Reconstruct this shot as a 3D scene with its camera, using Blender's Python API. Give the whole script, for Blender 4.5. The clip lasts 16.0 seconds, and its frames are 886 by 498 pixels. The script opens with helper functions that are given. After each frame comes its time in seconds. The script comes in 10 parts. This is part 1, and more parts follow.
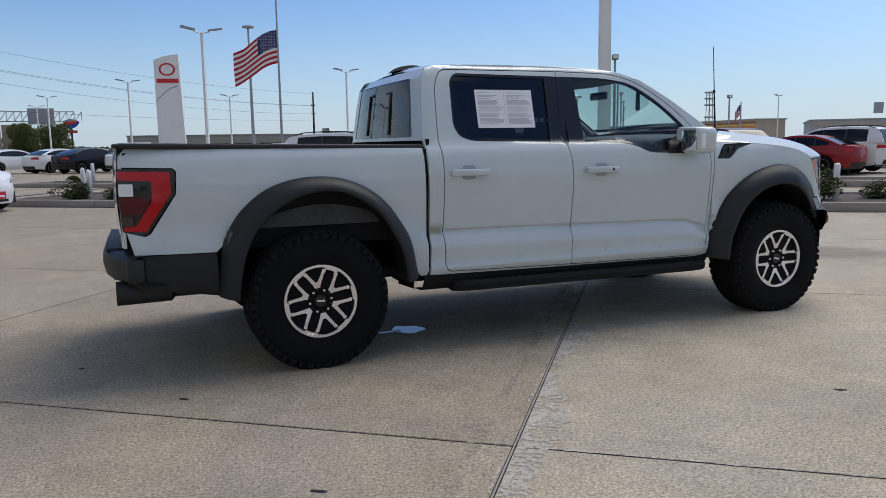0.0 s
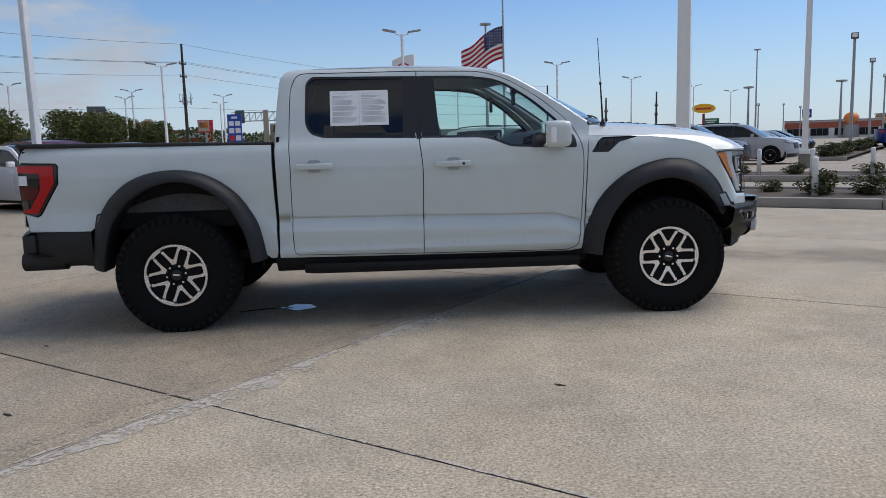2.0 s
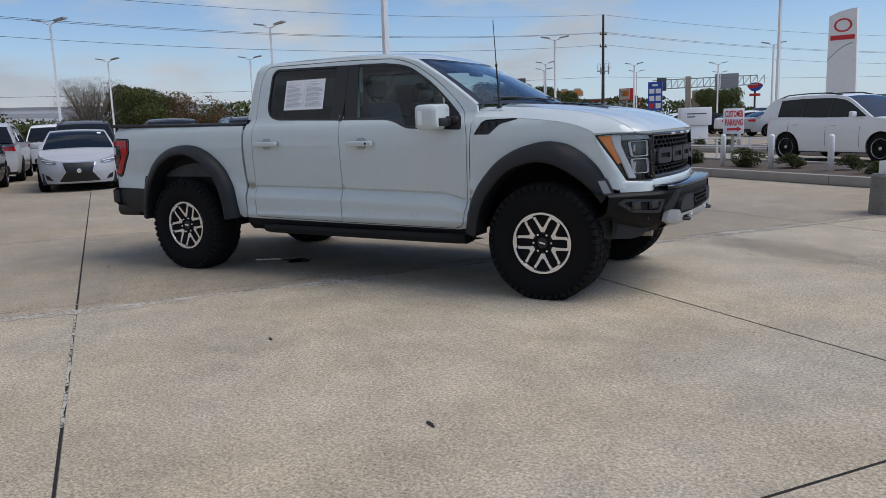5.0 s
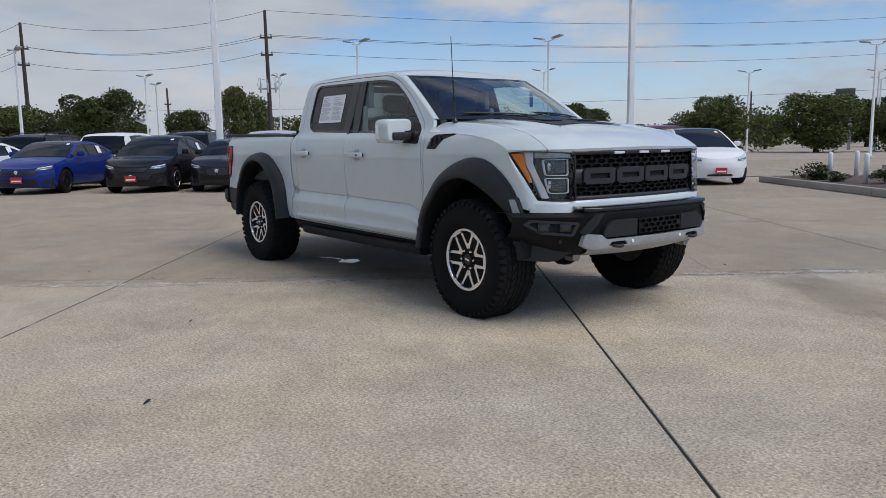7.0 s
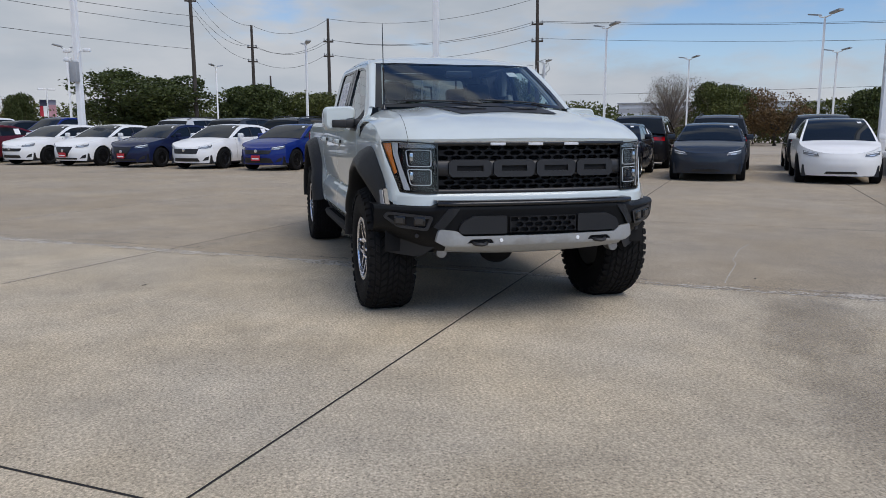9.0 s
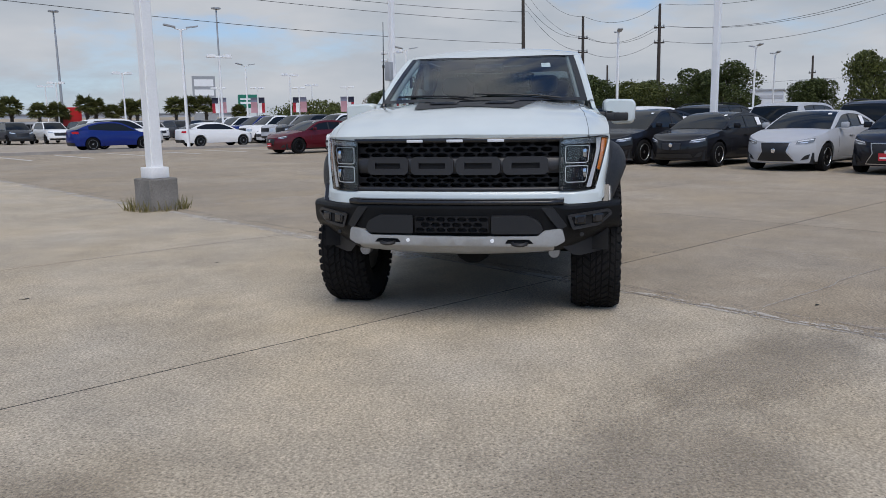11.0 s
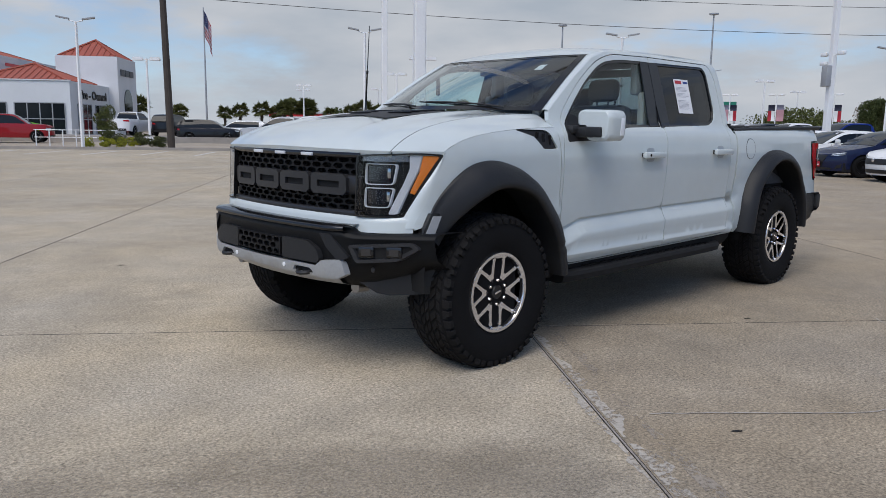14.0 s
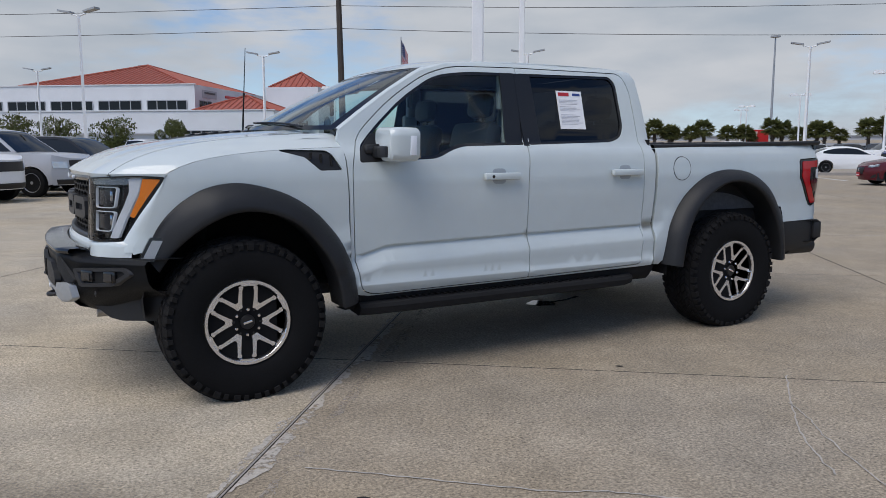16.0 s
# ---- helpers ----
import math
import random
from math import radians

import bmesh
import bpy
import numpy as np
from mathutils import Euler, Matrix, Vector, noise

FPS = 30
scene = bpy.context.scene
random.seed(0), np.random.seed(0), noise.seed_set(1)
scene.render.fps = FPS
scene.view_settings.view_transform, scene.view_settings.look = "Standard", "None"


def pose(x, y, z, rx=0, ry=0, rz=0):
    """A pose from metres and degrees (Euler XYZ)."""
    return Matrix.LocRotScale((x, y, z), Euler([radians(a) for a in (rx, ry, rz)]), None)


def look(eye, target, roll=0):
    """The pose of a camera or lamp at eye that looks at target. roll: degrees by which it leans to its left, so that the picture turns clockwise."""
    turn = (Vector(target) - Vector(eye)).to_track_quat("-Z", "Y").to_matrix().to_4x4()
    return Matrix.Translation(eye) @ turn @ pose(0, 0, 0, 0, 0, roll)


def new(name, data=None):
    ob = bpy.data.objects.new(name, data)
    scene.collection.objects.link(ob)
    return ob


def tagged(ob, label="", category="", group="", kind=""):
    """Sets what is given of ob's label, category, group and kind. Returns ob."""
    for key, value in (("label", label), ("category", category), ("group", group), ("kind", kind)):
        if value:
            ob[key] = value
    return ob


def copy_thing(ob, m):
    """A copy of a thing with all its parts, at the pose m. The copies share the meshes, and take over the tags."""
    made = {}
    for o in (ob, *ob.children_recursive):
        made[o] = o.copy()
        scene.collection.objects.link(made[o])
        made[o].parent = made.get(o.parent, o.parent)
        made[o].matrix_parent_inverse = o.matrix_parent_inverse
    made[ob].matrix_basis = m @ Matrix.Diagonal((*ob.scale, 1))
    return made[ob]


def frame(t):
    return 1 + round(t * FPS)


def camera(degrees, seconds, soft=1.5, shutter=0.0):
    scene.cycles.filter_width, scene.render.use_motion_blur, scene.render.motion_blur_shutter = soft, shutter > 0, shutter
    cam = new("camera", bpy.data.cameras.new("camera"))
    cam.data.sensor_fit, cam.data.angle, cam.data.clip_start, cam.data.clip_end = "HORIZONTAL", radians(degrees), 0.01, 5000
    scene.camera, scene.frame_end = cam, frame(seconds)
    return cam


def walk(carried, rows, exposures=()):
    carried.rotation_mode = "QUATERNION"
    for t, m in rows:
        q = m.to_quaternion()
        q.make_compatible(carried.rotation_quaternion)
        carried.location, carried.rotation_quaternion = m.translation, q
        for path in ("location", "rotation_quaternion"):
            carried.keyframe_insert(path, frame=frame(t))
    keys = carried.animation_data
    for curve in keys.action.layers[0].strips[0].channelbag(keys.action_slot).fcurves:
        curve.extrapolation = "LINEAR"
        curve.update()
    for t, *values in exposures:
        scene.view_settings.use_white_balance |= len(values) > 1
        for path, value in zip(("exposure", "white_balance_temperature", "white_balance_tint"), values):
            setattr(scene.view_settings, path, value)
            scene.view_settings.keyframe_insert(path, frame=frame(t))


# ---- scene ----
cam = camera(60.3, 16.0, soft=0.5)
PATH = [
    (0, (-1.015, -5.618, 1.381), (-0.28, -3.778, 1.106), -1.0),
    (0.5, (-0.394, -5.922, 1.366), (0.185, -4.026, 1.1), -1.0),
    (1, (0.262, -6.203, 1.352), (0.684, -4.266, 1.091), -1.4),
    (1.5, (0.95, -6.439, 1.335), (1.218, -4.475, 1.065), -1.6),
    (2, (1.65, -6.659, 1.34), (1.762, -4.681, 1.061), -1.7),
    (2.5, (2.352, -6.765, 1.325), (2.298, -4.787, 1.036), -1.8),
    (3, (3.081, -6.828, 1.334), (2.849, -4.864, 1.035), -1.7),
    (5.5, (6.395, -5.904, 1.321), (5.257, -4.291, 1.002), -1.8),
    (6, (6.985, -5.503, 1.314), (5.685, -4.014, 1.009), -1.6),
    (6.5, (7.508, -5.011, 1.302), (6.058, -3.665, 1.009), -1.4),
    (7, (8.002, -4.491, 1.287), (6.421, -3.298, 1.007), -0.8),
    (7.5, (8.43, -3.913, 1.3), (6.74, -2.88, 1.023), -0.3),
    (8, (8.756, -3.284, 1.294), (6.976, -2.416, 1.016), -0.0),
    (8.5, (9.01, -2.589, 1.297), (7.159, -1.89, 1.006), 0.0),
    (9, (9.173, -1.916, 1.288), (7.267, -1.395, 0.977), 0.0),
    (9.5, (9.321, -1.239, 1.31), (7.372, -0.919, 0.991), -0.4),
    (10, (9.353, -0.545, 1.317), (7.383, -0.454, 0.993), -0.8),
    (12.5, (8.368, 2.591, 1.315), (6.656, 1.609, 0.989), -0.3),
    (13, (7.909, 3.09, 1.321), (6.314, 1.927, 1.005), -0.1),
    (13.5, (7.413, 3.506, 1.331), (5.934, 2.196, 1.021), 0.5),
    (14, (6.85, 3.875, 1.342), (5.487, 2.446, 1.029), 0.8),
    (14.5, (6.26, 4.111, 1.34), (4.986, 2.599, 1.039), 0.7),
    (15, (5.717, 4.392, 1.353), (4.527, 2.812, 1.06), 0.7),
    (15.5, (5.197, 4.678, 1.348), (4.12, 3.016, 1.069), 0.3),
    (16, (4.665, 5.043, 1.35), (3.726, 3.296, 1.088), -0.0),
]
walk(cam, [(t, look(eye, target, roll)) for t, eye, target, roll in PATH])

# ---- sky and sun ----
SUN_AZ, SUN_EL = 24.0, 55.0      # degrees: compass from +x towards +y, height
world = bpy.data.worlds.new("sky")
scene.world = world
world.use_nodes = True
wn, wl = world.node_tree.nodes, world.node_tree.links
wn.clear()
sky = wn.new("ShaderNodeTexSky")
sky.sky_type = "NISHITA"
sky.sun_disc = False
sky.sun_elevation = radians(SUN_EL)
sky.sun_rotation = radians(90.0 - SUN_AZ)
sky.air_density, sky.dust_density, sky.ozone_density = 1.15, 0.3, 4.5
coord = wn.new("ShaderNodeTexCoord")
flat = wn.new("ShaderNodeVectorMath"); flat.operation = "MULTIPLY"
flat.inputs[1].default_value = (1.0, 1.0, 3.2)
wl.new(coord.outputs["Generated"], flat.inputs[0])
cloud = wn.new("ShaderNodeTexNoise")
cloud.inputs["Scale"].default_value, cloud.inputs["Detail"].default_value = 2.3, 7.0
cloud.inputs["Roughness"].default_value = 0.58
wl.new(flat.outputs[0], cloud.inputs["Vector"])
# the cloud deck covers the sky towards -x and -y and thins out towards +x +y
side = wn.new("ShaderNodeVectorMath"); side.operation = "DOT_PRODUCT"
side.inputs[1].default_value = (-0.78, -0.45, -0.42)
wl.new(coord.outputs["Generated"], side.inputs[0])
cover = wn.new("ShaderNodeMath"); cover.operation = "MULTIPLY_ADD"
cover.inputs[1].default_value, cover.inputs[2].default_value = 0.30, 0.08
wl.new(side.outputs["Value"], cover.inputs[0])
most = wn.new("ShaderNodeMath"); most.operation = "MINIMUM"; most.inputs[1].default_value = 0.15
wl.new(cover.outputs[0], most.inputs[0])
total = wn.new("ShaderNodeMath"); total.operation = "ADD"
wl.new(cloud.outputs["Fac"], total.inputs[0]); wl.new(most.outputs[0], total.inputs[1])
mask = wn.new("ShaderNodeMapRange")
mask.inputs["From Min"].default_value, mask.inputs["From Max"].default_value = 0.51, 0.67
mask.interpolation_type = "SMOOTHSTEP"
wl.new(total.outputs[0], mask.inputs["Value"])
body = wn.new("ShaderNodeTexNoise")
body.inputs["Scale"].default_value, body.inputs["Detail"].default_value = 5.0, 5.0
wl.new(flat.outputs[0], body.inputs["Vector"])
tone = wn.new("ShaderNodeValToRGB")
tone.color_ramp.elements[0].position, tone.color_ramp.elements[0].color = 0.32, (4.2, 4.75, 5.5, 1)
tone.color_ramp.elements[1].position, tone.color_ramp.elements[1].color = 0.68, (5.9, 6.15, 6.6, 1)
wl.new(body.outputs["Fac"], tone.inputs["Fac"])
# pale haze along the horizon
updown = wn.new("ShaderNodeSeparateXYZ")
wl.new(coord.outputs["Generated"], updown.inputs[0])
haze = wn.new("ShaderNodeMapRange")
haze.inputs["From Min"].default_value, haze.inputs["From Max"].default_value = 0.0, 0.20
haze.inputs["To Min"].default_value, haze.inputs["To Max"].default_value = 0.56, 0.0
haze.interpolation_type = "SMOOTHSTEP"
wl.new(updown.outputs["Z"], haze.inputs["Value"])
hazy = wn.new("ShaderNodeMix"); hazy.data_type = "RGBA"
hazy.inputs[7].default_value = (5.8, 7.2, 8.9, 1)
clean = wn.new("ShaderNodeVectorMath"); clean.operation = "MULTIPLY"
clean.inputs[1].default_value = (0.86, 1.01, 1.26)
wl.new(sky.outputs[0], clean.inputs[0])
wl.new(haze.outputs[0], hazy.inputs["Factor"]); wl.new(clean.outputs[0], hazy.inputs[6])
mixs = wn.new("ShaderNodeMix"); mixs.data_type = "RGBA"
wl.new(mask.outputs[0], mixs.inputs["Factor"])
wl.new(hazy.outputs[2], mixs.inputs[6]); wl.new(tone.outputs[0], mixs.inputs[7])
back = wn.new("ShaderNodeBackground"); back.inputs["Strength"].default_value = 0.071
# thin cloud glows white in a wide, soft halo round the hidden sun
toward = wn.new("ShaderNodeVectorMath"); toward.operation = "DOT_PRODUCT"
toward.inputs[1].default_value = (math.cos(radians(SUN_AZ)) * math.cos(radians(SUN_EL)), math.sin(radians(SUN_AZ)) * math.cos(radians(SUN_EL)), math.sin(radians(SUN_EL)))
wl.new(coord.outputs["Generated"], toward.inputs[0])
halo = wn.new("ShaderNodeMapRange"); halo.interpolation_type = "SMOOTHSTEP"
halo.inputs["From Min"].default_value, halo.inputs["From Max"].default_value = 0.56, 1.0
wl.new(toward.outputs["Value"], halo.inputs["Value"])
glow = wn.new("ShaderNodeVectorMath"); glow.operation = "SCALE"
glow.inputs[0].default_value = (4.6, 4.7, 4.85)
wl.new(halo.outputs[0], glow.inputs["Scale"])
lit = wn.new("ShaderNodeVectorMath"); lit.operation = "ADD"
wl.new(mixs.outputs[2], lit.inputs[0]); wl.new(glow.outputs[0], lit.inputs[1])
wl.new(lit.outputs[0], back.inputs["Color"])
wout = wn.new("ShaderNodeOutputWorld")
wl.new(back.outputs[0], wout.inputs["Surface"])

sun_lamp = bpy.data.lights.new("sun", "SUN")
sun_lamp.energy, sun_lamp.angle, sun_lamp.color = 1.62, radians(42), (1.0, 0.92, 0.81)
sun = new("sun", sun_lamp)
_az, _el = radians(SUN_AZ), radians(SUN_EL)
sun.matrix_world = look((0, 0, 0), (-math.cos(_az) * math.cos(_el), -math.sin(_az) * math.cos(_el), -math.sin(_el)))
scene.view_settings.exposure = 0.40

# ---- materials ----
def principled(name, color, rough=0.5, metal=0.0, coat=0.0, spec=0.5):
    m = bpy.data.materials.new(name)
    m.use_nodes = True
    b = m.node_tree.nodes["Principled BSDF"]
    b.inputs["Base Color"].default_value = (*color, 1)
    b.inputs["Roughness"].default_value = rough
    b.inputs["Metallic"].default_value = metal
    b.inputs["Coat Weight"].default_value = coat
    b.inputs["Coat Roughness"].default_value = 0.03
    b.inputs["Specular IOR Level"].default_value = spec
    return m


def varied(name, color, rough=0.5, metal=0.0, coat=0.0, spec=0.5, scale=4.0, fine=60.0, amount=0.16, bump=0.0, bump_scale=None, random_amount=0.0):
    """A Principled surface whose colour wanders at a coarse and a fine scale, with an optional bump."""
    m = principled(name, color, rough, metal, coat, spec)
    n, l = m.node_tree.nodes, m.node_tree.links
    b = n["Principled BSDF"]
    co = n.new("ShaderNodeTexCoord")
    na, nb = n.new("ShaderNodeTexNoise"), n.new("ShaderNodeTexNoise")
    na.inputs["Scale"].default_value, na.inputs["Detail"].default_value = scale, 5
    nb.inputs["Scale"].default_value, nb.inputs["Detail"].default_value = fine, 3
    for k in (na, nb):
        l.new(co.outputs["Object"], k.inputs["Vector"])
    add = n.new("ShaderNodeMath"); add.operation = "ADD"
    l.new(na.outputs["Fac"], add.inputs[0]); l.new(nb.outputs["Fac"], add.inputs[1])
    span = n.new("ShaderNodeMapRange")
    span.inputs["From Min"].default_value, span.inputs["From Max"].default_value = 0.6, 1.4
    span.inputs["To Min"].default_value, span.inputs["To Max"].default_value = 1 - amount, 1 + amount
    l.new(add.outputs[0], span.inputs["Value"])
    last = span.outputs[0]
    if random_amount:
        info = n.new("ShaderNodeObjectInfo")
        rr = n.new("ShaderNodeMapRange")
        rr.inputs["To Min"].default_value, rr.inputs["To Max"].default_value = 1 - random_amount, 1 + random_amount
        l.new(info.outputs["Random"], rr.inputs["Value"])
        mul = n.new("ShaderNodeMath"); mul.operation = "MULTIPLY"
        l.new(last, mul.inputs[0]); l.new(rr.outputs[0], mul.inputs[1])
        last = mul.outputs[0]
    tint = n.new("ShaderNodeVectorMath"); tint.operation = "SCALE"
    tint.inputs[0].default_value = color
    l.new(last, tint.inputs["Scale"])
    l.new(tint.outputs[0], b.inputs["Base Color"])
    if bump:
        bp = n.new("ShaderNodeBump")
        bp.inputs["Strength"].default_value, bp.inputs["Distance"].default_value = bump, 0.004
        src = nb
        if bump_scale:
            src = n.new("ShaderNodeTexNoise")
            src.inputs["Scale"].default_value, src.inputs["Detail"].default_value = bump_scale, 4
            l.new(co.outputs["Object"], src.inputs["Vector"])
        l.new(src.outputs["Fac"], bp.inputs["Height"])
        l.new(bp.outputs[0], b.inputs["Normal"])
    return m


def pane(name, tint, gloss=1.0, base=0.045):
    """Window glass: a tinted clear layer under a gloss that grows at a slant."""
    m = bpy.data.materials.new(name)
    m.use_nodes = True
    n, l = m.node_tree.nodes, m.node_tree.links
    n.clear()
    clear, shine, slant, mx, out = (n.new(k) for k in ("ShaderNodeBsdfTransparent", "ShaderNodeBsdfGlossy", "ShaderNodeLayerWeight", "ShaderNodeMixShader", "ShaderNodeOutputMaterial"))
    slant.inputs["Blend"].default_value = 0.5
    steep, fres = n.new("ShaderNodeMath"), n.new("ShaderNodeMath")
    steep.operation, steep.inputs[1].default_value = "POWER", 4.9
    fres.operation, fres.inputs[1].default_value, fres.inputs[2].default_value = "MULTIPLY_ADD", 0.95, base
    l.new(slant.outputs["Facing"], steep.inputs[0]); l.new(steep.outputs[0], fres.inputs[0])
    clear.inputs[0].default_value = (*tint, 1)
    shine.inputs["Roughness"].default_value = 0.01
    shine.inputs[0].default_value = (gloss, gloss, gloss, 1)
    l.new(fres.outputs[0], mx.inputs[0]); l.new(clear.outputs[0], mx.inputs[1]); l.new(shine.outputs[0], mx.inputs[2])
    l.new(mx.outputs[0], out.inputs[0])
    return m


def paint(name, color, flake=0.03):
    m = varied(name, color, rough=0.5, coat=1.0, spec=0.08, scale=1.2, fine=9.0, amount=flake)
    m.node_tree.nodes["Principled BSDF"].inputs["Coat Roughness"].default_value = 0.028
    return m


def concrete(name, color, speck=1.0):
    m = principled(name, color, 0.86, spec=0.3)
    n, l = m.node_tree.nodes, m.node_tree.links
    b = n["Principled BSDF"]
    geo = n.new("ShaderNodeNewGeometry")
    def noise_at(scale, detail, rough=0.55):
        k = n.new("ShaderNodeTexNoise")
        k.inputs["Scale"].default_value, k.inputs["Detail"].default_value, k.inputs["Roughness"].default_value = scale, detail, rough
        l.new(geo.outputs["Position"], k.inputs["Vector"])
        return k
    def remap(src, lo, hi, a, z):
        k = n.new("ShaderNodeMapRange")
        k.inputs["From Min"].default_value, k.inputs["From Max"].default_value = lo, hi
        k.inputs["To Min"].default_value, k.inputs["To Max"].default_value = a, z
        l.new(src, k.inputs["Value"])
        return k.outputs[0]
    def times(p, q):
        k = n.new("ShaderNodeMath"); k.operation = "MULTIPLY"
        l.new(p, k.inputs[0]); l.new(q, k.inputs[1])
        return k.outputs[0]
    broad = noise_at(0.35, 6, 0.62)
    mid = noise_at(2.2, 6, 0.65)
    grit = noise_at(64.0, 4, 0.72)
    coarse = noise_at(9.0, 5, 0.7)
    blot = noise_at(0.9, 3, 0.5)
    value = times(remap(broad.outputs["Fac"], 0.3, 0.7, 0.86, 1.11), remap(mid.outputs["Fac"], 0.3, 0.7, 0.84, 1.13))
    value = times(value, remap(coarse.outputs["Fac"], 0.3, 0.7, 1 - 0.08 * speck, 1 + 0.07 * speck))
    value = times(value, remap(grit.outputs["Fac"], 0.32, 0.68, 1 - 0.48 * speck, 1 + 0.42 * speck))
    value = times(value, remap(blot.outputs["Fac"], 0.58, 0.74, 1.0, 0.87))
    stones = n.new("ShaderNodeTexVoronoi")
    stones.inputs["Scale"].default_value = 130.0
    l.new(geo.outputs["Position"], stones.inputs["Vector"])
    pick = n.new("ShaderNodeSeparateColor"); l.new(stones.outputs["Color"], pick.inputs[0])
    value = times(value, remap(pick.outputs[0], 0.0, 1.0, 1 - 0.16 * speck, 1 + 0.16 * speck))
    # worn pits, in patches
    pits = n.new("ShaderNodeTexVoronoi"); pits.inputs["Scale"].default_value = 42.0
    l.new(geo.outputs["Position"], pits.inputs["Vector"])
    patch = noise_at(0.8, 3)
    deep = n.new("ShaderNodeMath"); deep.operation = "MAXIMUM"
    l.new(remap(pits.outputs["Distance"], 0.10, 0.26, 1 - 0.55 * speck, 1.0), deep.inputs[0])
    l.new(remap(patch.outputs["Fac"], 0.42, 0.62, 1.0, 0.35), deep.inputs[1])
    value = times(value, deep.outputs[0])
    info = n.new("ShaderNodeObjectInfo")
    value = times(value, remap(info.outputs["Random"], 0, 1, 0.95, 1.05))
    tint = n.new("ShaderNodeMix"); tint.data_type = "RGBA"
    warm = noise_at(0.6, 4)
    l.new(remap(warm.outputs["Fac"], 0.35, 0.68, 0, 1), tint.inputs["Factor"])
    tint.inputs[6].default_value = (*color, 1)
    tint.inputs[7].default_value = (color[0] * 1.05, color[1] * 1.0, color[2] * 0.91, 1)
    sc = n.new("ShaderNodeVectorMath"); sc.operation = "SCALE"
    l.new(tint.outputs[2], sc.inputs[0]); l.new(value, sc.inputs["Scale"])
    l.new(sc.outputs[0], b.inputs["Base Color"])
    l.new(remap(mid.outputs["Fac"], 0.3, 0.7, 0.72, 0.95), b.inputs["Roughness"])
    bp = n.new("ShaderNodeBump"); bp.inputs["Strength"].default_value, bp.inputs["Distance"].default_value = 0.8, 0.005
    l.new(grit.outputs["Fac"], bp.inputs["Height"]); l.new(bp.outputs[0], b.inputs["Normal"])
    return m


def film(name, color, cover):
    """A patchy film of cement on the paving: worn through in small gaps."""
    m = varied(name, color, 0.9, scale=5, fine=60, amount=0.25)
    n, l = m.node_tree.nodes, m.node_tree.links
    co = n.new("ShaderNodeTexCoord")
    a, b = n.new("ShaderNodeTexNoise"), n.new("ShaderNodeTexNoise")
    a.inputs["Scale"].default_value, a.inputs["Detail"].default_value = 3.5, 6
    b.inputs["Scale"].default_value, b.inputs["Detail"].default_value = 32.0, 4
    l.new(co.outputs["Object"], a.inputs["Vector"]); l.new(co.outputs["Object"], b.inputs["Vector"])
    add = n.new("ShaderNodeMath"); add.operation = "ADD"
    l.new(a.outputs["Fac"], add.inputs[0]); l.new(b.outputs["Fac"], add.inputs[1])
    gate = n.new("ShaderNodeMapRange")
    gate.inputs["From Min"].default_value, gate.inputs["From Max"].default_value = 1.22 - 0.5 * cover, 1.42 - 0.5 * cover
    gate.inputs["To Max"].default_value = 0.85
    l.new(add.outputs[0], gate.inputs["Value"])
    clear, mx = n.new("ShaderNodeBsdfTransparent"), n.new("ShaderNodeMixShader")
    l.new(gate.outputs[0], mx.inputs[0]); l.new(clear.outputs[0], mx.inputs[1]); l.new(n["Principled BSDF"].outputs[0], mx.inputs[2])
    l.new(mx.outputs[0], n["Material Output"].inputs[0])
    return m


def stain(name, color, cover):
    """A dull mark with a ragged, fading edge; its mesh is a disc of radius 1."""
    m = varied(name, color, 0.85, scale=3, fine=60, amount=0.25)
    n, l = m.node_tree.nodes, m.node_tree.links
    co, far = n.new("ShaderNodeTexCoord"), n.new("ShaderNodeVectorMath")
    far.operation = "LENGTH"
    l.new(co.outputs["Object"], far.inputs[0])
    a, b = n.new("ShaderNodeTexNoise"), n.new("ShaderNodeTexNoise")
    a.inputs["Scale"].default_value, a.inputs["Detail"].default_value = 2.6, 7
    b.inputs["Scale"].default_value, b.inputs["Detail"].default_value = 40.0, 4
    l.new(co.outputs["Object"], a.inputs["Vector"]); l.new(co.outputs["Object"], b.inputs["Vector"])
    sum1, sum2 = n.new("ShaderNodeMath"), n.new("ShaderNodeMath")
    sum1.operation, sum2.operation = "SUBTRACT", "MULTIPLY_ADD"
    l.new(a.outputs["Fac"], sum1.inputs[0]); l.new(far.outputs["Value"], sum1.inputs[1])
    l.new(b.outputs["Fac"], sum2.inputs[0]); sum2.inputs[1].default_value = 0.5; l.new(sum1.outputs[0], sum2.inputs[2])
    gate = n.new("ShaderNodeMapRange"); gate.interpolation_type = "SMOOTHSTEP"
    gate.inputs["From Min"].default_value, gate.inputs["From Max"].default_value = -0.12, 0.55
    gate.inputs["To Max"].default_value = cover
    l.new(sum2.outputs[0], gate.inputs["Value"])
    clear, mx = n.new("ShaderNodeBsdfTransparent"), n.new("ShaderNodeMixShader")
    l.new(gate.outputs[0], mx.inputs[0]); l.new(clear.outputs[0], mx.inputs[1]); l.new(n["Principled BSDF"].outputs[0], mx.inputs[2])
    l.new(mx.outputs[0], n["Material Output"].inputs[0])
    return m


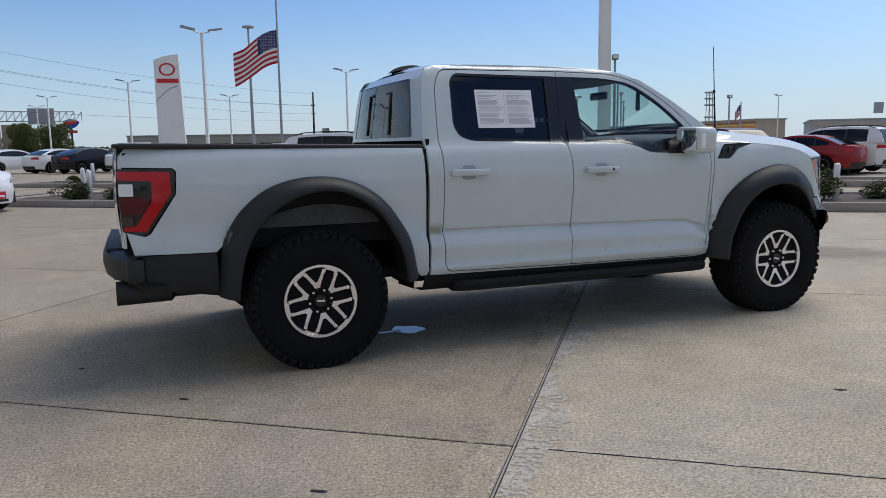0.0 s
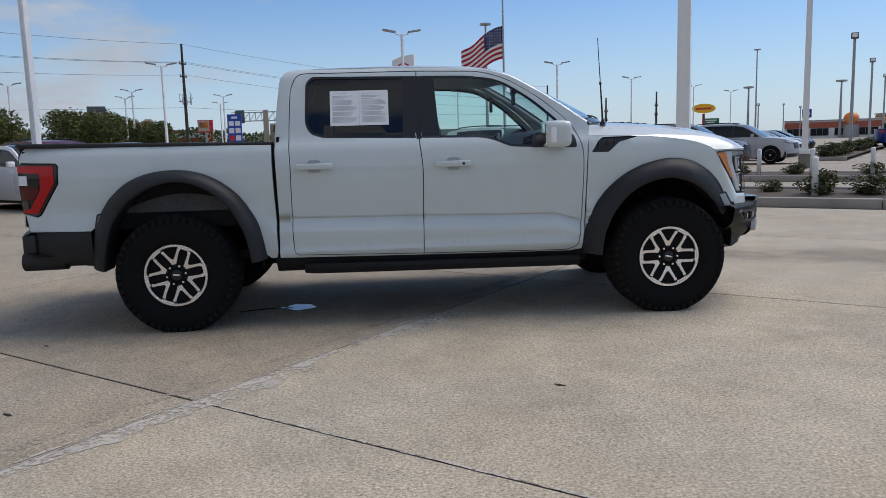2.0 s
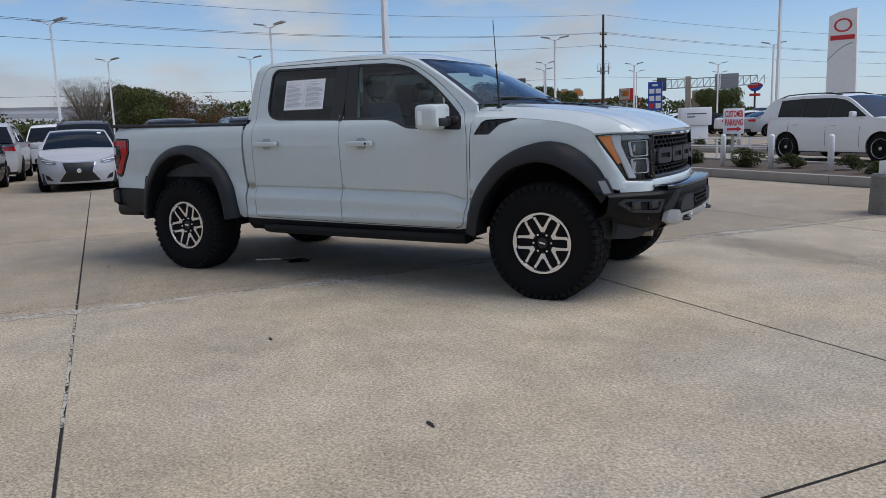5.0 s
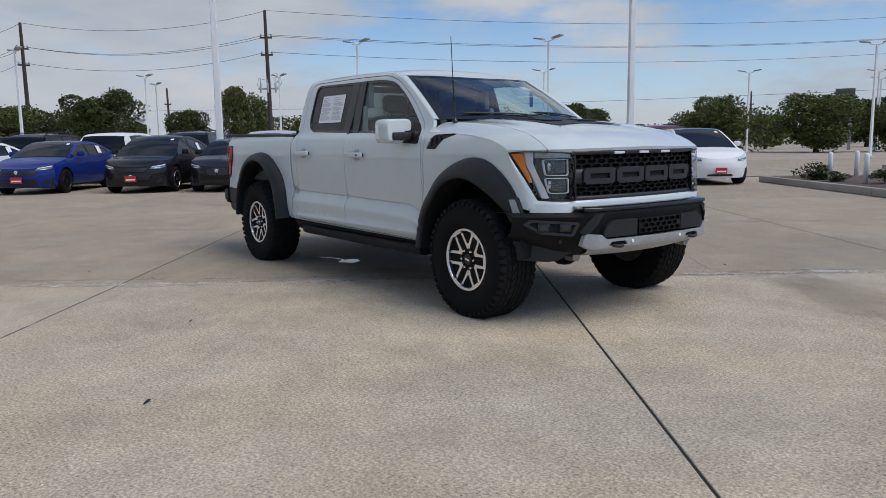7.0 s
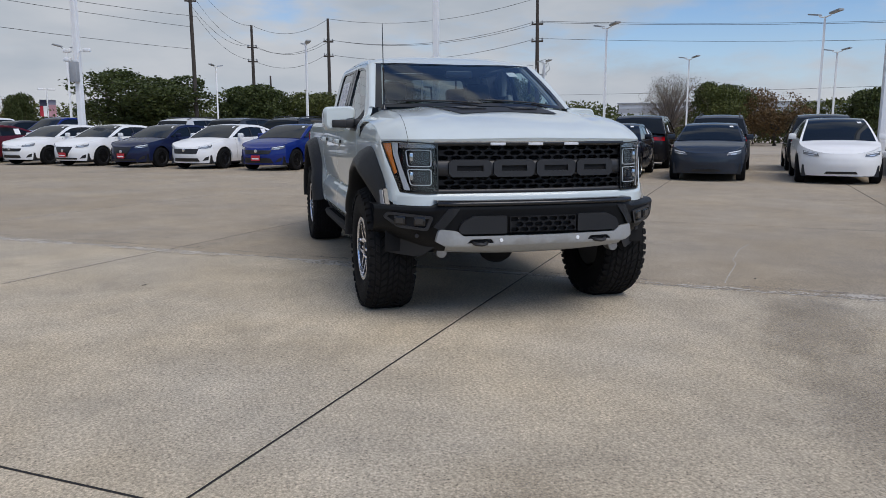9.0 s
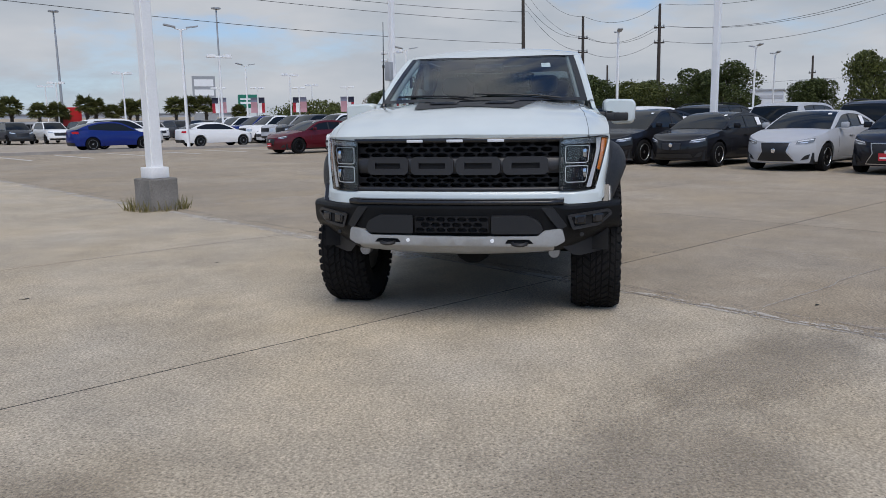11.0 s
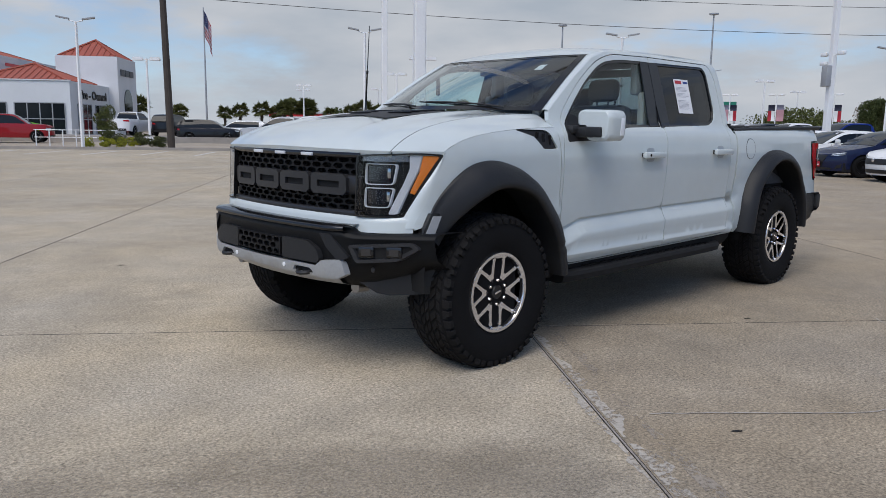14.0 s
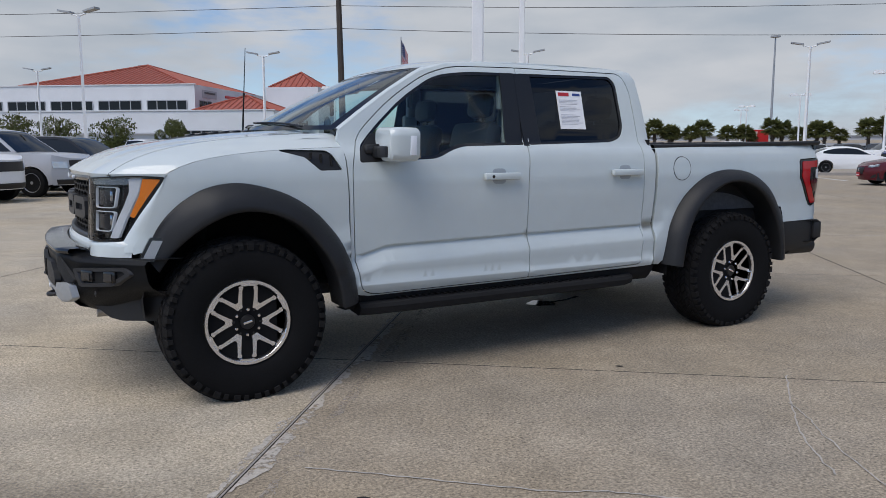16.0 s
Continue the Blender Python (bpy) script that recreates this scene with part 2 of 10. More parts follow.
GREY_PAINT = paint("light_grey_paint", (0.555, 0.605, 0.60))
FLARE = varied("textured_black_plastic", (0.0135, 0.014, 0.0155), 0.5, spec=0.35, scale=6, fine=220, amount=0.14, bump=0.25, bump_scale=600)
PLASTIC = varied("black_plastic", (0.012, 0.012, 0.013), 0.55, scale=6, fine=90, amount=0.2)
# black of the underbody, also of flat sheets that paint shade in openings
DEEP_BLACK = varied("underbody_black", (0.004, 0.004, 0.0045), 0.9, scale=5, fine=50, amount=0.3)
GLOSS_BLACK = principled("gloss_black", (0.012, 0.012, 0.013), 0.12)
RUBBER = varied("tyre_rubber", (0.007, 0.007, 0.0075), 0.85, spec=0.16, scale=9, fine=120, amount=0.22, bump=0.3, bump_scale=300)
TREAD = varied("tyre_tread_rubber", (0.0135, 0.013, 0.013), 0.92, spec=0.16, scale=9, fine=140, amount=0.3, bump=0.4, bump_scale=260)
MACHINED = varied("machined_aluminium", (0.80, 0.80, 0.81), 0.24, metal=0.92, scale=8, fine=130, amount=0.06)
WHEEL_BLACK = principled("wheel_black", (0.010, 0.010, 0.011), 0.35)
DARK_STEEL = varied("brake_steel", (0.06, 0.058, 0.055), 0.5, metal=0.6, scale=9, fine=60, amount=0.3)
PILLAR_BLACK = principled("pillar_black", (0.010, 0.010, 0.011), 0.28)
RED_DAMPER = principled("red_damper", (0.25, 0.02, 0.015), 0.5)
# body grey darkened to paint the shade in the handle recesses
CUP_SHADE = principled("handle_cup_grey", (0.33, 0.36, 0.38), 0.45)
LINER = varied("grey_liner", (0.07, 0.07, 0.072), 0.85, scale=4, fine=40, amount=0.3)
CHROME = principled("chrome", (0.82, 0.82, 0.84), 0.08, metal=1.0)
STEEL = varied("dull_steel", (0.32, 0.31, 0.30), 0.45, metal=1.0, scale=5, fine=60, amount=0.25)
SKID = varied("silver_painted_plate", (0.36, 0.37, 0.375), 0.42, metal=0.3, scale=4, fine=50, amount=0.10)
BUMPER_BLACK = varied("black_bumper_plastic", (0.0075, 0.008, 0.009), 0.46, spec=0.14, scale=6, fine=200, amount=0.16, bump=0.2, bump_scale=500)
GRILLE_BLACK = varied("matt_black_grille", (0.008, 0.008, 0.009), 0.5, spec=0.22, scale=6, fine=90, amount=0.2)
LAMP_BROW = principled("dark_chrome", (0.30, 0.30, 0.31), 0.22, metal=0.9)
GRILLE_GREY = varied("dark_grey_grille", (0.026, 0.026, 0.028), 0.42, metal=0.2, scale=5, fine=60, amount=0.10)
GLASS_CLEAR = pane("clear_glass", (0.62, 0.74, 0.75), base=0.10)
GLASS_SIDE = pane("front_side_glass", (0.78, 0.92, 0.89))
REAR_GLASS = pane("rear_glass", (0.22, 0.25, 0.26))
GLASS_TINT = pane("privacy_glass", (0.04, 0.043, 0.046))
GLASS_LAMP = pane("lamp_lens", (0.86, 0.88, 0.90), base=0.03)
LAMP_WHITE = principled("light_guide_white", (0.80, 0.82, 0.84), 0.25)
PROJECTOR = principled("projector_glass", (0.012, 0.014, 0.018), 0.06, coat=0.5)
GUIDE = varied("frosted_light_guide", (0.60, 0.62, 0.64), 0.3, coat=0.4, scale=12, fine=90, amount=0.10)
MARKER_PALE = principled("pale_marker_lens", (0.30, 0.31, 0.32), 0.2, coat=0.3)
MARKER_SMOKE = principled("smoked_marker_lens", (0.10, 0.10, 0.105), 0.2, coat=0.3)
FOG_LENS = principled("fog_lamp_lens", (0.022, 0.022, 0.024), 0.1, coat=0.4)
LAMP_CHROME = principled("lamp_reflector", (0.70, 0.72, 0.74), 0.12, metal=1.0)
AMBER = principled("amber_lens", (0.80, 0.22, 0.02), 0.22, coat=0.6)
RED_LENS = principled("red_lens", (0.46, 0.004, 0.008), 0.14, coat=0.25, spec=0.3)
DARK_RED = principled("dark_red_lens", (0.085, 0.003, 0.006), 0.2, coat=0.3, spec=0.3)
SMOKE = principled("smoked_lens", (0.025, 0.012, 0.012), 0.15, coat=0.7)
PAPER = varied("white_paper", (0.80, 0.80, 0.80), 0.8, scale=5, fine=40, amount=0.03)
INK = principled("grey_print", (0.42, 0.42, 0.45), 0.8)
LEATHER = varied("black_leather", (0.028, 0.029, 0.032), 0.6, scale=6, fine=80, amount=0.2)
CLOTH_GREY = varied("grey_headliner", (0.32, 0.33, 0.33), 0.9, scale=5, fine=90, amount=0.05)
RED_PLATE = principled("red_plate", (0.45, 0.02, 0.03), 0.5)
WHITE_PLAIN = varied("white_enamel", (0.78, 0.78, 0.77), 0.42, scale=2.5, fine=30, amount=0.06)
WATER = principled("puddle_water", (0.05, 0.055, 0.06), 0.03)

CONC = concrete("concrete", (0.446, 0.390, 0.304), 1.0)
CONC_DARK = concrete("worn_concrete", (0.345, 0.294, 0.226), 1.1)
CONC_FAR = concrete("far_concrete", (0.362, 0.318, 0.262), 0.4)
KERB = varied("kerb_concrete", (0.30, 0.275, 0.245), 0.9, scale=1.5, fine=60, amount=0.25, bump=0.4)
PALE = film("pale_cement", (0.50, 0.455, 0.39), 0.78)
CRACK_FILL = varied("crack_filler", (0.42, 0.385, 0.34), 0.9, scale=6, fine=70, amount=0.22)
TAN = film("tan_cement_stain", (0.36, 0.31, 0.25), 0.45)
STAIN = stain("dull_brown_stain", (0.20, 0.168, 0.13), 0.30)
SEAL = varied("joint_sealer", (0.014, 0.013, 0.012), 0.95, scale=8, fine=80, amount=0.3)
SOIL = varied("bare_soil", (0.085, 0.062, 0.045), 0.95, scale=2.5, fine=40, amount=0.4, bump=0.8)

# ---- mesh helpers ----
from mathutils.geometry import delaunay_2d_cdt


def lerp(table, t):
    """Straight interpolation in a table of (t, value)."""
    if t <= table[0][0]:
        return table[0][1]
    for (a, p), (b, q) in zip(table, table[1:]):
        if t <= b:
            return p + (q - p) * (t - a) / (b - a)
    return table[-1][1]


def soft(table, t):
    """Monotone smooth interpolation in a table of (t, value)."""
    if t <= table[0][0]:
        return table[0][1]
    if t >= table[-1][0]:
        return table[-1][1]
    n = len(table)
    for i in range(n - 1):
        if t <= table[i + 1][0]:
            break
    def slope(k):
        if k <= 0 or k >= n - 1:
            j = min(max(k, 0), n - 2)
            return (table[j + 1][1] - table[j][1]) / (table[j + 1][0] - table[j][0])
        d0 = (table[k][1] - table[k - 1][1]) / (table[k][0] - table[k - 1][0])
        d1 = (table[k + 1][1] - table[k][1]) / (table[k + 1][0] - table[k][0])
        return 0.0 if d0 * d1 <= 0 else 2 * d0 * d1 / (d0 + d1)
    (x0, y0), (x1, y1) = table[i], table[i + 1]
    h = x1 - x0
    u = (t - x0) / h
    return ((1 + 2 * u) * (1 - u) ** 2 * y0 + u * (1 - u) ** 2 * h * slope(i) + u * u * (3 - 2 * u) * y1 + u * u * (u - 1) * h * slope(i + 1))


def curve_through(points, steps=6, closed=False):
    """Catmull-Rom points through the given ones."""
    out, n = [], len(points)
    for i in range(n if closed else n - 1):
        if closed:
            p = [points[(i + k - 1) % n] for k in range(4)]
        else:
            p = [points[max(0, min(n - 1, i + k - 1))] for k in range(4)]
        for s in range(steps):
            t = s / steps
            out.append(tuple(0.5 * (2 * b + (c - a) * t + (2 * a - 5 * b + 4 * c - d) * t * t + (3 * b - a - 3 * c + d) * t ** 3) for a, b, c, d in zip(*p)))
    if not closed:
        out.append(tuple(points[-1]))
    return out


def rounded(points, radius, steps=4):
    """A closed 2D polygon with its corners rounded."""
    out, n = [], len(points)
    for i in range(n):
        p, q, r = Vector(points[i - 1]), Vector(points[i]), Vector(points[(i + 1) % n])
        rad = radius[i] if isinstance(radius, (list, tuple)) else radius
        a, b = p - q, r - q
        k = min(rad, a.length * 0.45, b.length * 0.45)
        s, e = q + a.normalized() * k, q + b.normalized() * k
        for j in range(steps + 1):
            t = j / steps
            out.append(tuple(s * (1 - t) ** 2 + q * 2 * t * (1 - t) + e * t * t))
    return out


def inside(p, poly):
    x, y, hit = p[0], p[1], False
    for (x0, y0), (x1, y1) in zip(poly, poly[1:] + poly[:1]):
        if (y0 > y) != (y1 > y) and x < (x1 - x0) * (y - y0) / (y1 - y0) + x0:
            hit = not hit
    return hit


def resample(poly, step):
    out = []
    for p, q in zip(poly, poly[1:] + poly[:1]):
        d = math.dist(p, q)
        k = max(1, math.ceil(d / step))
        out += [(p[0] + (q[0] - p[0]) * i / k, p[1] + (q[1] - p[1]) * i / k) for i in range(k)]
    return out


def shift_poly(poly, d):
    """The polygon moved inwards by d (outwards when negative)."""
    area = sum(a[0] * b[1] - b[0] * a[1] for a, b in zip(poly, poly[1:] + poly[:1]))
    sgn = 1 if area > 0 else -1
    out, n = [], len(poly)
    for i in range(n):
        p, q, r = Vector(poly[i - 1]), Vector(poly[i]), Vector(poly[(i + 1) % n])
        if (q - p).length < 1e-7 or (r - q).length < 1e-7:
            out.append(tuple(q)); continue
        a, b = (q - p).normalized(), (r - q).normalized()
        na, nb = Vector((-a.y, a.x)) * sgn, Vector((-b.y, b.x)) * sgn
        m = na + nb
        if m.length < 1e-6:
            out.append(tuple(q)); continue
        m.normalize()
        out.append(tuple(q + m * d / max(0.35, m.dot(na))))
    return out


def mesh_object(name, mesh, mat, parent=None, label=""):
    ob = new(name, mesh)
    for k in (mat if isinstance(mat, (list, tuple)) else (mat,)):
        mesh.materials.append(k)
    if parent:
        ob.parent = parent
    if label:
        tagged(ob, label)
    return ob


def part(name, bm, mat, parent=None, label="", smooth=True, angle=35):
    """Links a bmesh as one mesh object under a thing or a part."""
    if smooth:
        lim = radians(angle)
        for f in bm.faces:
            f.smooth = True
        for e in bm.edges:
            e.smooth = len(e.link_faces) != 2 or e.calc_face_angle(0.0) < lim
    mesh = bpy.data.meshes.new(name)
    bm.to_mesh(mesh)
    bm.free()
    return mesh_object(name, mesh, mat, parent, label)


def thing(name, at=None, label="", category="", group="", kind=""):
    ob = new(name)
    ob.empty_display_size = 0.2
    if at is not None:
        ob.matrix_world = at
    return tagged(ob, label, category, group, kind)


def panel(name, outline, place, mat, parent, step=0.07, holes=(), depth=0.03, inward=(0, 1, 0), label="", flip=False, lines=()):
    """A curved sheet: a 2D outline with holes, laid on the surface place(a, b), with a rim turned inwards by depth."""
    rings = [resample(outline, step)] + [resample(h, step) for h in holes]
    pts, edges = [], []
    for ring in rings:
        k = len(pts)
        pts += ring
        edges += [(k + i, k + (i + 1) % len(ring)) for i in range(len(ring))]
    for line in lines:
        k = len(pts)
        own = [p for p in line if inside(p, rings[0]) and not any(inside(p, h) for h in rings[1:])]
        pts += own
        edges += [(k + i, k + i + 1) for i in range(len(own) - 1)]
    ridge = [p for line in lines for p in line]
    xs, ys = [p[0] for p in rings[0]], [p[1] for p in rings[0]]
    margin = step * 0.42
    every = [p for r in rings for p in r] + ridge
    ny, j = math.ceil((max(ys) - min(ys)) / step), 0
    for j in range(ny):
        y = min(ys) + (j + 0.5) * (max(ys) - min(ys)) / ny
        nx = math.ceil((max(xs) - min(xs)) / step)
        for i in range(nx):
            x = min(xs) + (i + 0.5) * (max(xs) - min(xs)) / nx
            if inside((x, y), rings[0]) and not any(inside((x, y), h) for h in rings[1:]):
                if all(abs(x - q[0]) + abs(y - q[1]) > margin for q in every):
                    pts.append((x, y))
    vs, _, fs, *_ = delaunay_2d_cdt([Vector(p) for p in pts], edges, [], 0, 1e-6)
    keep = []
    for f in fs:
        c = (sum(vs[i].x for i in f) / 3, sum(vs[i].y for i in f) / 3)
        if inside(c, rings[0]) and not any(inside(c, h) for h in rings[1:]):
            keep.append(list(f))
    co = [Vector(place(v.x, v.y)) for v in vs]
    h = 0.0025
    nor = []
    for v in vs:
        dx = Vector(place(v.x + h, v.y)) - Vector(place(v.x - h, v.y))
        dy = Vector(place(v.x, v.y + h)) - Vector(place(v.x, v.y - h))
        k = dx.cross(dy)
        nor.append(k.normalized() if k.length > 1e-12 else Vector((0, 0, 1)))
    if flip:
        nor = [-k for k in nor]
    for f in keep:
        a, b, c = (co[i] for i in f)
        if (b - a).cross(c - a).dot(nor[f[0]]) < 0:
            f.reverse()
    count = {}
    for f in keep:
        for a, b in zip(f, f[1:] + f[:1]):
            count[(a, b)] = count.get((a, b), 0) + 1
    rim = [(a, b) for (a, b) in count if (b, a) not in count]
    verts, normals, faces = list(co), list(nor), keep
    if depth:
        low = Vector(inward) * depth
        for a, b in rim:
            k = len(verts)
            verts += [co[b], co[a], co[a] + low, co[b] + low]
            nn = (co[a] - co[b]).cross(low)
            nn = nn.normalized() if nn.length > 1e-9 else nor[a]
            normals += [nn] * 4
            faces.append([k, k + 1, k + 2, k + 3])
    mesh = bpy.data.meshes.new(name)
    mesh.from_pydata([tuple(v) for v in verts], [], faces)
    for p in mesh.polygons:
        p.use_smooth = True
    mesh.normals_split_custom_set_from_vertices([tuple(k) for k in normals])
    return mesh_object(name, mesh, mat, parent, label)


def skin(nu, nv, f, close_u=False, flip=False):
    """A grid sheet from f(s, t), both 0..1."""
    bm = bmesh.new()
    rows = [[bm.verts.new(f(i / nu, j / nv)) for j in range(nv + 1)] for i in range(nu + (0 if close_u else 1))]
    for i in range(nu):
        a, b = rows[i], rows[(i + 1) % len(rows)]
        for j in range(nv):
            q = (a[j], a[j + 1], b[j + 1], b[j])
            try:
                bm.faces.new(q[::-1] if flip else q)
            except ValueError:
                pass
    return bm


def thicken(bm, t):
    """Gives an open sheet a thickness along its normals."""
    bm.normal_update()
    geom = bmesh.ops.solidify(bm, geom=bm.faces[:], thickness=t)
    bmesh.ops.recalc_face_normals(bm, faces=bm.faces[:])
    return bm


def box(bm, lo, hi, bevel=0.0, m=None, seg=2):
    ret = bmesh.ops.create_cube(bm, size=1.0)
    vs = ret["verts"]
    size = Vector(hi) - Vector(lo)
    mid = (Vector(hi) + Vector(lo)) / 2
    for v in vs:
        v.co = Vector((v.co.x * size.x, v.co.y * size.y, v.co.z * size.z)) + mid
    if bevel:
        es = list({e for v in vs for e in v.link_edges})
        r = bmesh.ops.bevel(bm, geom=es, offset=bevel, segments=seg, affect="EDGES", profile=0.5)
        vs = list({v for f in r["faces"] for v in f.verts} | {v for v in vs if v.is_valid})
    if m is not None:
        bmesh.ops.transform(bm, matrix=m, verts=[v for v in vs if v.is_valid])
    return vs


def boxed(lo, hi, bevel=0.0, m=None):
    bm = bmesh.new()
    box(bm, lo, hi, bevel, m)
    return bm


def prism(bm, poly, place, depth_vec):
    """A flat polygon mapped by place(a, b), extruded by depth_vec (a vector), capped on both ends."""
    top = [bm.verts.new(place(*p)) for p in poly]
    low = [bm.verts.new(Vector(place(*p)) + Vector(depth_vec)) for p in poly]
    faces = [bm.faces.new(top), bm.faces.new(low[::-1])]
    n = len(poly)
    for i in range(n):
        faces.append(bm.faces.new((top[i], low[i], low[(i + 1) % n], top[(i + 1) % n])))
    bmesh.ops.recalc_face_normals(bm, faces=faces)
    return top + low


def tube(bm, path, radius, sides=8, cap=True):
    """A round bar along a path of points; radius may be a list."""
    pts = [Vector(p) for p in path]
    rings = []
    up = Vector((0, 0, 1))
    for i, p in enumerate(pts):
        d = (pts[min(i + 1, len(pts) - 1)] - pts[max(i - 1, 0)]).normalized()
        side_v = d.cross(up)
        if side_v.length < 0.05:
            side_v = d.cross(Vector((1, 0, 0)))
        side_v.normalize()
        top = side_v.cross(d)
        r = radius[i] if isinstance(radius, (list, tuple)) else radius
        rings.append([bm.verts.new(p + side_v * math.cos(a) * r + top * math.sin(a) * r) for a in (2 * math.pi * k / sides for k in range(sides))])
    made = []
    for a, b in zip(rings, rings[1:]):
        for k in range(sides):
            made.append(bm.faces.new((a[k], a[(k + 1) % sides], b[(k + 1) % sides], b[k])))
    if cap:
        made.append(bm.faces.new(rings[0][::-1]))
        made.append(bm.faces.new(rings[-1]))
    bmesh.ops.recalc_face_normals(bm, faces=made)
    return bm


def lathe(bm, profile, axis_at, sides=48, axis="y"):
    """Turns a profile of (along, radius) round an axis through axis_at."""
    c = Vector(axis_at)
    rings = []
    for along, r in profile:
        ring = []
        for k in range(sides):
            a = 2 * math.pi * k / sides
            if axis == "y":
                ring.append(bm.verts.new(c + Vector((r * math.cos(a), along, r * math.sin(a)))))
            elif axis == "z":
                ring.append(bm.verts.new(c + Vector((r * math.cos(a), r * math.sin(a), along))))
            else:
                ring.append(bm.verts.new(c + Vector((along, r * math.cos(a), r * math.sin(a)))))
        rings.append(ring)
    made = []
    for p, q in zip(rings, rings[1:]):
        for k in range(sides):
            made.append(bm.faces.new((p[k], p[(k + 1) % sides], q[(k + 1) % sides], q[k])))
    for ring, r in ((rings[0], profile[0][1]), (rings[-1], profile[-1][1])):
        if r > 1e-4:
            made.append(bm.faces.new(ring))
    bmesh.ops.recalc_face_normals(bm, faces=made)
    return bm


def card(parent, name, mat, centre, right, up, w, h, thick=0.002, label=""):
    """A thin flat plate (paper, plate, sign face)."""
    bm = bmesh.new()
    r, u = Vector(right).normalized(), Vector(up).normalized()
    n = r.cross(u)
    m = Matrix((( r.x, u.x, n.x, centre[0]), (r.y, u.y, n.y, centre[1]), (r.z, u.z, n.z, centre[2]), (0, 0, 0, 1)))
    box(bm, (-w / 2, -h / 2, 0), (w / 2, h / 2, thick), 0, m)
    return part(name, bm, mat, parent, label, smooth=False)

# ---- ground: u runs along A, v along B, the lines of the paving ----
A2, B2 = Vector((0.8, -0.6)), Vector((0.6, 0.8))
YAW_A = math.degrees(math.atan2(A2.y, A2.x))


def at(u, v, z=0.0):
    p = A2 * u + B2 * v
    return Vector((p.x, p.y, z))


def placed(u, v, z=0.0, turn=0.0):
    """A pose at (u, v), its x axis along A, turned by degrees."""
    p = at(u, v, z)
    return pose(p.x, p.y, p.z, 0, 0, YAW_A + turn)


bm = bmesh.new()
R = 1500
bmesh.ops.create_grid(bm, x_segments=8, y_segments=8, size=R)
for v in bm.verts:
    v.co.z = -0.03
ground = part("ground", bm, CONC_FAR, None, smooth=False)
tagged(ground, "pale concrete car lot reaching to the horizon", "ground", kind="structure")

# kerbs and planted beds
def kerb_run(name, u0, u1, v0, v1, soil=True):
    k = thing(name, label="worn concrete kerb round a planted bed", category="kerb", kind="structure")
    def edge(a, b, width=0.16):
        d = (b - a)
        n = max(1, round(d.length / 3.0))
        for i in range(n):
            p, q = a.lerp(b, i / n), a.lerp(b, (i + 1) / n)
            e = (q - p).normalized()
            m = Matrix.Translation(p) @ Matrix.Rotation(math.atan2(e.y, e.x), 4, "Z")
            bmk = bmesh.new()
            box(bmk, (0.004, -width / 2, -0.03), ((q - p).length - 0.004, width / 2, 0.15), 0.02, m)
            part("kerb_stone", bmk, KERB, k)
    edge(at(u0, v0), at(u1, v0)); edge(at(u1, v1), at(u0, v1)); edge(at(u0, v1 - 0.09), at(u0, v0 + 0.09))
    bmk = skin(40, 6, lambda a, b: at(u0 + 0.08 + (u1 - u0 - 0.08) * a, v0 + 0.08 + (v1 - v0 - 0.16) * b, 0.10 + 0.05 * noise.noise(Vector((a * 40, b * 4, 0))) + 0.03 * math.sin(math.pi * b)))
    part("soil", bmk, SOIL, k)
    return k
kerb_run("kerb_front", -13.4, 40.0, 10.68, 13.7)
kerb_run("kerb_back", -20.5, 40.0, 18.4, 20.6)
kerb_run("kerb_strip", -0.2, 1.5, 34.0, 60.0)

# ---- the pickup truck: nose towards +x, rear axle at x = 0 ----
truck = thing("pickup_truck", label="light grey crew-cab off-road pickup truck on knobbly tyres, parked on concrete", category="pickup truck")
HALF = [(0.42, 0.88), (0.47, 0.915), (0.505, 0.945), (0.53, 0.960), (0.555, 0.966), (0.62, 0.972), (0.70, 0.975),
        (0.92, 0.954), (1.06, 0.965), (1.17, 0.967), (1.26, 0.958), (1.32, 0.942), (1.36, 0.912), (1.385, 0.886), (1.41, 0.876), (1.60, 0.826), (1.75, 0.784), (1.84, 0.754), (1.88, 0.732), (1.905, 0.705), (1.94, 0.62)]


def crease(x):
    """Height of the crease along the lower doors; it dives at the front."""
    return lerp([(0.7, 0.813), (1.8, 0.799), (2.84, 0.777), (3.05, 0.716)], x)


def half_width(x, z):
    """Half the body's width at a length and a height."""
    w = lerp(HALF, z)
    if 0.70 < x < 3.07 and 0.60 < z < 1.0:
        c = crease(x)
        w = lerp([(0.60, 0.9635), (c - 0.115, 0.9745), (c - 0.090, 0.9725), (c - 0.010, 0.9225), (c - 0.004, 0.9205), (c + 0.004, 0.938), (1.0, 0.9595)], z)
    elif 0.70 < x < 3.07 and 0.50 < z <= 0.60:
        w = lerp([(0.50, 0.940), (0.525, 0.958), (0.552, 0.972), (0.560, 0.9735), (0.574, 0.962), (0.60, 0.9635)], z)
    if x > 3.92:
        w -= 0.42 * (x - 3.92) ** 2 + 0.35 * max(0.0, x - 4.12) ** 2
    if x < 0.85 and z > 1.36 and x > 0.5:
        w -= 0.9 * (0.85 - x) ** 2
    if x < -0.55:
        w -= 0.13 * (-0.55 - x) ** 2 + 2.0 * max(0.0, -0.98 - x) ** 2
    return w


def on_side(s, out=0.0):
    """A map from (x, z) to the body's side; s is -1 for the right side."""
    return lambda x, z: (x, s * (half_width(x, z) + out), z)


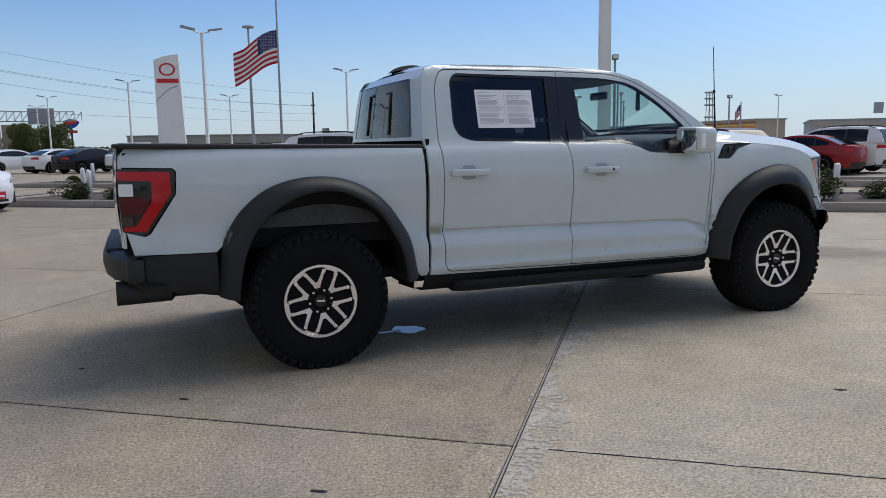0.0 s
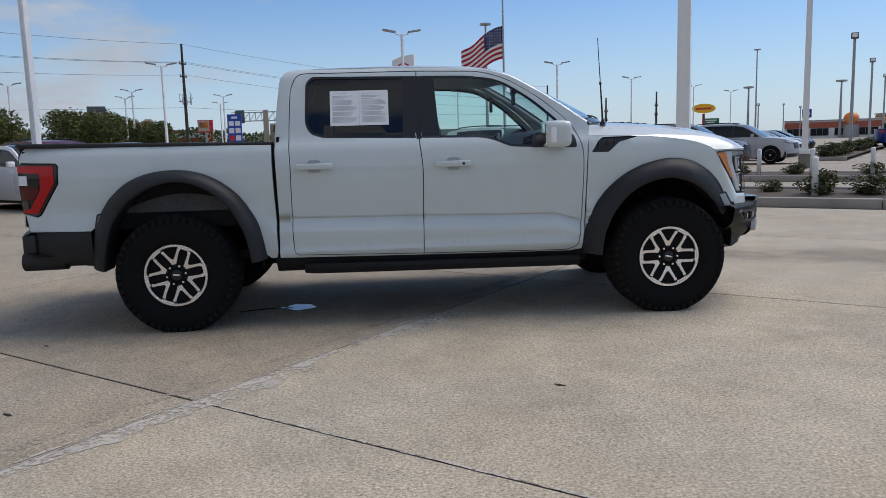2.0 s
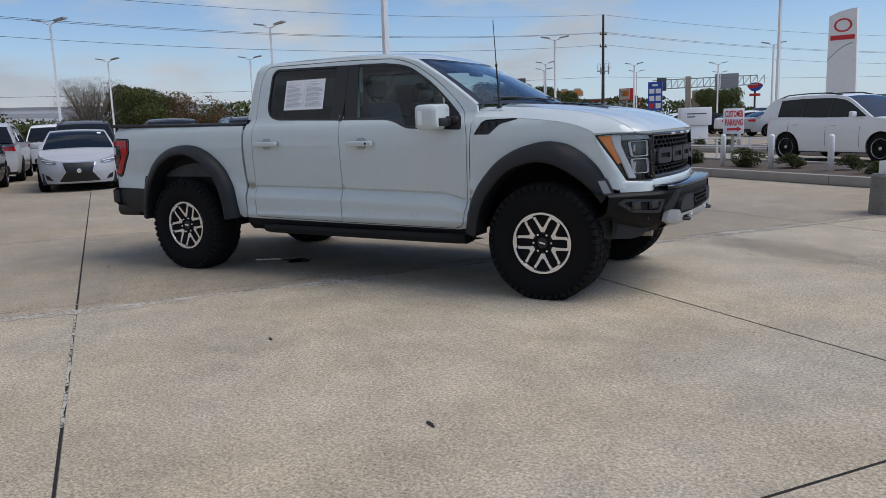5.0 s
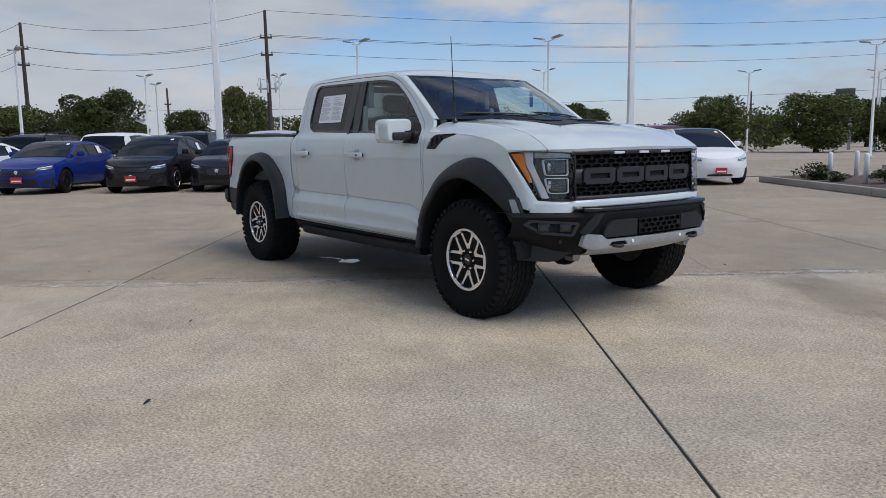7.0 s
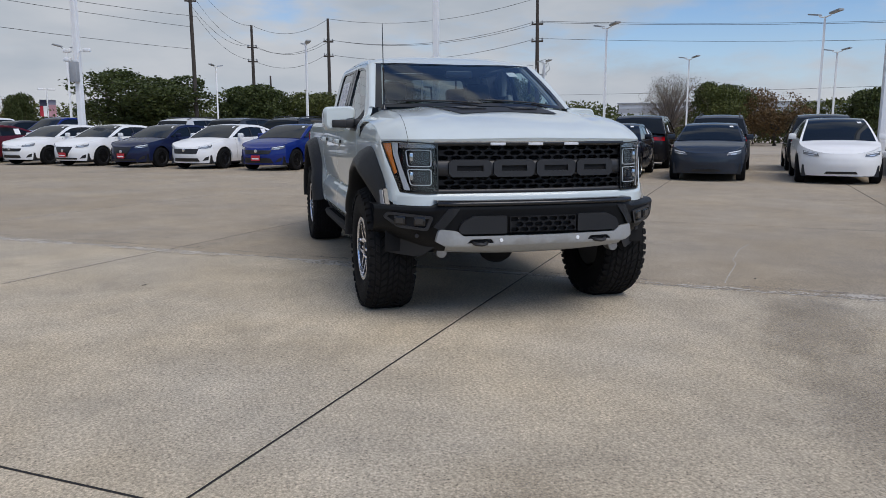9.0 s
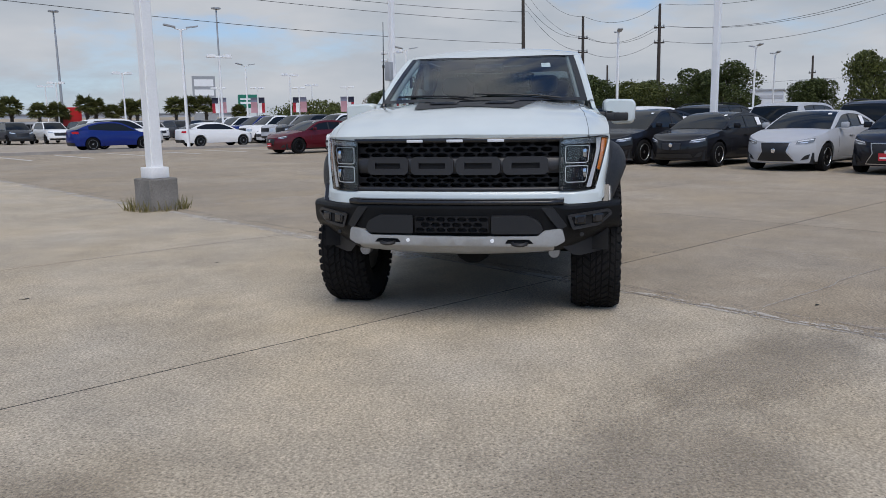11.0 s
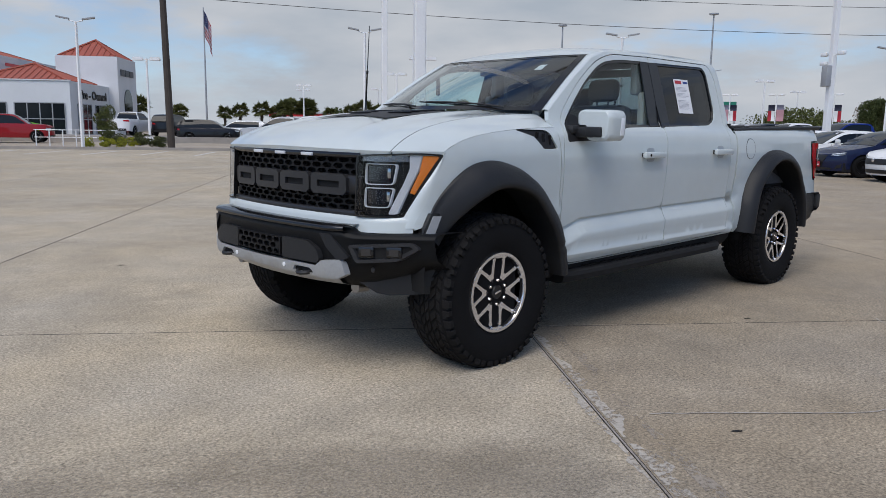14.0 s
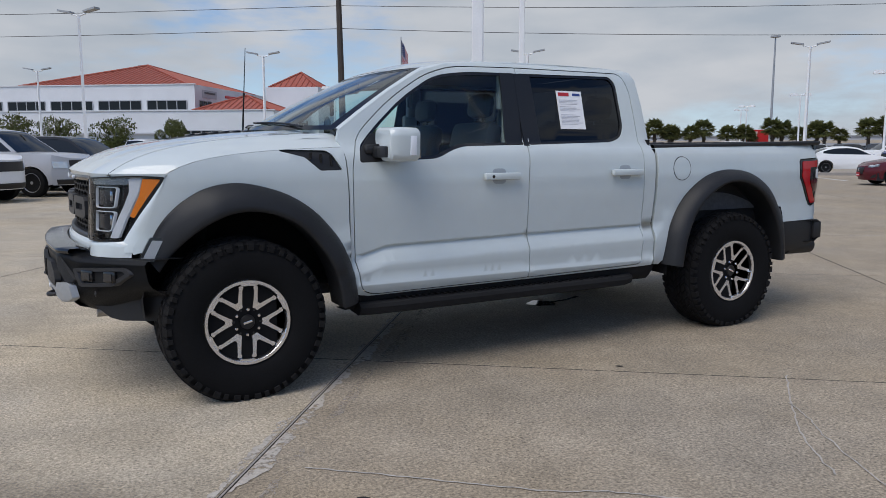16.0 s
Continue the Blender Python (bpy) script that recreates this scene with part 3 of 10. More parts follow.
REAR_OUT = [(-0.602, 0.5), (-0.587, 0.64), (-0.565, 0.80), (-0.52, 0.90), (-0.44, 1.01), (-0.31, 1.115), (-0.15, 1.175), (0.03, 1.192), (0.19, 1.170), (0.335, 1.108), (0.462, 1.008), (0.556, 0.88), (0.622, 0.745), (0.664, 0.515)]
REAR_IN = [(-0.49, 0.475), (-0.475, 0.60), (-0.44, 0.74), (-0.385, 0.86), (-0.29, 0.97), (-0.17, 1.05), (-0.06, 1.09), (0.05, 1.103), (0.17, 1.085), (0.30, 1.02), (0.40, 0.93), (0.475, 0.81), (0.53, 0.685), (0.562, 0.50)]
FRONT_OUT = [(3.035, 0.475), (3.055, 0.62), (3.10, 0.75), (3.165, 0.87), (3.29, 1.005), (3.44, 1.10), (3.60, 1.152), (3.73, 1.168), (3.87, 1.145), (3.99, 1.08), (4.08, 0.995), (4.135, 0.91), (4.165, 0.835), (4.175, 0.79)]
FRONT_IN = [(3.165, 0.46), (3.187, 0.60), (3.222, 0.70), (3.28, 0.80), (3.39, 0.92), (3.50, 0.985), (3.63, 1.018), (3.74, 1.015), (3.84, 0.983), (3.935, 0.925), (4.015, 0.855), (4.075, 0.785), (4.105, 0.742), (4.12, 0.72)]


def front_x(y):
    """The front edge in plan: gently bowed in the middle, wrapping back round the lamps."""
    a = abs(y)
    return 4.470 - 0.065 * (a / 0.655) ** 2 if a < 0.655 else 4.405 - 7.05 * (a - 0.655) ** 2.52


def bonnet(t, q):
    """A point of the bonnet: t from the screen to the front edge, q across from -1 to 1."""
    a = abs(q)
    drop = 0.075 * ((a - 0.86) / 0.14) ** 1.6 if a > 0.86 else 0.0
    zr = 1.462 - 0.030 * a * a - drop
    zf = 1.232 - 0.012 * a
    g = soft([(0.0, 1.0), (0.21, 0.95), (0.44, 0.855), (0.66, 0.70), (0.82, 0.50), (0.92, 0.28), (0.97, 0.12), (1.0, 0.0)], t)
    xr, xf = 3.10, front_x(a * 0.955)
    x = xr + (xf - xr) * t
    rib = 0.013 * math.exp(-((a - 0.54) / 0.07) ** 2) * (1 - t ** 6)
    z = zf + (zr - zf) * g + rib
    return (x, q * half_width(min(x, 4.09), z - 0.002), z)


def hood_at(x, y):
    """The bonnet's height over a place in its middle part."""
    q = y / 0.93
    t = (x - 3.10) / (front_x(abs(q) * 0.955) - 3.10)
    return (x, y, bonnet(t, q)[2])


for s in (-1, 1):
    # bed side with its notch for the tail lamp
    arch = [p for p in curve_through([((a[0] + b[0]) / 2, (a[1] + b[1]) / 2) for a, b in zip(REAR_OUT, REAR_IN)], 2)]
    outline = [(-1.085, 1.388), (-0.6, 1.378), (0.0, 1.366), (0.728, 1.352), (0.734, 1.0), (0.743, 0.62), (0.742, 0.55), (0.730, 0.518), (0.69, 0.515)] + arch[::-1][1:-8] + [(-0.60, 0.765), (-1.05, 0.770), (-1.085, 0.900), (-0.985, 0.875), (-0.955, 0.890), (-0.806, 1.115), (-0.798, 1.245), (-0.815, 1.265), (-1.10, 1.275)]
    panel("bed_side", outline, on_side(s), GREY_PAINT, truck, 0.06, depth=0.03, inward=(0, -s, 0), flip=(s > 0))
    # cab side with its door openings
    REAR_DOOR = rounded([(0.868, 0.535), (0.860, 0.80), (0.868, 1.19), (0.858, 1.40), (0.875, 1.76), (0.925, 1.872), (1.815, 1.872), (1.812, 1.40), (1.842, 1.16), (1.833, 0.80), (1.828, 0.512)], [0.05, 0.2, 0.2, 0.2, 0.12, 0.07, 0.01, 0.3, 0.1, 0.1, 0.01])
    FRONT_DOOR = rounded([(1.834, 0.512), (1.839, 0.80), (1.848, 1.16), (1.819, 1.40), (1.822, 1.872), (2.30, 1.860), (2.50, 1.800), (2.76, 1.640), (2.99, 1.43), (3.05, 1.26), (3.050, 1.10), (3.034, 0.70), (3.005, 0.53), (2.93, 0.497)], [0.01, 0.1, 0.1, 0.3, 0.01, 0.2, 0.2, 0.2, 0.1, 0.1, 0.2, 0.2, 0.06, 0.05])
    cab = [(0.756, 0.515), (0.762, 0.70), (0.760, 1.10), (0.752, 1.42), (0.772, 1.66), (0.795, 1.83), (0.83, 1.885), (0.90, 1.905), (1.4, 1.908), (2.0, 1.898), (2.34, 1.878), (2.53, 1.822), (2.76, 1.690), (2.97, 1.548), (3.10, 1.455), (3.115, 1.40), (3.085, 1.28), (3.075, 1.10), (3.06, 0.68), (3.035, 0.50), (2.95, 0.485), (1.84, 0.497), (0.86, 0.512)]
    panel("cab_side", cab, on_side(s), GREY_PAINT, truck, 0.06, holes=(shift_poly(REAR_DOOR, -0.006), shift_poly(FRONT_DOOR, -0.006)), depth=0.03, inward=(0, -s, 0), flip=(s > 0))
    # front wing
    arch = curve_through([((a[0] + b[0]) / 2, (a[1] + b[1]) / 2) for a, b in zip(FRONT_OUT, FRONT_IN)], 2)
    top = [(bonnet(i / 12, 1)[0], bonnet(i / 12, 1)[2] - 0.001) for i in range(13)]
    wing = [(3.045, 0.50), (3.068, 0.68), (3.083, 1.10), (3.092, 1.28)] + top + [(4.068, 1.205), (4.078, 1.16), (4.17, 0.945), (4.215, 0.875), (4.235, 0.845), (4.235, 0.812)] + arch[::-1][4:-2]
    VENT = rounded([(3.112, 1.228), (3.245, 1.226), (3.33, 1.300), (3.47, 1.335), (3.46, 1.343), (3.205, 1.338), (3.175, 1.320)], 0.012)
    panel("front_wing", wing, on_side(s), GREY_PAINT, truck, 0.06, holes=(VENT,), depth=0.03, inward=(0, -s, 0), flip=(s > 0))
    v = panel("wing_vent", shift_poly(VENT, 0.002), on_side(s, -0.012), PLASTIC, truck, 0.05, depth=0.03, inward=(0, -s, 0), flip=(s > 0), label="black plastic wing vent")
    for k in range(3):
        x0 = 3.17 + 0.06 * k
        part("vent_slat", boxed((x0, min(s * 0.935, s * 0.950), 1.25 + 0.02 * k), (x0 + 0.012, max(s * 0.935, s * 0.950), 1.31 + 0.008 * k)), GLOSS_BLACK, v, smooth=False)

    # doors with windows
    WIN_R = rounded([(0.975, 1.50), (0.985, 1.80), (1.03, 1.850), (1.800, 1.838), (1.795, 1.372), (1.10, 1.392), (1.01, 1.425)], [0.08, 0.05, 0.04, 0.008, 0.008, 0.06, 0.06])
    WIN_F = rounded([(1.845, 1.372), (1.843, 1.838), (2.20, 1.832), (2.44, 1.800), (2.68, 1.652), (2.87, 1.485), (2.995, 1.355), (3.005, 1.268), (2.50, 1.288), (2.40, 1.335), (2.30, 1.362)], [0.008, 0.008, 0.1, 0.1, 0.1, 0.1, 0.03, 0.02, 0.05, 0.05, 0.08])
    for which, door_line, win in (("rear_door", REAR_DOOR, WIN_R), ("front_door", FRONT_DOOR, WIN_F)):
        x_in, x_out = min(p[0] for p in door_line) + 0.012, max(p[0] for p in door_line) - 0.012
        folds = [[(x_in + (x_out - x_in) * k / 24, crease(x_in + (x_out - x_in) * k / 24) + dz) for k in range(25)] for dz in (-0.115, -0.090, -0.010, -0.004, 0.004, 0.012)]
        folds += [[(x_in + 0.02 + (x_out - x_in - 0.06) * k / 24, z) for k in range(25)] for z in (0.552, 0.560, 0.574)]
        d = panel(which, door_line, on_side(s), GREY_PAINT, truck, 0.055, holes=(win,), depth=0.035, inward=(0, -s, 0), flip=(s > 0), lines=folds)
        trim_in = shift_poly(win, 0.018)
        panel("window_seal", win, on_side(s, -0.004), GLOSS_BLACK, d, 0.05, holes=(trim_in,), depth=0.02, inward=(0, -s, 0), flip=(s > 0))
        if which == "rear_door":
            panel("pillar_trim", rounded([(1.70, 1.376), (1.715, 1.836), (1.81, 1.836), (1.806, 1.376)], 0.008), on_side(s, 0.001), PILLAR_BLACK, d, 0.06, depth=0.01, inward=(0, -s, 0), flip=(s > 0))
            g = panel("window_glass", trim_in, on_side(s, -0.012), GLASS_TINT, d, 0.08, depth=0, flip=(s > 0), label="dark tinted glass")
        else:
            panel("pillar_trim", rounded([(1.836, 1.376), (1.834, 1.836), (1.945, 1.834), (1.978, 1.372)], 0.008), on_side(s, 0.001), PILLAR_BLACK, d, 0.06, depth=0.01, inward=(0, -s, 0), flip=(s > 0))
            panel("mirror_foot", rounded([(2.66, 1.277), (2.70, 1.36), (2.86, 1.44), (2.90, 1.44), (2.99, 1.345), (3.0, 1.272)], 0.012), on_side(s, 0.002), PLASTIC, d, 0.06, depth=0.015, inward=(0, -s, 0), flip=(s > 0))
            g = panel("window_glass", trim_in, on_side(s, -0.012), GLASS_SIDE, d, 0.08, depth=0, flip=(s > 0), label="clear greenish glass")
        g.visible_shadow = False
        # door handle with its recess, whose shade is a flat darker grey patch
        hx = 0.905 if which == "rear_door" else 1.935
        hx2, hz = (hx + 0.272, 1.186) if which == "rear_door" else (hx + 0.262, 1.176)
        h = part("door_handle", boxed((hx, s * 0.998 - 0.017, hz - 0.022), (hx2, s * 0.998 + 0.017, hz + 0.022), 0.011), GREY_PAINT, d)
        for x in (hx + 0.02, hx2 - 0.03):
            part("handle_mount", boxed((x, min(s * 0.955, s * 0.99), hz - 0.014), (x + 0.012, max(s * 0.955, s * 0.99), hz + 0.014), 0.003), PLASTIC, h)
        pan_poly = rounded([(hx + 0.085, hz - 0.048), (hx + 0.185, hz - 0.048), (hx + 0.185, hz + 0.048), (hx + 0.085, hz + 0.048)], 0.03)
        panel("handle_cup", pan_poly, on_side(s, 0.0025), CUP_SHADE, d, 0.03, depth=0.003, inward=(0, -s, 0), flip=(s > 0))
        if which == "front_door":
            bm = bmesh.new()
            lathe(bm, [(0, 0.010), (s * 0.004, 0.010), (s * 0.0045, 0.006)], (hx2 - 0.055, s * 1.013, hz), 12)
            part("key_lock", bm, GLOSS_BLACK, h)

    panel("pillar_cover", [(1.803, 1.366), (1.841, 1.366), (1.839, 1.836), (1.805, 1.836)], on_side(s, 0.0028), PILLAR_BLACK, truck, 0.06, depth=0.006, inward=(0, -s, 0), flip=(s > 0))
    # wheel-arch flares
    for nm, out_p, in_p, step in (("rear_flare", REAR_OUT, REAR_IN, 4), ("front_flare", FRONT_OUT, FRONT_IN, 4)):
        o, i = curve_through(out_p, step), curve_through(in_p, step)
        n = len(o)
        SEC = [(0.0, 0.0, -0.012), (0.0, 0.0, 0.012), (0.06, 0.028, 0), (0.22, 0.066, 0), (0.48, 0.096, 0), (0.76, 0.112, 0), (0.93, 0.114, 0), (1.0, 0.106, 0), (1.0, 0.085, 0), (0.985, -0.10, 0)]
        def f(a, b, o=o, i=i, n=n, s=s):
            k = min(n - 1, round(a * (n - 1)))
            m = round(b * (len(SEC) - 1))
            w, out, extra = SEC[m]
            x, z = o[k][0] + (i[k][0] - o[k][0]) * w, o[k][1] + (i[k][1] - o[k][1]) * w
            base = min(half_width(o[k][0], min(max(o[k][1], 0.55), 1.25)), 0.967)
            thin = 1.0 - 0.62 * min(1.0, max(0.0, (x - 3.84) / 0.27))
            return (x, s * (base + (out * thin if out > 0 else out) + extra), z)
        bm = skin(n - 1, len(SEC) - 1, f, flip=(s > 0))
        fl = part(nm, bm, FLARE, truck, "textured dark grey plastic wheel-arch flare", angle=50)
        # side marker at the lower end
        if nm == "front_flare":
            poly, lens_mat = rounded([(4.075, 0.895), (4.155, 0.900), (4.215, 0.785), (4.135, 0.775)], 0.010), MARKER_PALE
        else:
            poly, lens_mat = rounded([(-0.555, 0.80), (-0.535, 0.895), (-0.475, 0.895), (-0.50, 0.80)], 0.012), MARKER_SMOKE
        out = 0.026 if nm == "front_flare" else 0.05
        mk = panel("side_marker", poly, (lambda x, z, s=s, out=out: (x, s * (min(half_width(x, z), 0.965) + out), z)), GLOSS_BLACK, fl, 0.03, depth=0.05, inward=(0, -s, 0), flip=(s > 0))
        panel("marker_lens", shift_poly(poly, 0.014), (lambda x, z, s=s, out=out: (x, s * (min(half_width(x, z), 0.965) + out + 0.004), z)), lens_mat, mk, 0.03, depth=0.006, inward=(0, -s, 0), flip=(s > 0), label="pale clear marker lens")

    # lower rear quarter cladding, tail lamp
    clad = [(-1.06, 0.765), (-0.60, 0.760), (-0.595, 0.62), (-0.60, 0.50), (-0.62, 0.505), (-1.03, 0.575), (-1.07, 0.60)]
    panel("rear_cladding", clad, on_side(s, 0.006), FLARE, truck, 0.07, depth=0.05, inward=(0, -s, 0), flip=(s > 0))
    LAMP = rounded([(-1.120, 1.267), (-0.815, 1.258), (-0.806, 1.240), (-0.814, 1.117), (-0.962, 0.897), (-0.990, 0.883), (-1.105, 0.905)], 0.012)
    tl = panel("tail_lamp", LAMP, on_side(s, 0.004), GLOSS_BLACK, truck, 0.04, depth=0.05, inward=(0, -s, 0), flip=(s > 0), label="red tail lamp with smoked rim")
    C = rounded([(-1.118, 1.253), (-0.835, 1.245), (-0.832, 1.125), (-0.978, 0.903), (-1.100, 0.910), (-1.100, 0.930), (-1.030, 0.940), (-0.938, 1.080), (-0.935, 1.195), (-1.116, 1.203)], 0.012)
    panel("light_band", C, on_side(s, 0.009), RED_LENS, tl, 0.04, depth=0.006, inward=(0, -s, 0), flip=(s > 0))
    for poly, mt, nm2 in (([(-1.112, 1.180), (-1.035, 1.180), (-1.035, 1.110), (-1.112, 1.110)], LAMP_WHITE, "reverse_lens"), ([(-1.110, 1.103), (-0.952, 1.097), (-0.958, 1.060), (-0.995, 1.005), (-1.108, 1.005)], DARK_RED, "stop_lens"), ([(-1.106, 0.995), (-1.045, 0.995), (-1.040, 0.935), (-1.100, 0.935)], SMOKE, "lower_lens")):
        panel(nm2, rounded(poly, 0.006), on_side(s, 0.009), mt, tl, 0.04, depth=0.006, inward=(0, -s, 0), flip=(s > 0))

    # sill, running board
    bm = bmesh.new()
    rows = [(0.93, 0.515), (0.925, 0.48), (0.90, 0.44), (0.86, 0.40), (0.70, 0.39)]
    sill = skin(12, 4, lambda a, b, s=s: (0.72 + 2.36 * a, s * rows[round(b * 4)][0], rows[round(b * 4)][1] + 0.0 * a), flip=(s < 0))
    bm.free()
    part("sill", sill, DEEP_BLACK, truck, angle=60)
    prof = [(0.80, 0.43), (0.80, 0.455), (0.955, 0.462), (0.985, 0.455), (0.995, 0.435), (0.985, 0.40), (0.95, 0.385), (0.82, 0.395)]
    XS = [(0.93, 0.75), (1.00, 0.96), (1.10, 1.0), (2.75, 1.0), (2.92, 0.97), (3.02, 0.86)]
    board = skin(len(XS) - 1, len(prof), lambda a, b, s=s: (XS[round(a * 5)][0], s * (prof[round(b * 8) % 8][0] - 0.17 * (1 - XS[round(a * 5)][1])), prof[round(b * 8) % 8][1] - 0.012 * (XS[round(a * 5)][0] - 0.9) / 2), flip=(s > 0))
    bmesh.ops.remove_doubles(board, verts=board.verts[:], dist=1e-5)
    bmesh.ops.holes_fill(board, edges=[e for e in board.edges if len(e.link_faces) == 1], sides=12)
    rb = part("running_board", board, DEEP_BLACK, truck, "black running board under the doors")
    bm = bmesh.new()
    for k in range(38):
        x = 1.12 + k * 0.044
        box(bm, (x, s * 0.895 - 0.065, 0.458), (x + 0.016, s * 0.895 + 0.065, 0.464))
    part("step_pad", bm, RUBBER, rb, smooth=False)
    for x in (1.05, 1.9, 2.8):
        part("board_bracket", tube(bmesh.new(), [(x, s * 0.55, 0.42), (x, s * 0.84, 0.415)], 0.025, 8), PLASTIC, rb)

    # door mirror
    bm = bmesh.new()
    prof = rounded([(0.935, 1.372), (0.935, 1.452), (0.965, 1.472), (1.172, 1.466), (1.196, 1.43), (1.190, 1.305), (1.168, 1.276), (1.03, 1.272), (1.005, 1.295), (1.005, 1.372)], 0.02)
    SL = [(2.735, 0.90), (2.75, 0.985), (2.80, 1.0), (2.86, 1.0), (2.90, 0.93), (2.912, 0.82)]
    cy, cz = 1.09, 1.385
    n = len(prof)
    rings = [[bm.verts.new((x, s * (cy + (p[0] - cy) * k), cz + (p[1] - cz) * k)) for p in prof] for x, k in SL]
    for a, b in zip(rings, rings[1:]):
        for j in range(n):
            bm.faces.new((a[j], a[(j + 1) % n], b[(j + 1) % n], b[j]))
    bm.faces.new(rings[0]); bm.faces.new(rings[-1])
    bmesh.ops.recalc_face_normals(bm, faces=bm.faces[:])
    mir = part("door_mirror", bm, GREY_PAINT, truck, "large grey door mirror on a black arm")
    bm = bmesh.new()
    box(bm, (2.78, min(s * 0.91, s * 1.08), 1.297), (2.926, max(s * 0.91, s * 1.08), 1.364), 0.014)
    box(bm, (2.83, min(s * 0.88, s * 0.96), 1.315), (2.97, max(s * 0.88, s * 0.96), 1.372), 0.02)
    part("mirror_arm", bm, PLASTIC, mir)
    bm = bmesh.new()
    box(bm, (2.898, min(s * 1.02, s * 1.135), 1.299), (2.930, max(s * 1.02, s * 1.135), 1.362), 0.010)
    part("mirror_cap", bm, PLASTIC, mir)
    part("mirror_glass", boxed((2.728, min(s * 1.015, s * 1.172), 1.295), (2.734, max(s * 1.015, s * 1.172), 1.445), 0.002), principled("mirror_silver", (0.85, 0.87, 0.88), 0.02, metal=1.0), mir)
    part("turn_lamp", boxed((2.76, s * 1.190 - 0.006, 1.31), (2.80, s * 1.190 + 0.006, 1.42), 0.004), LAMP_WHITE, mir)

# bed rails, bed box, tailgate
for s in (-1, 1):
    bm = skin(14, 5, lambda a, b, s=s: (-1.092 + 1.825 * a, s * [0.900, 0.914, 0.914, 0.86, 0.84, 0.84][round(b * 5)], 1.388 - 0.036 * a + [-0.010, 0.002, 0.020, 0.024, 0.01, -0.2][round(b * 5)]), flip=(s < 0))
    part("bed_rail", bm, PLASTIC, truck, "black plastic bed rail cap", angle=60)
    part("bed_inner_wall", boxed((-1.08, s * 0.85 - 0.02, 0.80), (0.70, s * 0.85 + 0.02, 1.355)), DEEP_BLACK, truck)
part("bed_floor", boxed((-1.08, -0.86, 0.76), (0.71, 0.86, 0.80)), DEEP_BLACK, truck)
part("bed_front", boxed((0.66, -0.86, 0.78), (0.715, 0.86, 1.36), 0.01), DEEP_BLACK, truck)
for s in (-1, 1):
    part("rear_corner", skin(4, 8, lambda a, b, s=s: (-1.088 - 0.03 * math.sin(a * math.pi / 2), s * (half_width(-1.088, 0.81 + 0.575 * b) - 0.10 * (1 - math.cos(a * math.pi / 2))), 0.81 + 0.575 * b), flip=(s > 0)), GREY_PAINT, truck)
tg = part("tailgate", skin(16, 8, lambda a, b: (-1.105 - 0.035 * (1 - (2 * a - 1) ** 2) - 0.02 * math.sin(math.pi * b), -0.86 + 1.72 * a, 0.80 + 0.60 * b), flip=False), GREY_PAINT, truck)
part("tailgate_cap", boxed((-1.135, -0.86, 1.385), (-1.06, 0.86, 1.408), 0.010), PLASTIC, tg)
part("tailgate_inner", boxed((-1.10, -0.85, 0.80), (-1.07, 0.85, 1.39)), DEEP_BLACK, tg)
# rear bumper
SEC = [(-1.05, 0.768), (-1.20, 0.768), (-1.235, 0.745), (-1.24, 0.69), (-1.225, 0.62), (-1.18, 0.59), (-1.05, 0.59)]
def rear_bar(a, b):
    y = -0.99 + 1.98 * a
    x, z = SEC[round(b * 6)]
    q = abs(y) / 0.99
    return (x + 0.55 * max(0, q - 0.45) ** 2, y * 0.985, z)
bm = skin(24, 6, rear_bar, flip=True)
bmesh.ops.holes_fill(bm, edges=[e for e in bm.edges if len(e.link_faces) == 1], sides=0)
rbmp = part("rear_bumper", bm, FLARE, truck, "dark grey plastic rear bumper", angle=40)
part("bumper_step", boxed((-1.215, -0.60, 0.763), (-1.08, 0.60, 0.783), 0.006), PLASTIC, rbmp)
for s in (-1, 1):
    part("bumper_corner", boxed((-1.10, s * 0.945 - 0.03, 0.61), (-1.0, s * 0.945 + 0.03, 0.755), 0.02), PLASTIC, rbmp)
    bm = bmesh.new()
    lathe(bm, [(-1.16, 0.0), (-1.16, 0.062), (-1.165, 0.072), (-1.10, 0.072), (-0.86, 0.068), (-0.84, 0.045), (-0.45, 0.042)], (0, s * 0.80, 0.535), 20, "x")
    part("exhaust_tip", bm, PLASTIC, truck, "black exhaust tip")
part("tow_hitch", boxed((-1.20, -0.06, 0.50), (-0.9, 0.06, 0.60), 0.01), DEEP_BLACK, truck)

# cab back, rear window, roof
def cab_back(a, b):
    z = 1.40 + 0.485 * b
    w = half_width(0.748 + 0.06 * b, z) - 0.004
    y = -w + 2 * w * a
    q = abs(2 * a - 1)
    return (0.748 + (0.05 * b if b < 0.85 else 0.0425 + 0.12 * (b - 0.85) / 0.15 * 0.6) - 0.045 * (1 - q ** 3), y, z)
WINR = rounded([(0.085, 0.05), (0.105, 0.87), (0.895, 0.87), (0.915, 0.05)], 0.03)
panel("cab_back", [(0.0, 0.0), (1.0, 0.0), (1.0, 1.0), (0.0, 1.0)], cab_back, GREY_PAINT, truck, 0.05, holes=(WINR,), depth=0.02, inward=(1, 0, 0), flip=True)
part("cab_back_lower", boxed((0.765, -0.90, 0.50), (0.785, 0.90, 1.41)), DEEP_BLACK, truck)
for s in (-1, 1):
    part("cab_gap_seal", boxed((0.70, s * 0.90 - 0.02, 0.50), (0.772, s * 0.90 + 0.02, 1.345)), DEEP_BLACK, truck)
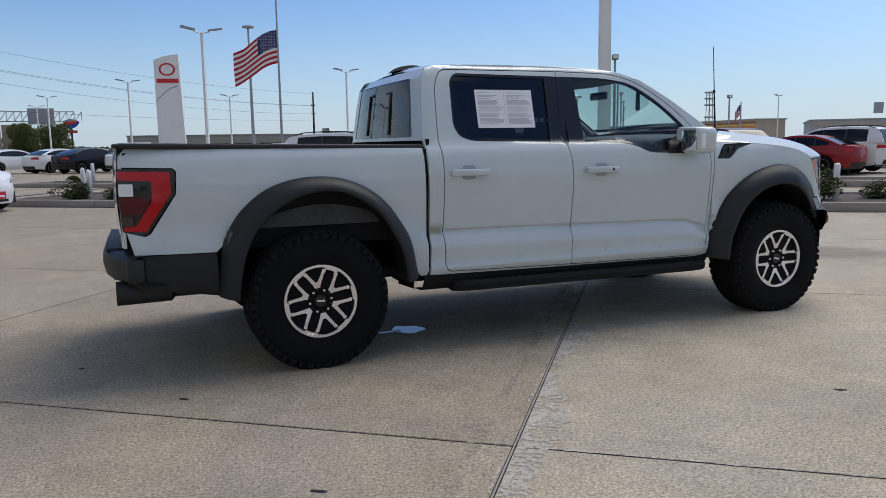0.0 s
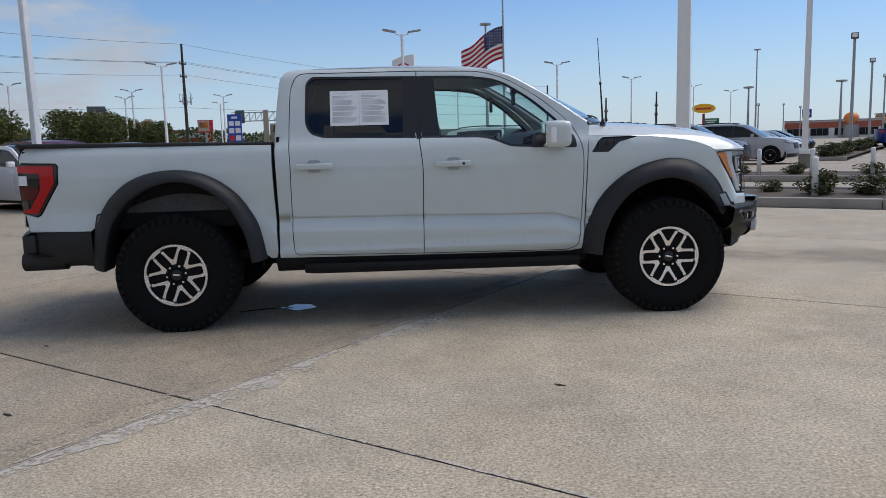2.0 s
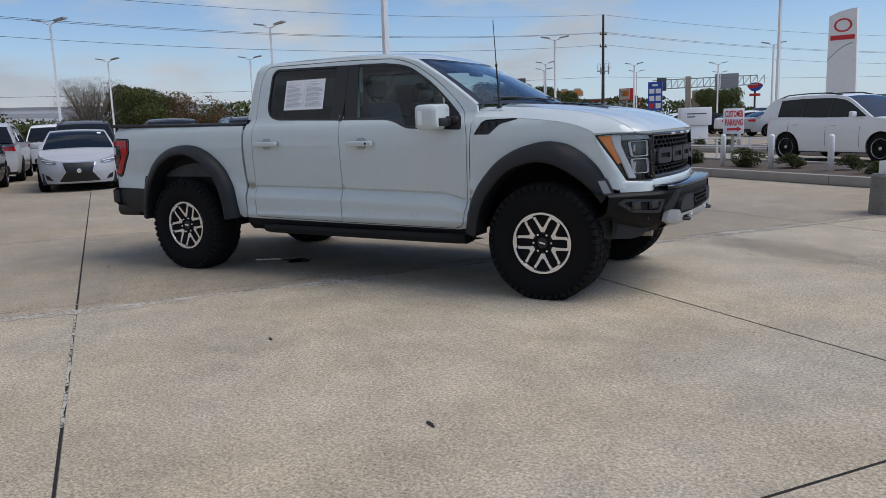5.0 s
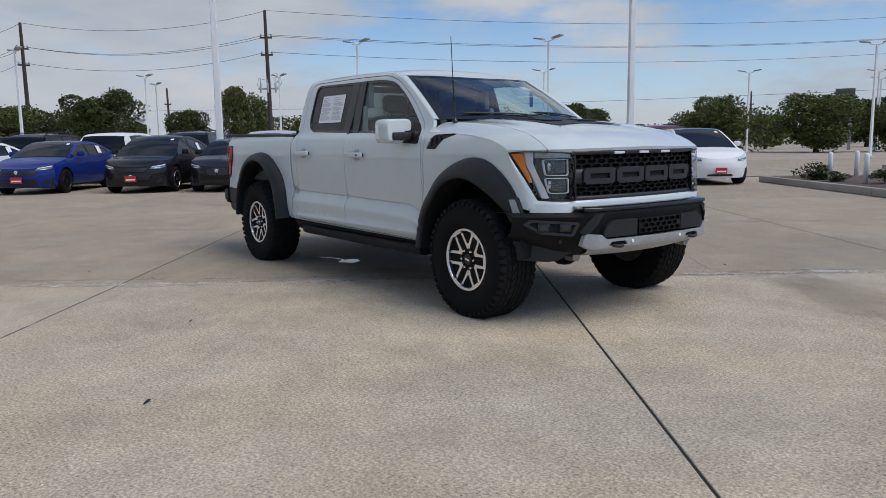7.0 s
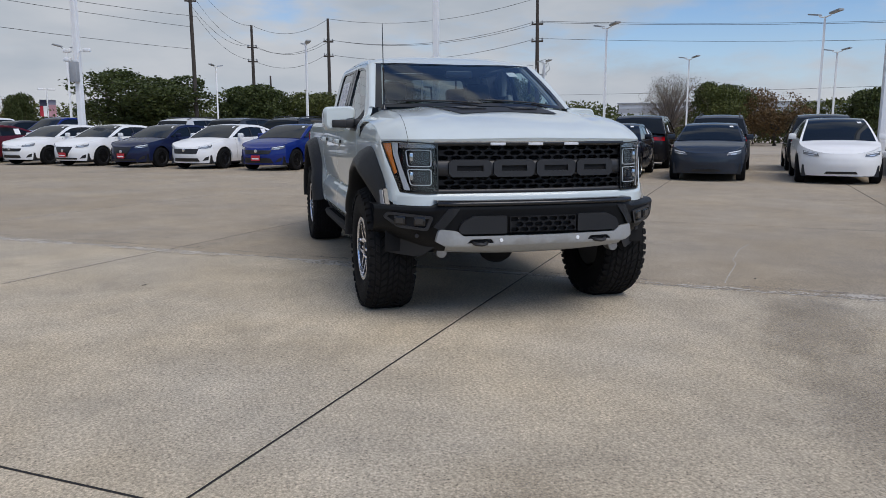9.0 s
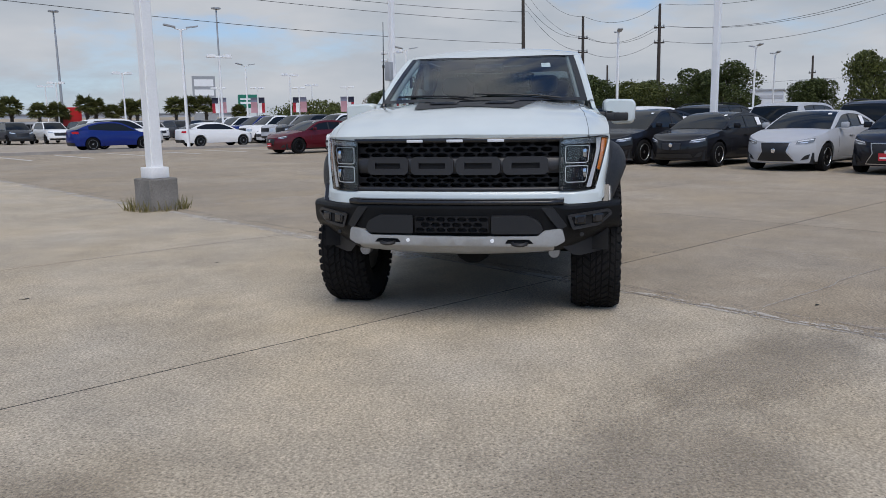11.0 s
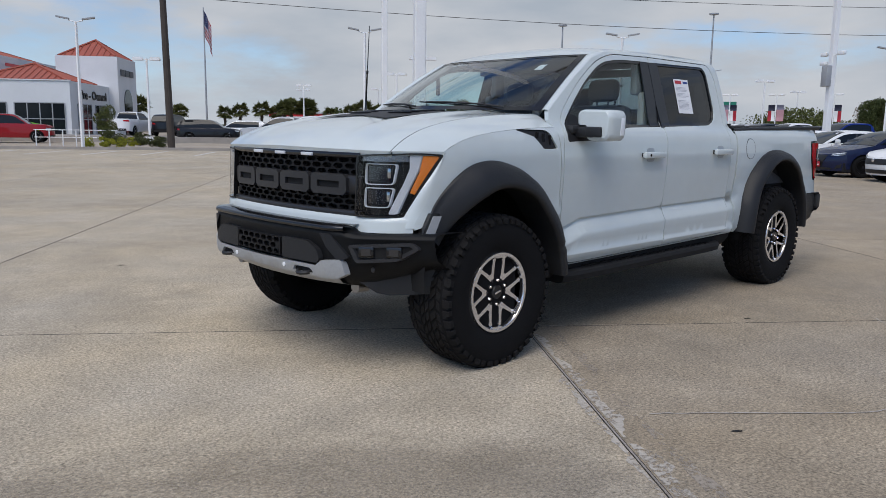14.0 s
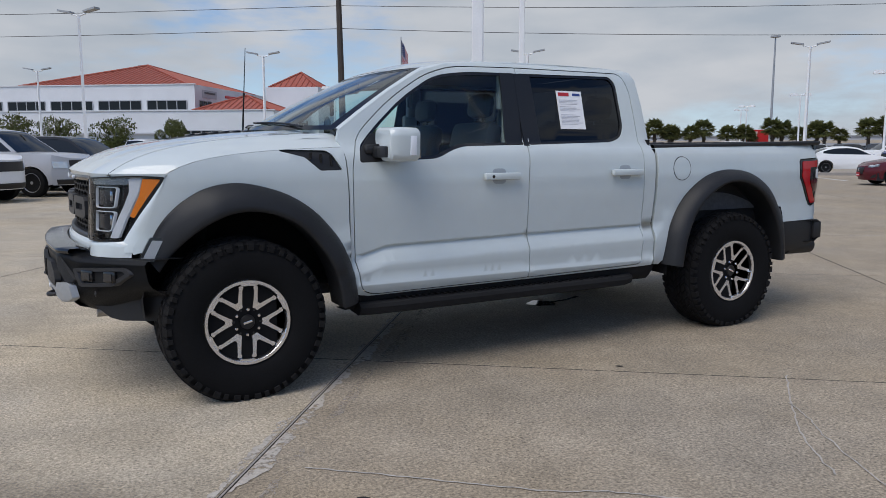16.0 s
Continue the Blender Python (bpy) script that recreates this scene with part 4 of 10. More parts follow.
rw = panel("rear_window", WINR, lambda a, b: tuple(Vector(cab_back(a, b)) + Vector((0.004, 0, 0))), REAR_GLASS, truck, 0.06, depth=0, flip=True, label="dark rear window with a sliding pane")
for s in (-1, 1):
    bm = bmesh.new()
    lo, hi = Vector(cab_back(0.5 + s * 0.16, 0.1)), Vector(cab_back(0.5 + s * 0.16, 0.72))
    tube(bm, [lo, lo.lerp(hi, 0.5), hi, hi - Vector((0, s * 0.08, 0))], 0.010, 6)
    part("slider_frame", bm, GLOSS_BLACK, rw)

def roof(a, b):
    """a across, b from the rear edge to the windscreen."""
    q = 2 * a - 1
    w = 0.700
    xr, xf = 0.835, 2.632 - 0.14 * abs(q) ** 2.2
    x = xr + (xf - xr) * b
    z = soft([(0.80, 1.878), (0.90, 1.932), (1.10, 1.955), (1.7, 1.960), (2.2, 1.944), (2.42, 1.914), (2.55, 1.874), (2.64, 1.838)], x) - 0.045 * abs(q) ** 2.5
    return (x, q * w, z)
part("roof", skin(28, 34, roof, flip=True), GREY_PAINT, truck)
for s in (-1, 1):
    def rail(a, b, s=s):
        p = Vector(roof(0.5 + 0.5 * s, a))
        zt = lerp([(0.83, 1.885), (0.90, 1.905), (1.4, 1.908), (2.0, 1.898), (2.34, 1.878), (2.53, 1.822)], p.x)
        e = Vector((p.x, s * (half_width(p.x, zt)), zt))
        m = p.lerp(e, b)
        m.z += 0.004 * math.sin(math.pi * b)
        return m
    part("roof_rail", skin(30, 4, rail, flip=(s > 0)), GREY_PAINT, truck)
# windscreen and pillars
def screen(a, b):
    """a across, b from foot to head."""
    q = 2 * a - 1
    foot = Vector((3.41 - 0.30 * abs(q) ** 2.0, q * 0.815, 1.462 - 0.008 * abs(q)))
    head = Vector((2.642 - 0.14 * abs(q) ** 2.2, q * 0.694, 1.834 + 0.010 * abs(q) ** 2.2))
    p = foot.lerp(head, b)
    p.z += 0.014 * math.sin(math.pi * b)
    return p
ws = part("windscreen", skin(24, 14, screen, flip=True), GLASS_CLEAR, truck, "clear windscreen reflecting the sky")
ws.visible_shadow = False
for s in (-1, 1):
    # dark edge print and the pillar beside the glass
    def edge(a, b, s=s):
        p = Vector(screen(0.5 + s * (0.5 - 0.03 * b), a))
        return p + Vector((0.002, 0, 0.003))
    part("screen_edge", skin(14, 1, edge, flip=(s > 0)), GLOSS_BLACK, ws)
    def pillar(a, b, s=s):
        p = Vector(screen(0.5 + 0.5 * s, a))
        x = lerp([(0, 3.10), (1, 2.47)], a)
        z = lerp([(2.34, 1.878), (2.53, 1.822), (2.76, 1.690), (2.97, 1.548), (3.10, 1.455)], x)
        e = Vector((x, s * half_width(x, z), z))
        m = p.lerp(e, b)
        m += Vector((0.006, s * 0.006, 0.010)) * math.sin(math.pi * b)
        return m
    part("windscreen_pillar", skin(16, 4, pillar, flip=(s > 0)), GREY_PAINT, truck)
def head_edge(a, b):
    p = Vector(screen(a, 1.0 - 0.015 * b))
    return p + Vector((0.002, 0, 0.003))
part("screen_edge", skin(24, 1, head_edge, flip=False), GLOSS_BLACK, ws)
def foot_edge(a, b):
    p = Vector(screen(a, 0.0 + 0.06 * b))
    return p + Vector((0.002, 0, 0.003))
part("screen_edge", skin(24, 1, foot_edge, flip=True), GLOSS_BLACK, ws)
stk = screen(0.83, 0.80)
card(ws, "windscreen_sticker", PAPER, (stk[0] - 0.012, stk[1], stk[2] - 0.012), (0.18, 1, 0), Vector(screen(0.83, 0.9)) - Vector(screen(0.83, 0.7)), 0.075, 0.085)

# bonnet, cowl, bonnet vent
bn = part("bonnet", skin(40, 40, lambda a, b: bonnet(0.08 + 0.92 * b, (2 * a - 1) * 0.8652), flip=True), GREY_PAINT, truck)
part("bonnet_lip", skin(40, 1, lambda a, b: Vector(bonnet(1.0, (2 * a - 1) * 0.8652)) + Vector((-0.012 * b, 0, -0.03 * b)), flip=True), GREY_PAINT, bn)
for s in (-1, 1):
    part("wing_top", skin(6, 40, lambda a, b, s=s: bonnet(b, s * (0.868 + 0.132 * a)), flip=(s > 0)), GREY_PAINT, truck)
    part("wing_lip", skin(6, 1, lambda a, b, s=s: Vector(bonnet(1.0, s * (0.868 + 0.132 * a))) + Vector((-0.012 * b, 0, -0.022 * b)), flip=(s > 0)), GREY_PAINT, truck)
    part("bonnet_gap", skin(1, 40, lambda a, b, s=s: Vector(bonnet(0.08 + 0.92 * b, s * (0.858 + 0.014 * a))) - Vector((0, 0, 0.010)), flip=(s > 0)), DEEP_BLACK, truck)
part("cowl", skin(20, 3, lambda a, b: (3.10 + 0.26 * b, -0.76 + 1.52 * a, min(1.42, hood_at(3.36, -0.76 + 1.52 * a)[2] - 0.022)), flip=True), PLASTIC, truck)
def vent_skin(a, b):
    q = 2 * a - 1
    x0, x1 = 3.38, 3.98 - 0.10 * (1 - abs(q))
    w = 0.46 - 0.10 * b
    x = x0 + (x1 - x0) * b
    p = hood_at(x, q * w)
    return (p[0], p[1], p[2] + 0.005 + 0.007 * math.sin(math.pi * min(1, b * 1.3)) * (1 - q ** 6))
bv = part("bonnet_vent", skin(16, 12, vent_skin, flip=True), PLASTIC, bn, "matt black bonnet vent panel")
for k in range(5):
    for s in (-1, 1):
        x = 3.46 + 0.065 * k
        p = vent_skin(0.5 + s * 0.25, (x - 3.38) / 0.58)
        part("vent_slat", boxed((x, p[1] - 0.10, p[2] - 0.004), (x + 0.03, p[1] + 0.10, p[2] + 0.006), 0.003), GLOSS_BLACK, bv)
# wipers and aerial
for y0, y1, x0 in ((0.62, 0.02, 3.30), (-0.02, -0.62, 3.42)):
    bm = bmesh.new()
    a, b = Vector(screen(0.5 + y0 / 1.63, 0.02)), Vector(screen(0.5 + y1 / 1.63, 0.10))
    up = Vector((0.013, 0, 0.014))
    tube(bm, [a + up, a.lerp(b, 0.3) + up * 1.6, a.lerp(b, 0.7) + up * 1.4, b + up * 0.8], 0.0065, 6)
    tube(bm, [a.lerp(b, 0.15) + up * 0.7, b + up * 0.6 + (b - a) * 0.1], 0.005, 5)
    part("wiper", bm, PLASTIC, truck)
bm = bmesh.new()
lathe(bm, [(0, 0.0), (0, 0.024), (0.012, 0.022), (0.028, 0.012), (0.05, 0.008), (0.30, 0.0055), (0.305, 0.009), (0.325, 0.009), (0.33, 0.004), (0.655, 0.0028), (0.657, 0.0)], (0, 0, 0), 10, "z")
bmesh.ops.transform(bm, matrix=pose(3.25, -0.77, 1.432, 0, -3.6, 0), verts=bm.verts[:])
part("aerial", bm, GLOSS_BLACK, truck, "thin black aerial mast")
# roof fin and high brake lamp
bm = skin(10, 10, lambda a, b: (0.845 + 0.20 * a, -0.13 + 0.26 * b, 1.920 + 0.026 * a + 0.036 * (math.sin(math.pi * b) * math.sin(math.pi * a)) ** 0.35), flip=True)
part("high_brake_lamp", bm, DEEP_BLACK, truck)

# ---- truck front ----
def nose(y):
    """How far the front falls back away from the middle."""
    return front_x(y) - 4.470


def panel_x(y):
    a = abs(y)
    return 4.492 - 0.07 * (a / 0.66) ** 2 if a < 0.66 else 4.422 - 4.9 * (a - 0.66) ** 2.4


def lamp_face(y, z, s=1):
    """The front of a lamp, wrapping back round the corner."""
    return (front_x(y) + 0.004 - 0.05 * (z - 1.05), s * y, z)


LAMP_EDGE = [(0.82, 0.845), (0.885, 0.862), (1.10, 0.925), (1.215, 0.952)]
WING_EDGE = [(0.82, 4.235), (0.845, 4.235), (0.875, 4.215), (0.945, 4.17), (1.16, 4.078), (1.205, 4.068), (1.215, 4.068)]
front = part("front_panel", skin(44, 5, lambda a, b: (lambda y, z: (panel_x(y) - 0.012 * b - (0.03 if b > 0.9 else 0.0), y, z))(-0.912 + 1.824 * a, 0.797 + 0.086 * b), flip=True), GREY_PAINT, truck, angle=18)
for s in (-1, 1):
    # paint between the lamp and the wing
    def surround(a, b, s=s):
        z = 0.82 + 0.395 * b
        p = Vector(lamp_face(lerp(LAMP_EDGE, z) + 0.004, z, s)) - Vector((0.004, 0, 0))
        x = lerp(WING_EDGE, z)
        e = Vector((x, s * half_width(x, z), z))
        m = p.lerp(e, a)
        return m + Vector((0.006, s * 0.006, 0)) * math.sin(math.pi * a)
    part("lamp_surround", skin(5, 16, surround, flip=(s > 0)), GREY_PAINT, truck)

# bonnet-level dark backing of the grille; its near-black colour stands for inner shade
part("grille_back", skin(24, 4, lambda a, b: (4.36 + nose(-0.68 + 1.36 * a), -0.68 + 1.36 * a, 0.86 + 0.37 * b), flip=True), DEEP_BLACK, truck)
grille = part("grille", skin(30, 8, lambda a, b: (lambda y, k: (4.455 + nose(y) + [0, 0.012, 0.014, 0.012, 0, -0.03, -0.05, -0.03, 0][k], y, [0.868, 0.872, 0.885, 0.898, 0.902, 0.898, 0.885, 0.872, 0.868][k]))(-0.67 + 1.34 * a, round(b * 8)), flip=True), GRILLE_GREY, truck, "dark honeycomb grille", angle=60)
part("top_bar", skin(30, 8, lambda a, b: (lambda y, k: (4.452 + nose(y) + [0, 0.012, 0.014, 0.012, 0, -0.03, -0.05, -0.03, 0][k], y, [1.178, 1.182, 1.195, 1.208, 1.214, 1.208, 1.195, 1.182, 1.178][k]))(-0.67 + 1.34 * a, round(b * 8)), flip=True), GLOSS_BLACK, grille, angle=60)
for y in (-0.257, 0.0, 0.257):
    part("marker_light", boxed((4.456 + nose(y), y - 0.052, 1.183), (4.474 + nose(y), y + 0.052, 1.201), 0.004), GUIDE, grille)


def honeycomb(name, y0, y1, z0, z1, rows, x_at, parent, dy=0.086):
    """A plate with rows of stretched hexagonal holes."""
    dz = (z1 - z0) / rows
    cols = round((y1 - y0) / dy)
    dy = (y1 - y0) / cols
    holes = []
    for r in range(rows):
        zc_, off = z0 + (r + 0.5) * dz, 0.5 * (r % 2)
        for c in range(cols - (r % 2)):
            yc = y0 + (c + 0.5 + off) * dy
            w, h = 0.455 * dy, 0.42 * dz
            holes.append([(yc - w, zc_), (yc - w * 0.62, zc_ + h), (yc + w * 0.62, zc_ + h), (yc + w, zc_), (yc + w * 0.62, zc_ - h), (yc - w * 0.62, zc_ - h)])
    return panel(name, [(y0, z0), (y1, z0), (y1, z1), (y0, z1)], lambda y, z: (x_at(y), y, z), GRILLE_BLACK, parent, 0.12, holes=holes, depth=0.022, inward=(-1, 0, 0))


gx = lambda y: 4.440 + nose(y)
honeycomb("honeycomb", -0.655, 0.655, 1.085, 1.184, 3, gx, grille)
honeycomb("honeycomb", -0.655, 0.655, 0.898, 0.988, 3, gx, grille)
# middle bar with four plain raised blocks
part("middle_bar", skin(36, 8, lambda a, b: (lambda y, k: (4.447 + nose(y) + [0, 0.010, 0.012, 0.010, 0, -0.03, -0.05, -0.03, 0][k], y, [0.985, 0.992, 1.035, 1.078, 1.086, 1.078, 1.035, 0.992, 0.985][k]))(-0.67 + 1.34 * a, round(b * 8)), flip=True), GRILLE_GREY, grille, angle=60)
for y in (-0.441, -0.147, 0.147, 0.441):
    w = 0.138
    o = [(y - w, 1.000), (y - w, 1.072), (y - w + 0.022, 1.092), (y + w - 0.022, 1.092), (y + w, 1.072), (y + w, 1.000), (y + w - 0.022, 0.980), (y - w + 0.022, 0.980)]
    ihole = [(y - w + 0.052, 1.018), (y - w + 0.052, 1.054), (y + w - 0.052, 1.054), (y + w - 0.052, 1.018)]
    blk = panel("raised_block", o, lambda yy, zz: (4.478 + nose(yy), yy, zz), GRILLE_GREY, grille, 0.06, holes=(ihole,), depth=0.035, inward=(-1, 0, 0))
    # near-black sheet that paints the shade in the block's hollow
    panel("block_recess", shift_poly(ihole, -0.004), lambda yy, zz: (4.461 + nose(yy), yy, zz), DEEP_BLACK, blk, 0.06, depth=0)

# headlamps
for s in (-1, 1):
    L = rounded([(0.655, 0.885), (0.655, 1.190), (0.90, 1.204), (0.948, 1.198), (0.923, 1.10), (0.868, 0.885)], 0.012)
    hl = panel("headlamp", L, lambda y, z: tuple(Vector(lamp_face(y, z, s)) - Vector((0.06, 0, 0))), GLOSS_BLACK, truck, 0.05, depth=0, flip=(s < 0), label="black headlamp with white light guides")
    def lamp_piece(nm, poly, mat, lift, r=0.008, holes=(), s=s):
        return panel(nm, rounded(poly, r), lambda y, z: tuple(Vector(lamp_face(y, z, s)) + Vector((lift, 0, 0))), mat, hl, 0.04, holes=holes, depth=0.012, inward=(-1, 0, 0), flip=(s < 0))
    lamp_piece("light_guide", [(0.871, 1.199), (0.902, 1.199), (0.894, 1.12), (0.843, 0.893), (0.813, 0.893), (0.857, 1.05), (0.873, 1.13)], GUIDE, -0.02)
    lamp_piece("lamp_brow", [(0.657, 1.166), (0.657, 1.189), (0.866, 1.199), (0.868, 1.166)], LAMP_BROW, -0.016, 0.004)
    lamp_piece("turn_lens", [(0.907, 1.196), (0.947, 1.194), (0.932, 1.10), (0.897, 0.992), (0.879, 1.005), (0.900, 1.11)], AMBER, -0.012, 0.004)
    for z0, z1 in ((1.045, 1.155), (0.925, 1.030)):
        o = rounded([(0.682, z0), (0.682, z1), (0.834 - 0.06 * (1.155 - z1), z1), (0.834 - 0.10 * (1.155 - z0), z0)], 0.018)
        lamp_piece("lamp_ring", o, GUIDE, -0.030, 0.004, holes=(shift_poly(o, 0.0045),))
        inner = shift_poly(o, 0.016)
        lamp_piece("projector_lens", inner, PROJECTOR, -0.040, 0.004)
        c = lamp_face(0.800, (z0 + z1) / 2 + 0.01, s)
        part("reflector", boxed((c[0] - 0.046, c[1] - 0.012, c[2] - 0.030), (c[0] - 0.034, c[1] + 0.012, c[2] + 0.022), 0.003), LAMP_CHROME, hl)
    ln = panel("lamp_cover", L, lambda y, z: lamp_face(y, z, s), GLASS_LAMP, hl, 0.05, depth=0, flip=(s < 0), label="clear lamp cover")
    ln.visible_shadow = False
    # black frame line over the lamp and beside it
    panel("lamp_frame", shift_poly(L, -0.008), lambda y, z: tuple(Vector(lamp_face(y, z, s)) + Vector((0.003, 0, 0))), GLOSS_BLACK, hl, 0.05, holes=(L,), depth=0.03, inward=(-1, 0, 0), flip=(s < 0))

# front bumper
def bumper_x(y, z):
    base = 4.595 - 0.04 * (abs(y) / 0.6) ** 2 if abs(y) < 0.6 else 4.555 - 0.62 * (abs(y) - 0.6) - 0.55 * (abs(y) - 0.6) ** 2
    return base
BSEC = [(-0.20, 0.822), (-0.03, 0.822), (0.0, 0.812), (0.012, 0.790), (0.008, 0.760), (0.0, 0.70), (-0.004, 0.655), (-0.02, 0.60), (-0.06, 0.545), (-0.12, 0.50)]
def bumper_skin(a, b):
    y = -1.03 + 2.06 * a
    k = b * (len(BSEC) - 1)
    i = min(len(BSEC) - 2, int(k)); t = k - i
    dx, z = (BSEC[i][0] + (BSEC[i + 1][0] - BSEC[i][0]) * t, BSEC[i][1] + (BSEC[i + 1][1] - BSEC[i][1]) * t)
    q = max(0.0, abs(y) - 0.66)
    lift = 0.10 * min(1, q / 0.3) * max(0.0, (0.72 - z) / 0.22)
    drop = 0.028 * min(1, max(0.0, abs(y) - 0.64) / 0.06) * max(0.0, min(1, (z - 0.76) / 0.04))
    return (bumper_x(y, z) + dx, y, z + lift - drop)
bmp = part("front_bumper", skin(60, 18, bumper_skin, flip=False), BUMPER_BLACK, truck, "dark grey front bumper", angle=30)
upper = part("bumper_ledge", skin(40, 6, lambda a, b: (lambda y, k: (bumper_x(y, 0) + [-0.10, 0.012, 0.022, 0.022, 0.014, 0.0, -0.02][k], y, [0.835, 0.833, 0.826, 0.812, 0.804, 0.800, 0.800][k]))(-0.68 + 1.36 * a, round(b * 6)), flip=False), GLOSS_BLACK, bmp, angle=60)
LO = rounded([(-0.235, 0.632), (-0.235, 0.738), (0.235, 0.738), (0.235, 0.632)], 0.012)
# near-black sheet painted as the shade behind the lower honeycomb
panel("lower_grille_back", LO, lambda y, z: (bumper_x(y, z) + 0.010, y, z), DEEP_BLACK, bmp, 0.06, depth=0)
honeycomb("lower_honeycomb", -0.23, 0.23, 0.636, 0.734, 3, lambda y: bumper_x(y, 0) + 0.034, bmp, 0.062)
for s in (-1, 1):
    pad = rounded([(s * 0.245, 0.628), (s * 0.245, 0.742), (s * 0.46, 0.742), (s * 0.535, 0.705), (s * 0.56, 0.655), (s * 0.54, 0.628)], 0.015)
    panel("bumper_pad", pad, lambda y, z: (bumper_x(y, z) + 0.030, y, z), FLARE, bmp, 0.06, depth=0.03, inward=(-1, 0, 0), flip=(s < 0) is False and False)
    strake = rounded([(s * 0.545, 0.790), (s * 0.615, 0.790), (s * 0.702, 0.668), (s * 0.655, 0.645)], 0.008)
    panel("bumper_strake", strake, lambda y, z: (bumper_x(y, z) + 0.018, y, z), FLARE, bmp, 0.05, depth=0.03, inward=(-1, 0, 0))
    FO = rounded([(s * 0.735, 0.640), (s * 0.70, 0.735), (s * 0.955, 0.755), (s * 0.985, 0.72), (s * 0.90, 0.655)], 0.018)
    FH = shift_poly(FO, 0.018)
    panel("fog_frame", FO, lambda y, z: (bumper_x(y, z) + 0.022, y, z), GRILLE_GREY, bmp, 0.05, holes=(FH,), depth=0.04, inward=(-1, 0, 0))
    # shade round the fog lamps, painted as a flat near-black sheet
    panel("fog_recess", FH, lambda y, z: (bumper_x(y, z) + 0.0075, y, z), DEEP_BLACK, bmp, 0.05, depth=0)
    for y in (0.775, 0.885):
        bm = bmesh.new()
        m = Matrix.Translation((bumper_x(y, 0.7) + 0.012, s * y, 0.702)) @ Matrix.Rotation(s * 0.62, 4, "Z")
        box(bm, (-0.02, -0.042, -0.03), (0.012, 0.042, 0.03), 0.008, m)
        fl = part("fog_lamp", bm, GLOSS_BLACK, bmp)
        bm = bmesh.new()
        box(bm, (0.0125, -0.026, -0.018), (0.016, 0.026, 0.018), 0.0, m)
        part("fog_lens", bm, FOG_LENS, fl)
    bm = bmesh.new()
    lathe(bm, [(0, 0.014), (0.006, 0.013), (0.007, 0.0)], (bumper_x(0.80, 0) + 0.0, s * 0.79, 0.605), 14, "x")
    part("parking_sensor", bm, GRILLE_GREY, bmp)
    # tow hook and its opening, a flat sheet with the shade painted near-black
    HK = rounded([(s * 0.325, 0.566), (s * 0.345, 0.594), (s * 0.475, 0.594), (s * 0.505, 0.566)], 0.010)
    panel("hook_opening", shift_poly(HK, -0.012), lambda y, z: (bumper_x(y, z) + 0.004, y, z), DEEP_BLACK, bmp, 0.05, depth=0.0)
    bm = bmesh.new()
    tube(bm, curve_through([(4.52, s * 0.375, 0.572), (4.595, s * 0.375, 0.566), (4.622, s * 0.415, 0.562), (4.595, s * 0.455, 0.566), (4.52, s * 0.455, 0.572)], 5), 0.012, 8)
    part("tow_hook", bm, PLASTIC, truck)
# silver skid strip and plate below
HOOKS = [rounded([(k * 0.325, 0.566), (k * 0.345, 0.594), (k * 0.475, 0.594), (k * 0.505, 0.566)], 0.010) for k in (-1, 1)]
half_strip = [(0.0, 0.612), (0.525, 0.614), (0.565, 0.646), (0.662, 0.656), (0.676, 0.640), (0.690, 0.575), (0.640, 0.548), (0.52, 0.546), (0.0, 0.550)]
STRIP = rounded([(-a, b) for a, b in half_strip[::-1]][:-1] + half_strip[:-1], 0.008)
def strip_face(y, z):
    """The strip leans back a little and folds under at its lower edge."""
    return (bumper_x(y, z) + 0.024 - 0.16 * max(0.0, 0.60 - z) - 0.5 * max(0.0, 0.562 - z), y, z)
panel("skid_strip", STRIP, strip_face, SKID, bmp, 0.045, holes=HOOKS, depth=0.035, inward=(-1, 0, 0), label="silver lower bumper strip")
for y in (-0.28, 0.25):
    bm = bmesh.new()
    lathe(bm, [(0, 0.013), (0.005, 0.012), (0.006, 0.0)], (bumper_x(y, 0) + 0.021, y, 0.585), 14, "x")
    part("parking_sensor", bm, LAMP_WHITE, bmp)
part("skid_plate", skin(24, 10, lambda a, b: (4.575 - 0.04 * (2 * a - 1) ** 2 - 0.55 * b, (-0.63 + 1.26 * a) * (1 - 0.14 * b), 0.552 - 0.135 * b ** 0.4 + 0.02 * (2 * a - 1) ** 2), flip=False), SKID, truck, "bare metal skid plate")
for s in (-1, 1):
    part("air_dam", skin(8, 3, lambda a, b, s=s: (4.50 - 0.42 * a, s * (0.60 + 0.36 * a), 0.60 - 0.16 * b * min(1.0, a * 2.4) + 0.02 * a), flip=(s > 0)), PLASTIC, truck)
    bm = bmesh.new()
    tube(bm, [(4.32, s * 0.62, 0.485), (4.40, s * 0.62, 0.485)], 0.035, 12)
    part("bump_stop", bm, STEEL, truck)

# ---- wheels ----
TYRE_R, HUB_Z, TYRE_Y = 0.446, 0.424, 0.885


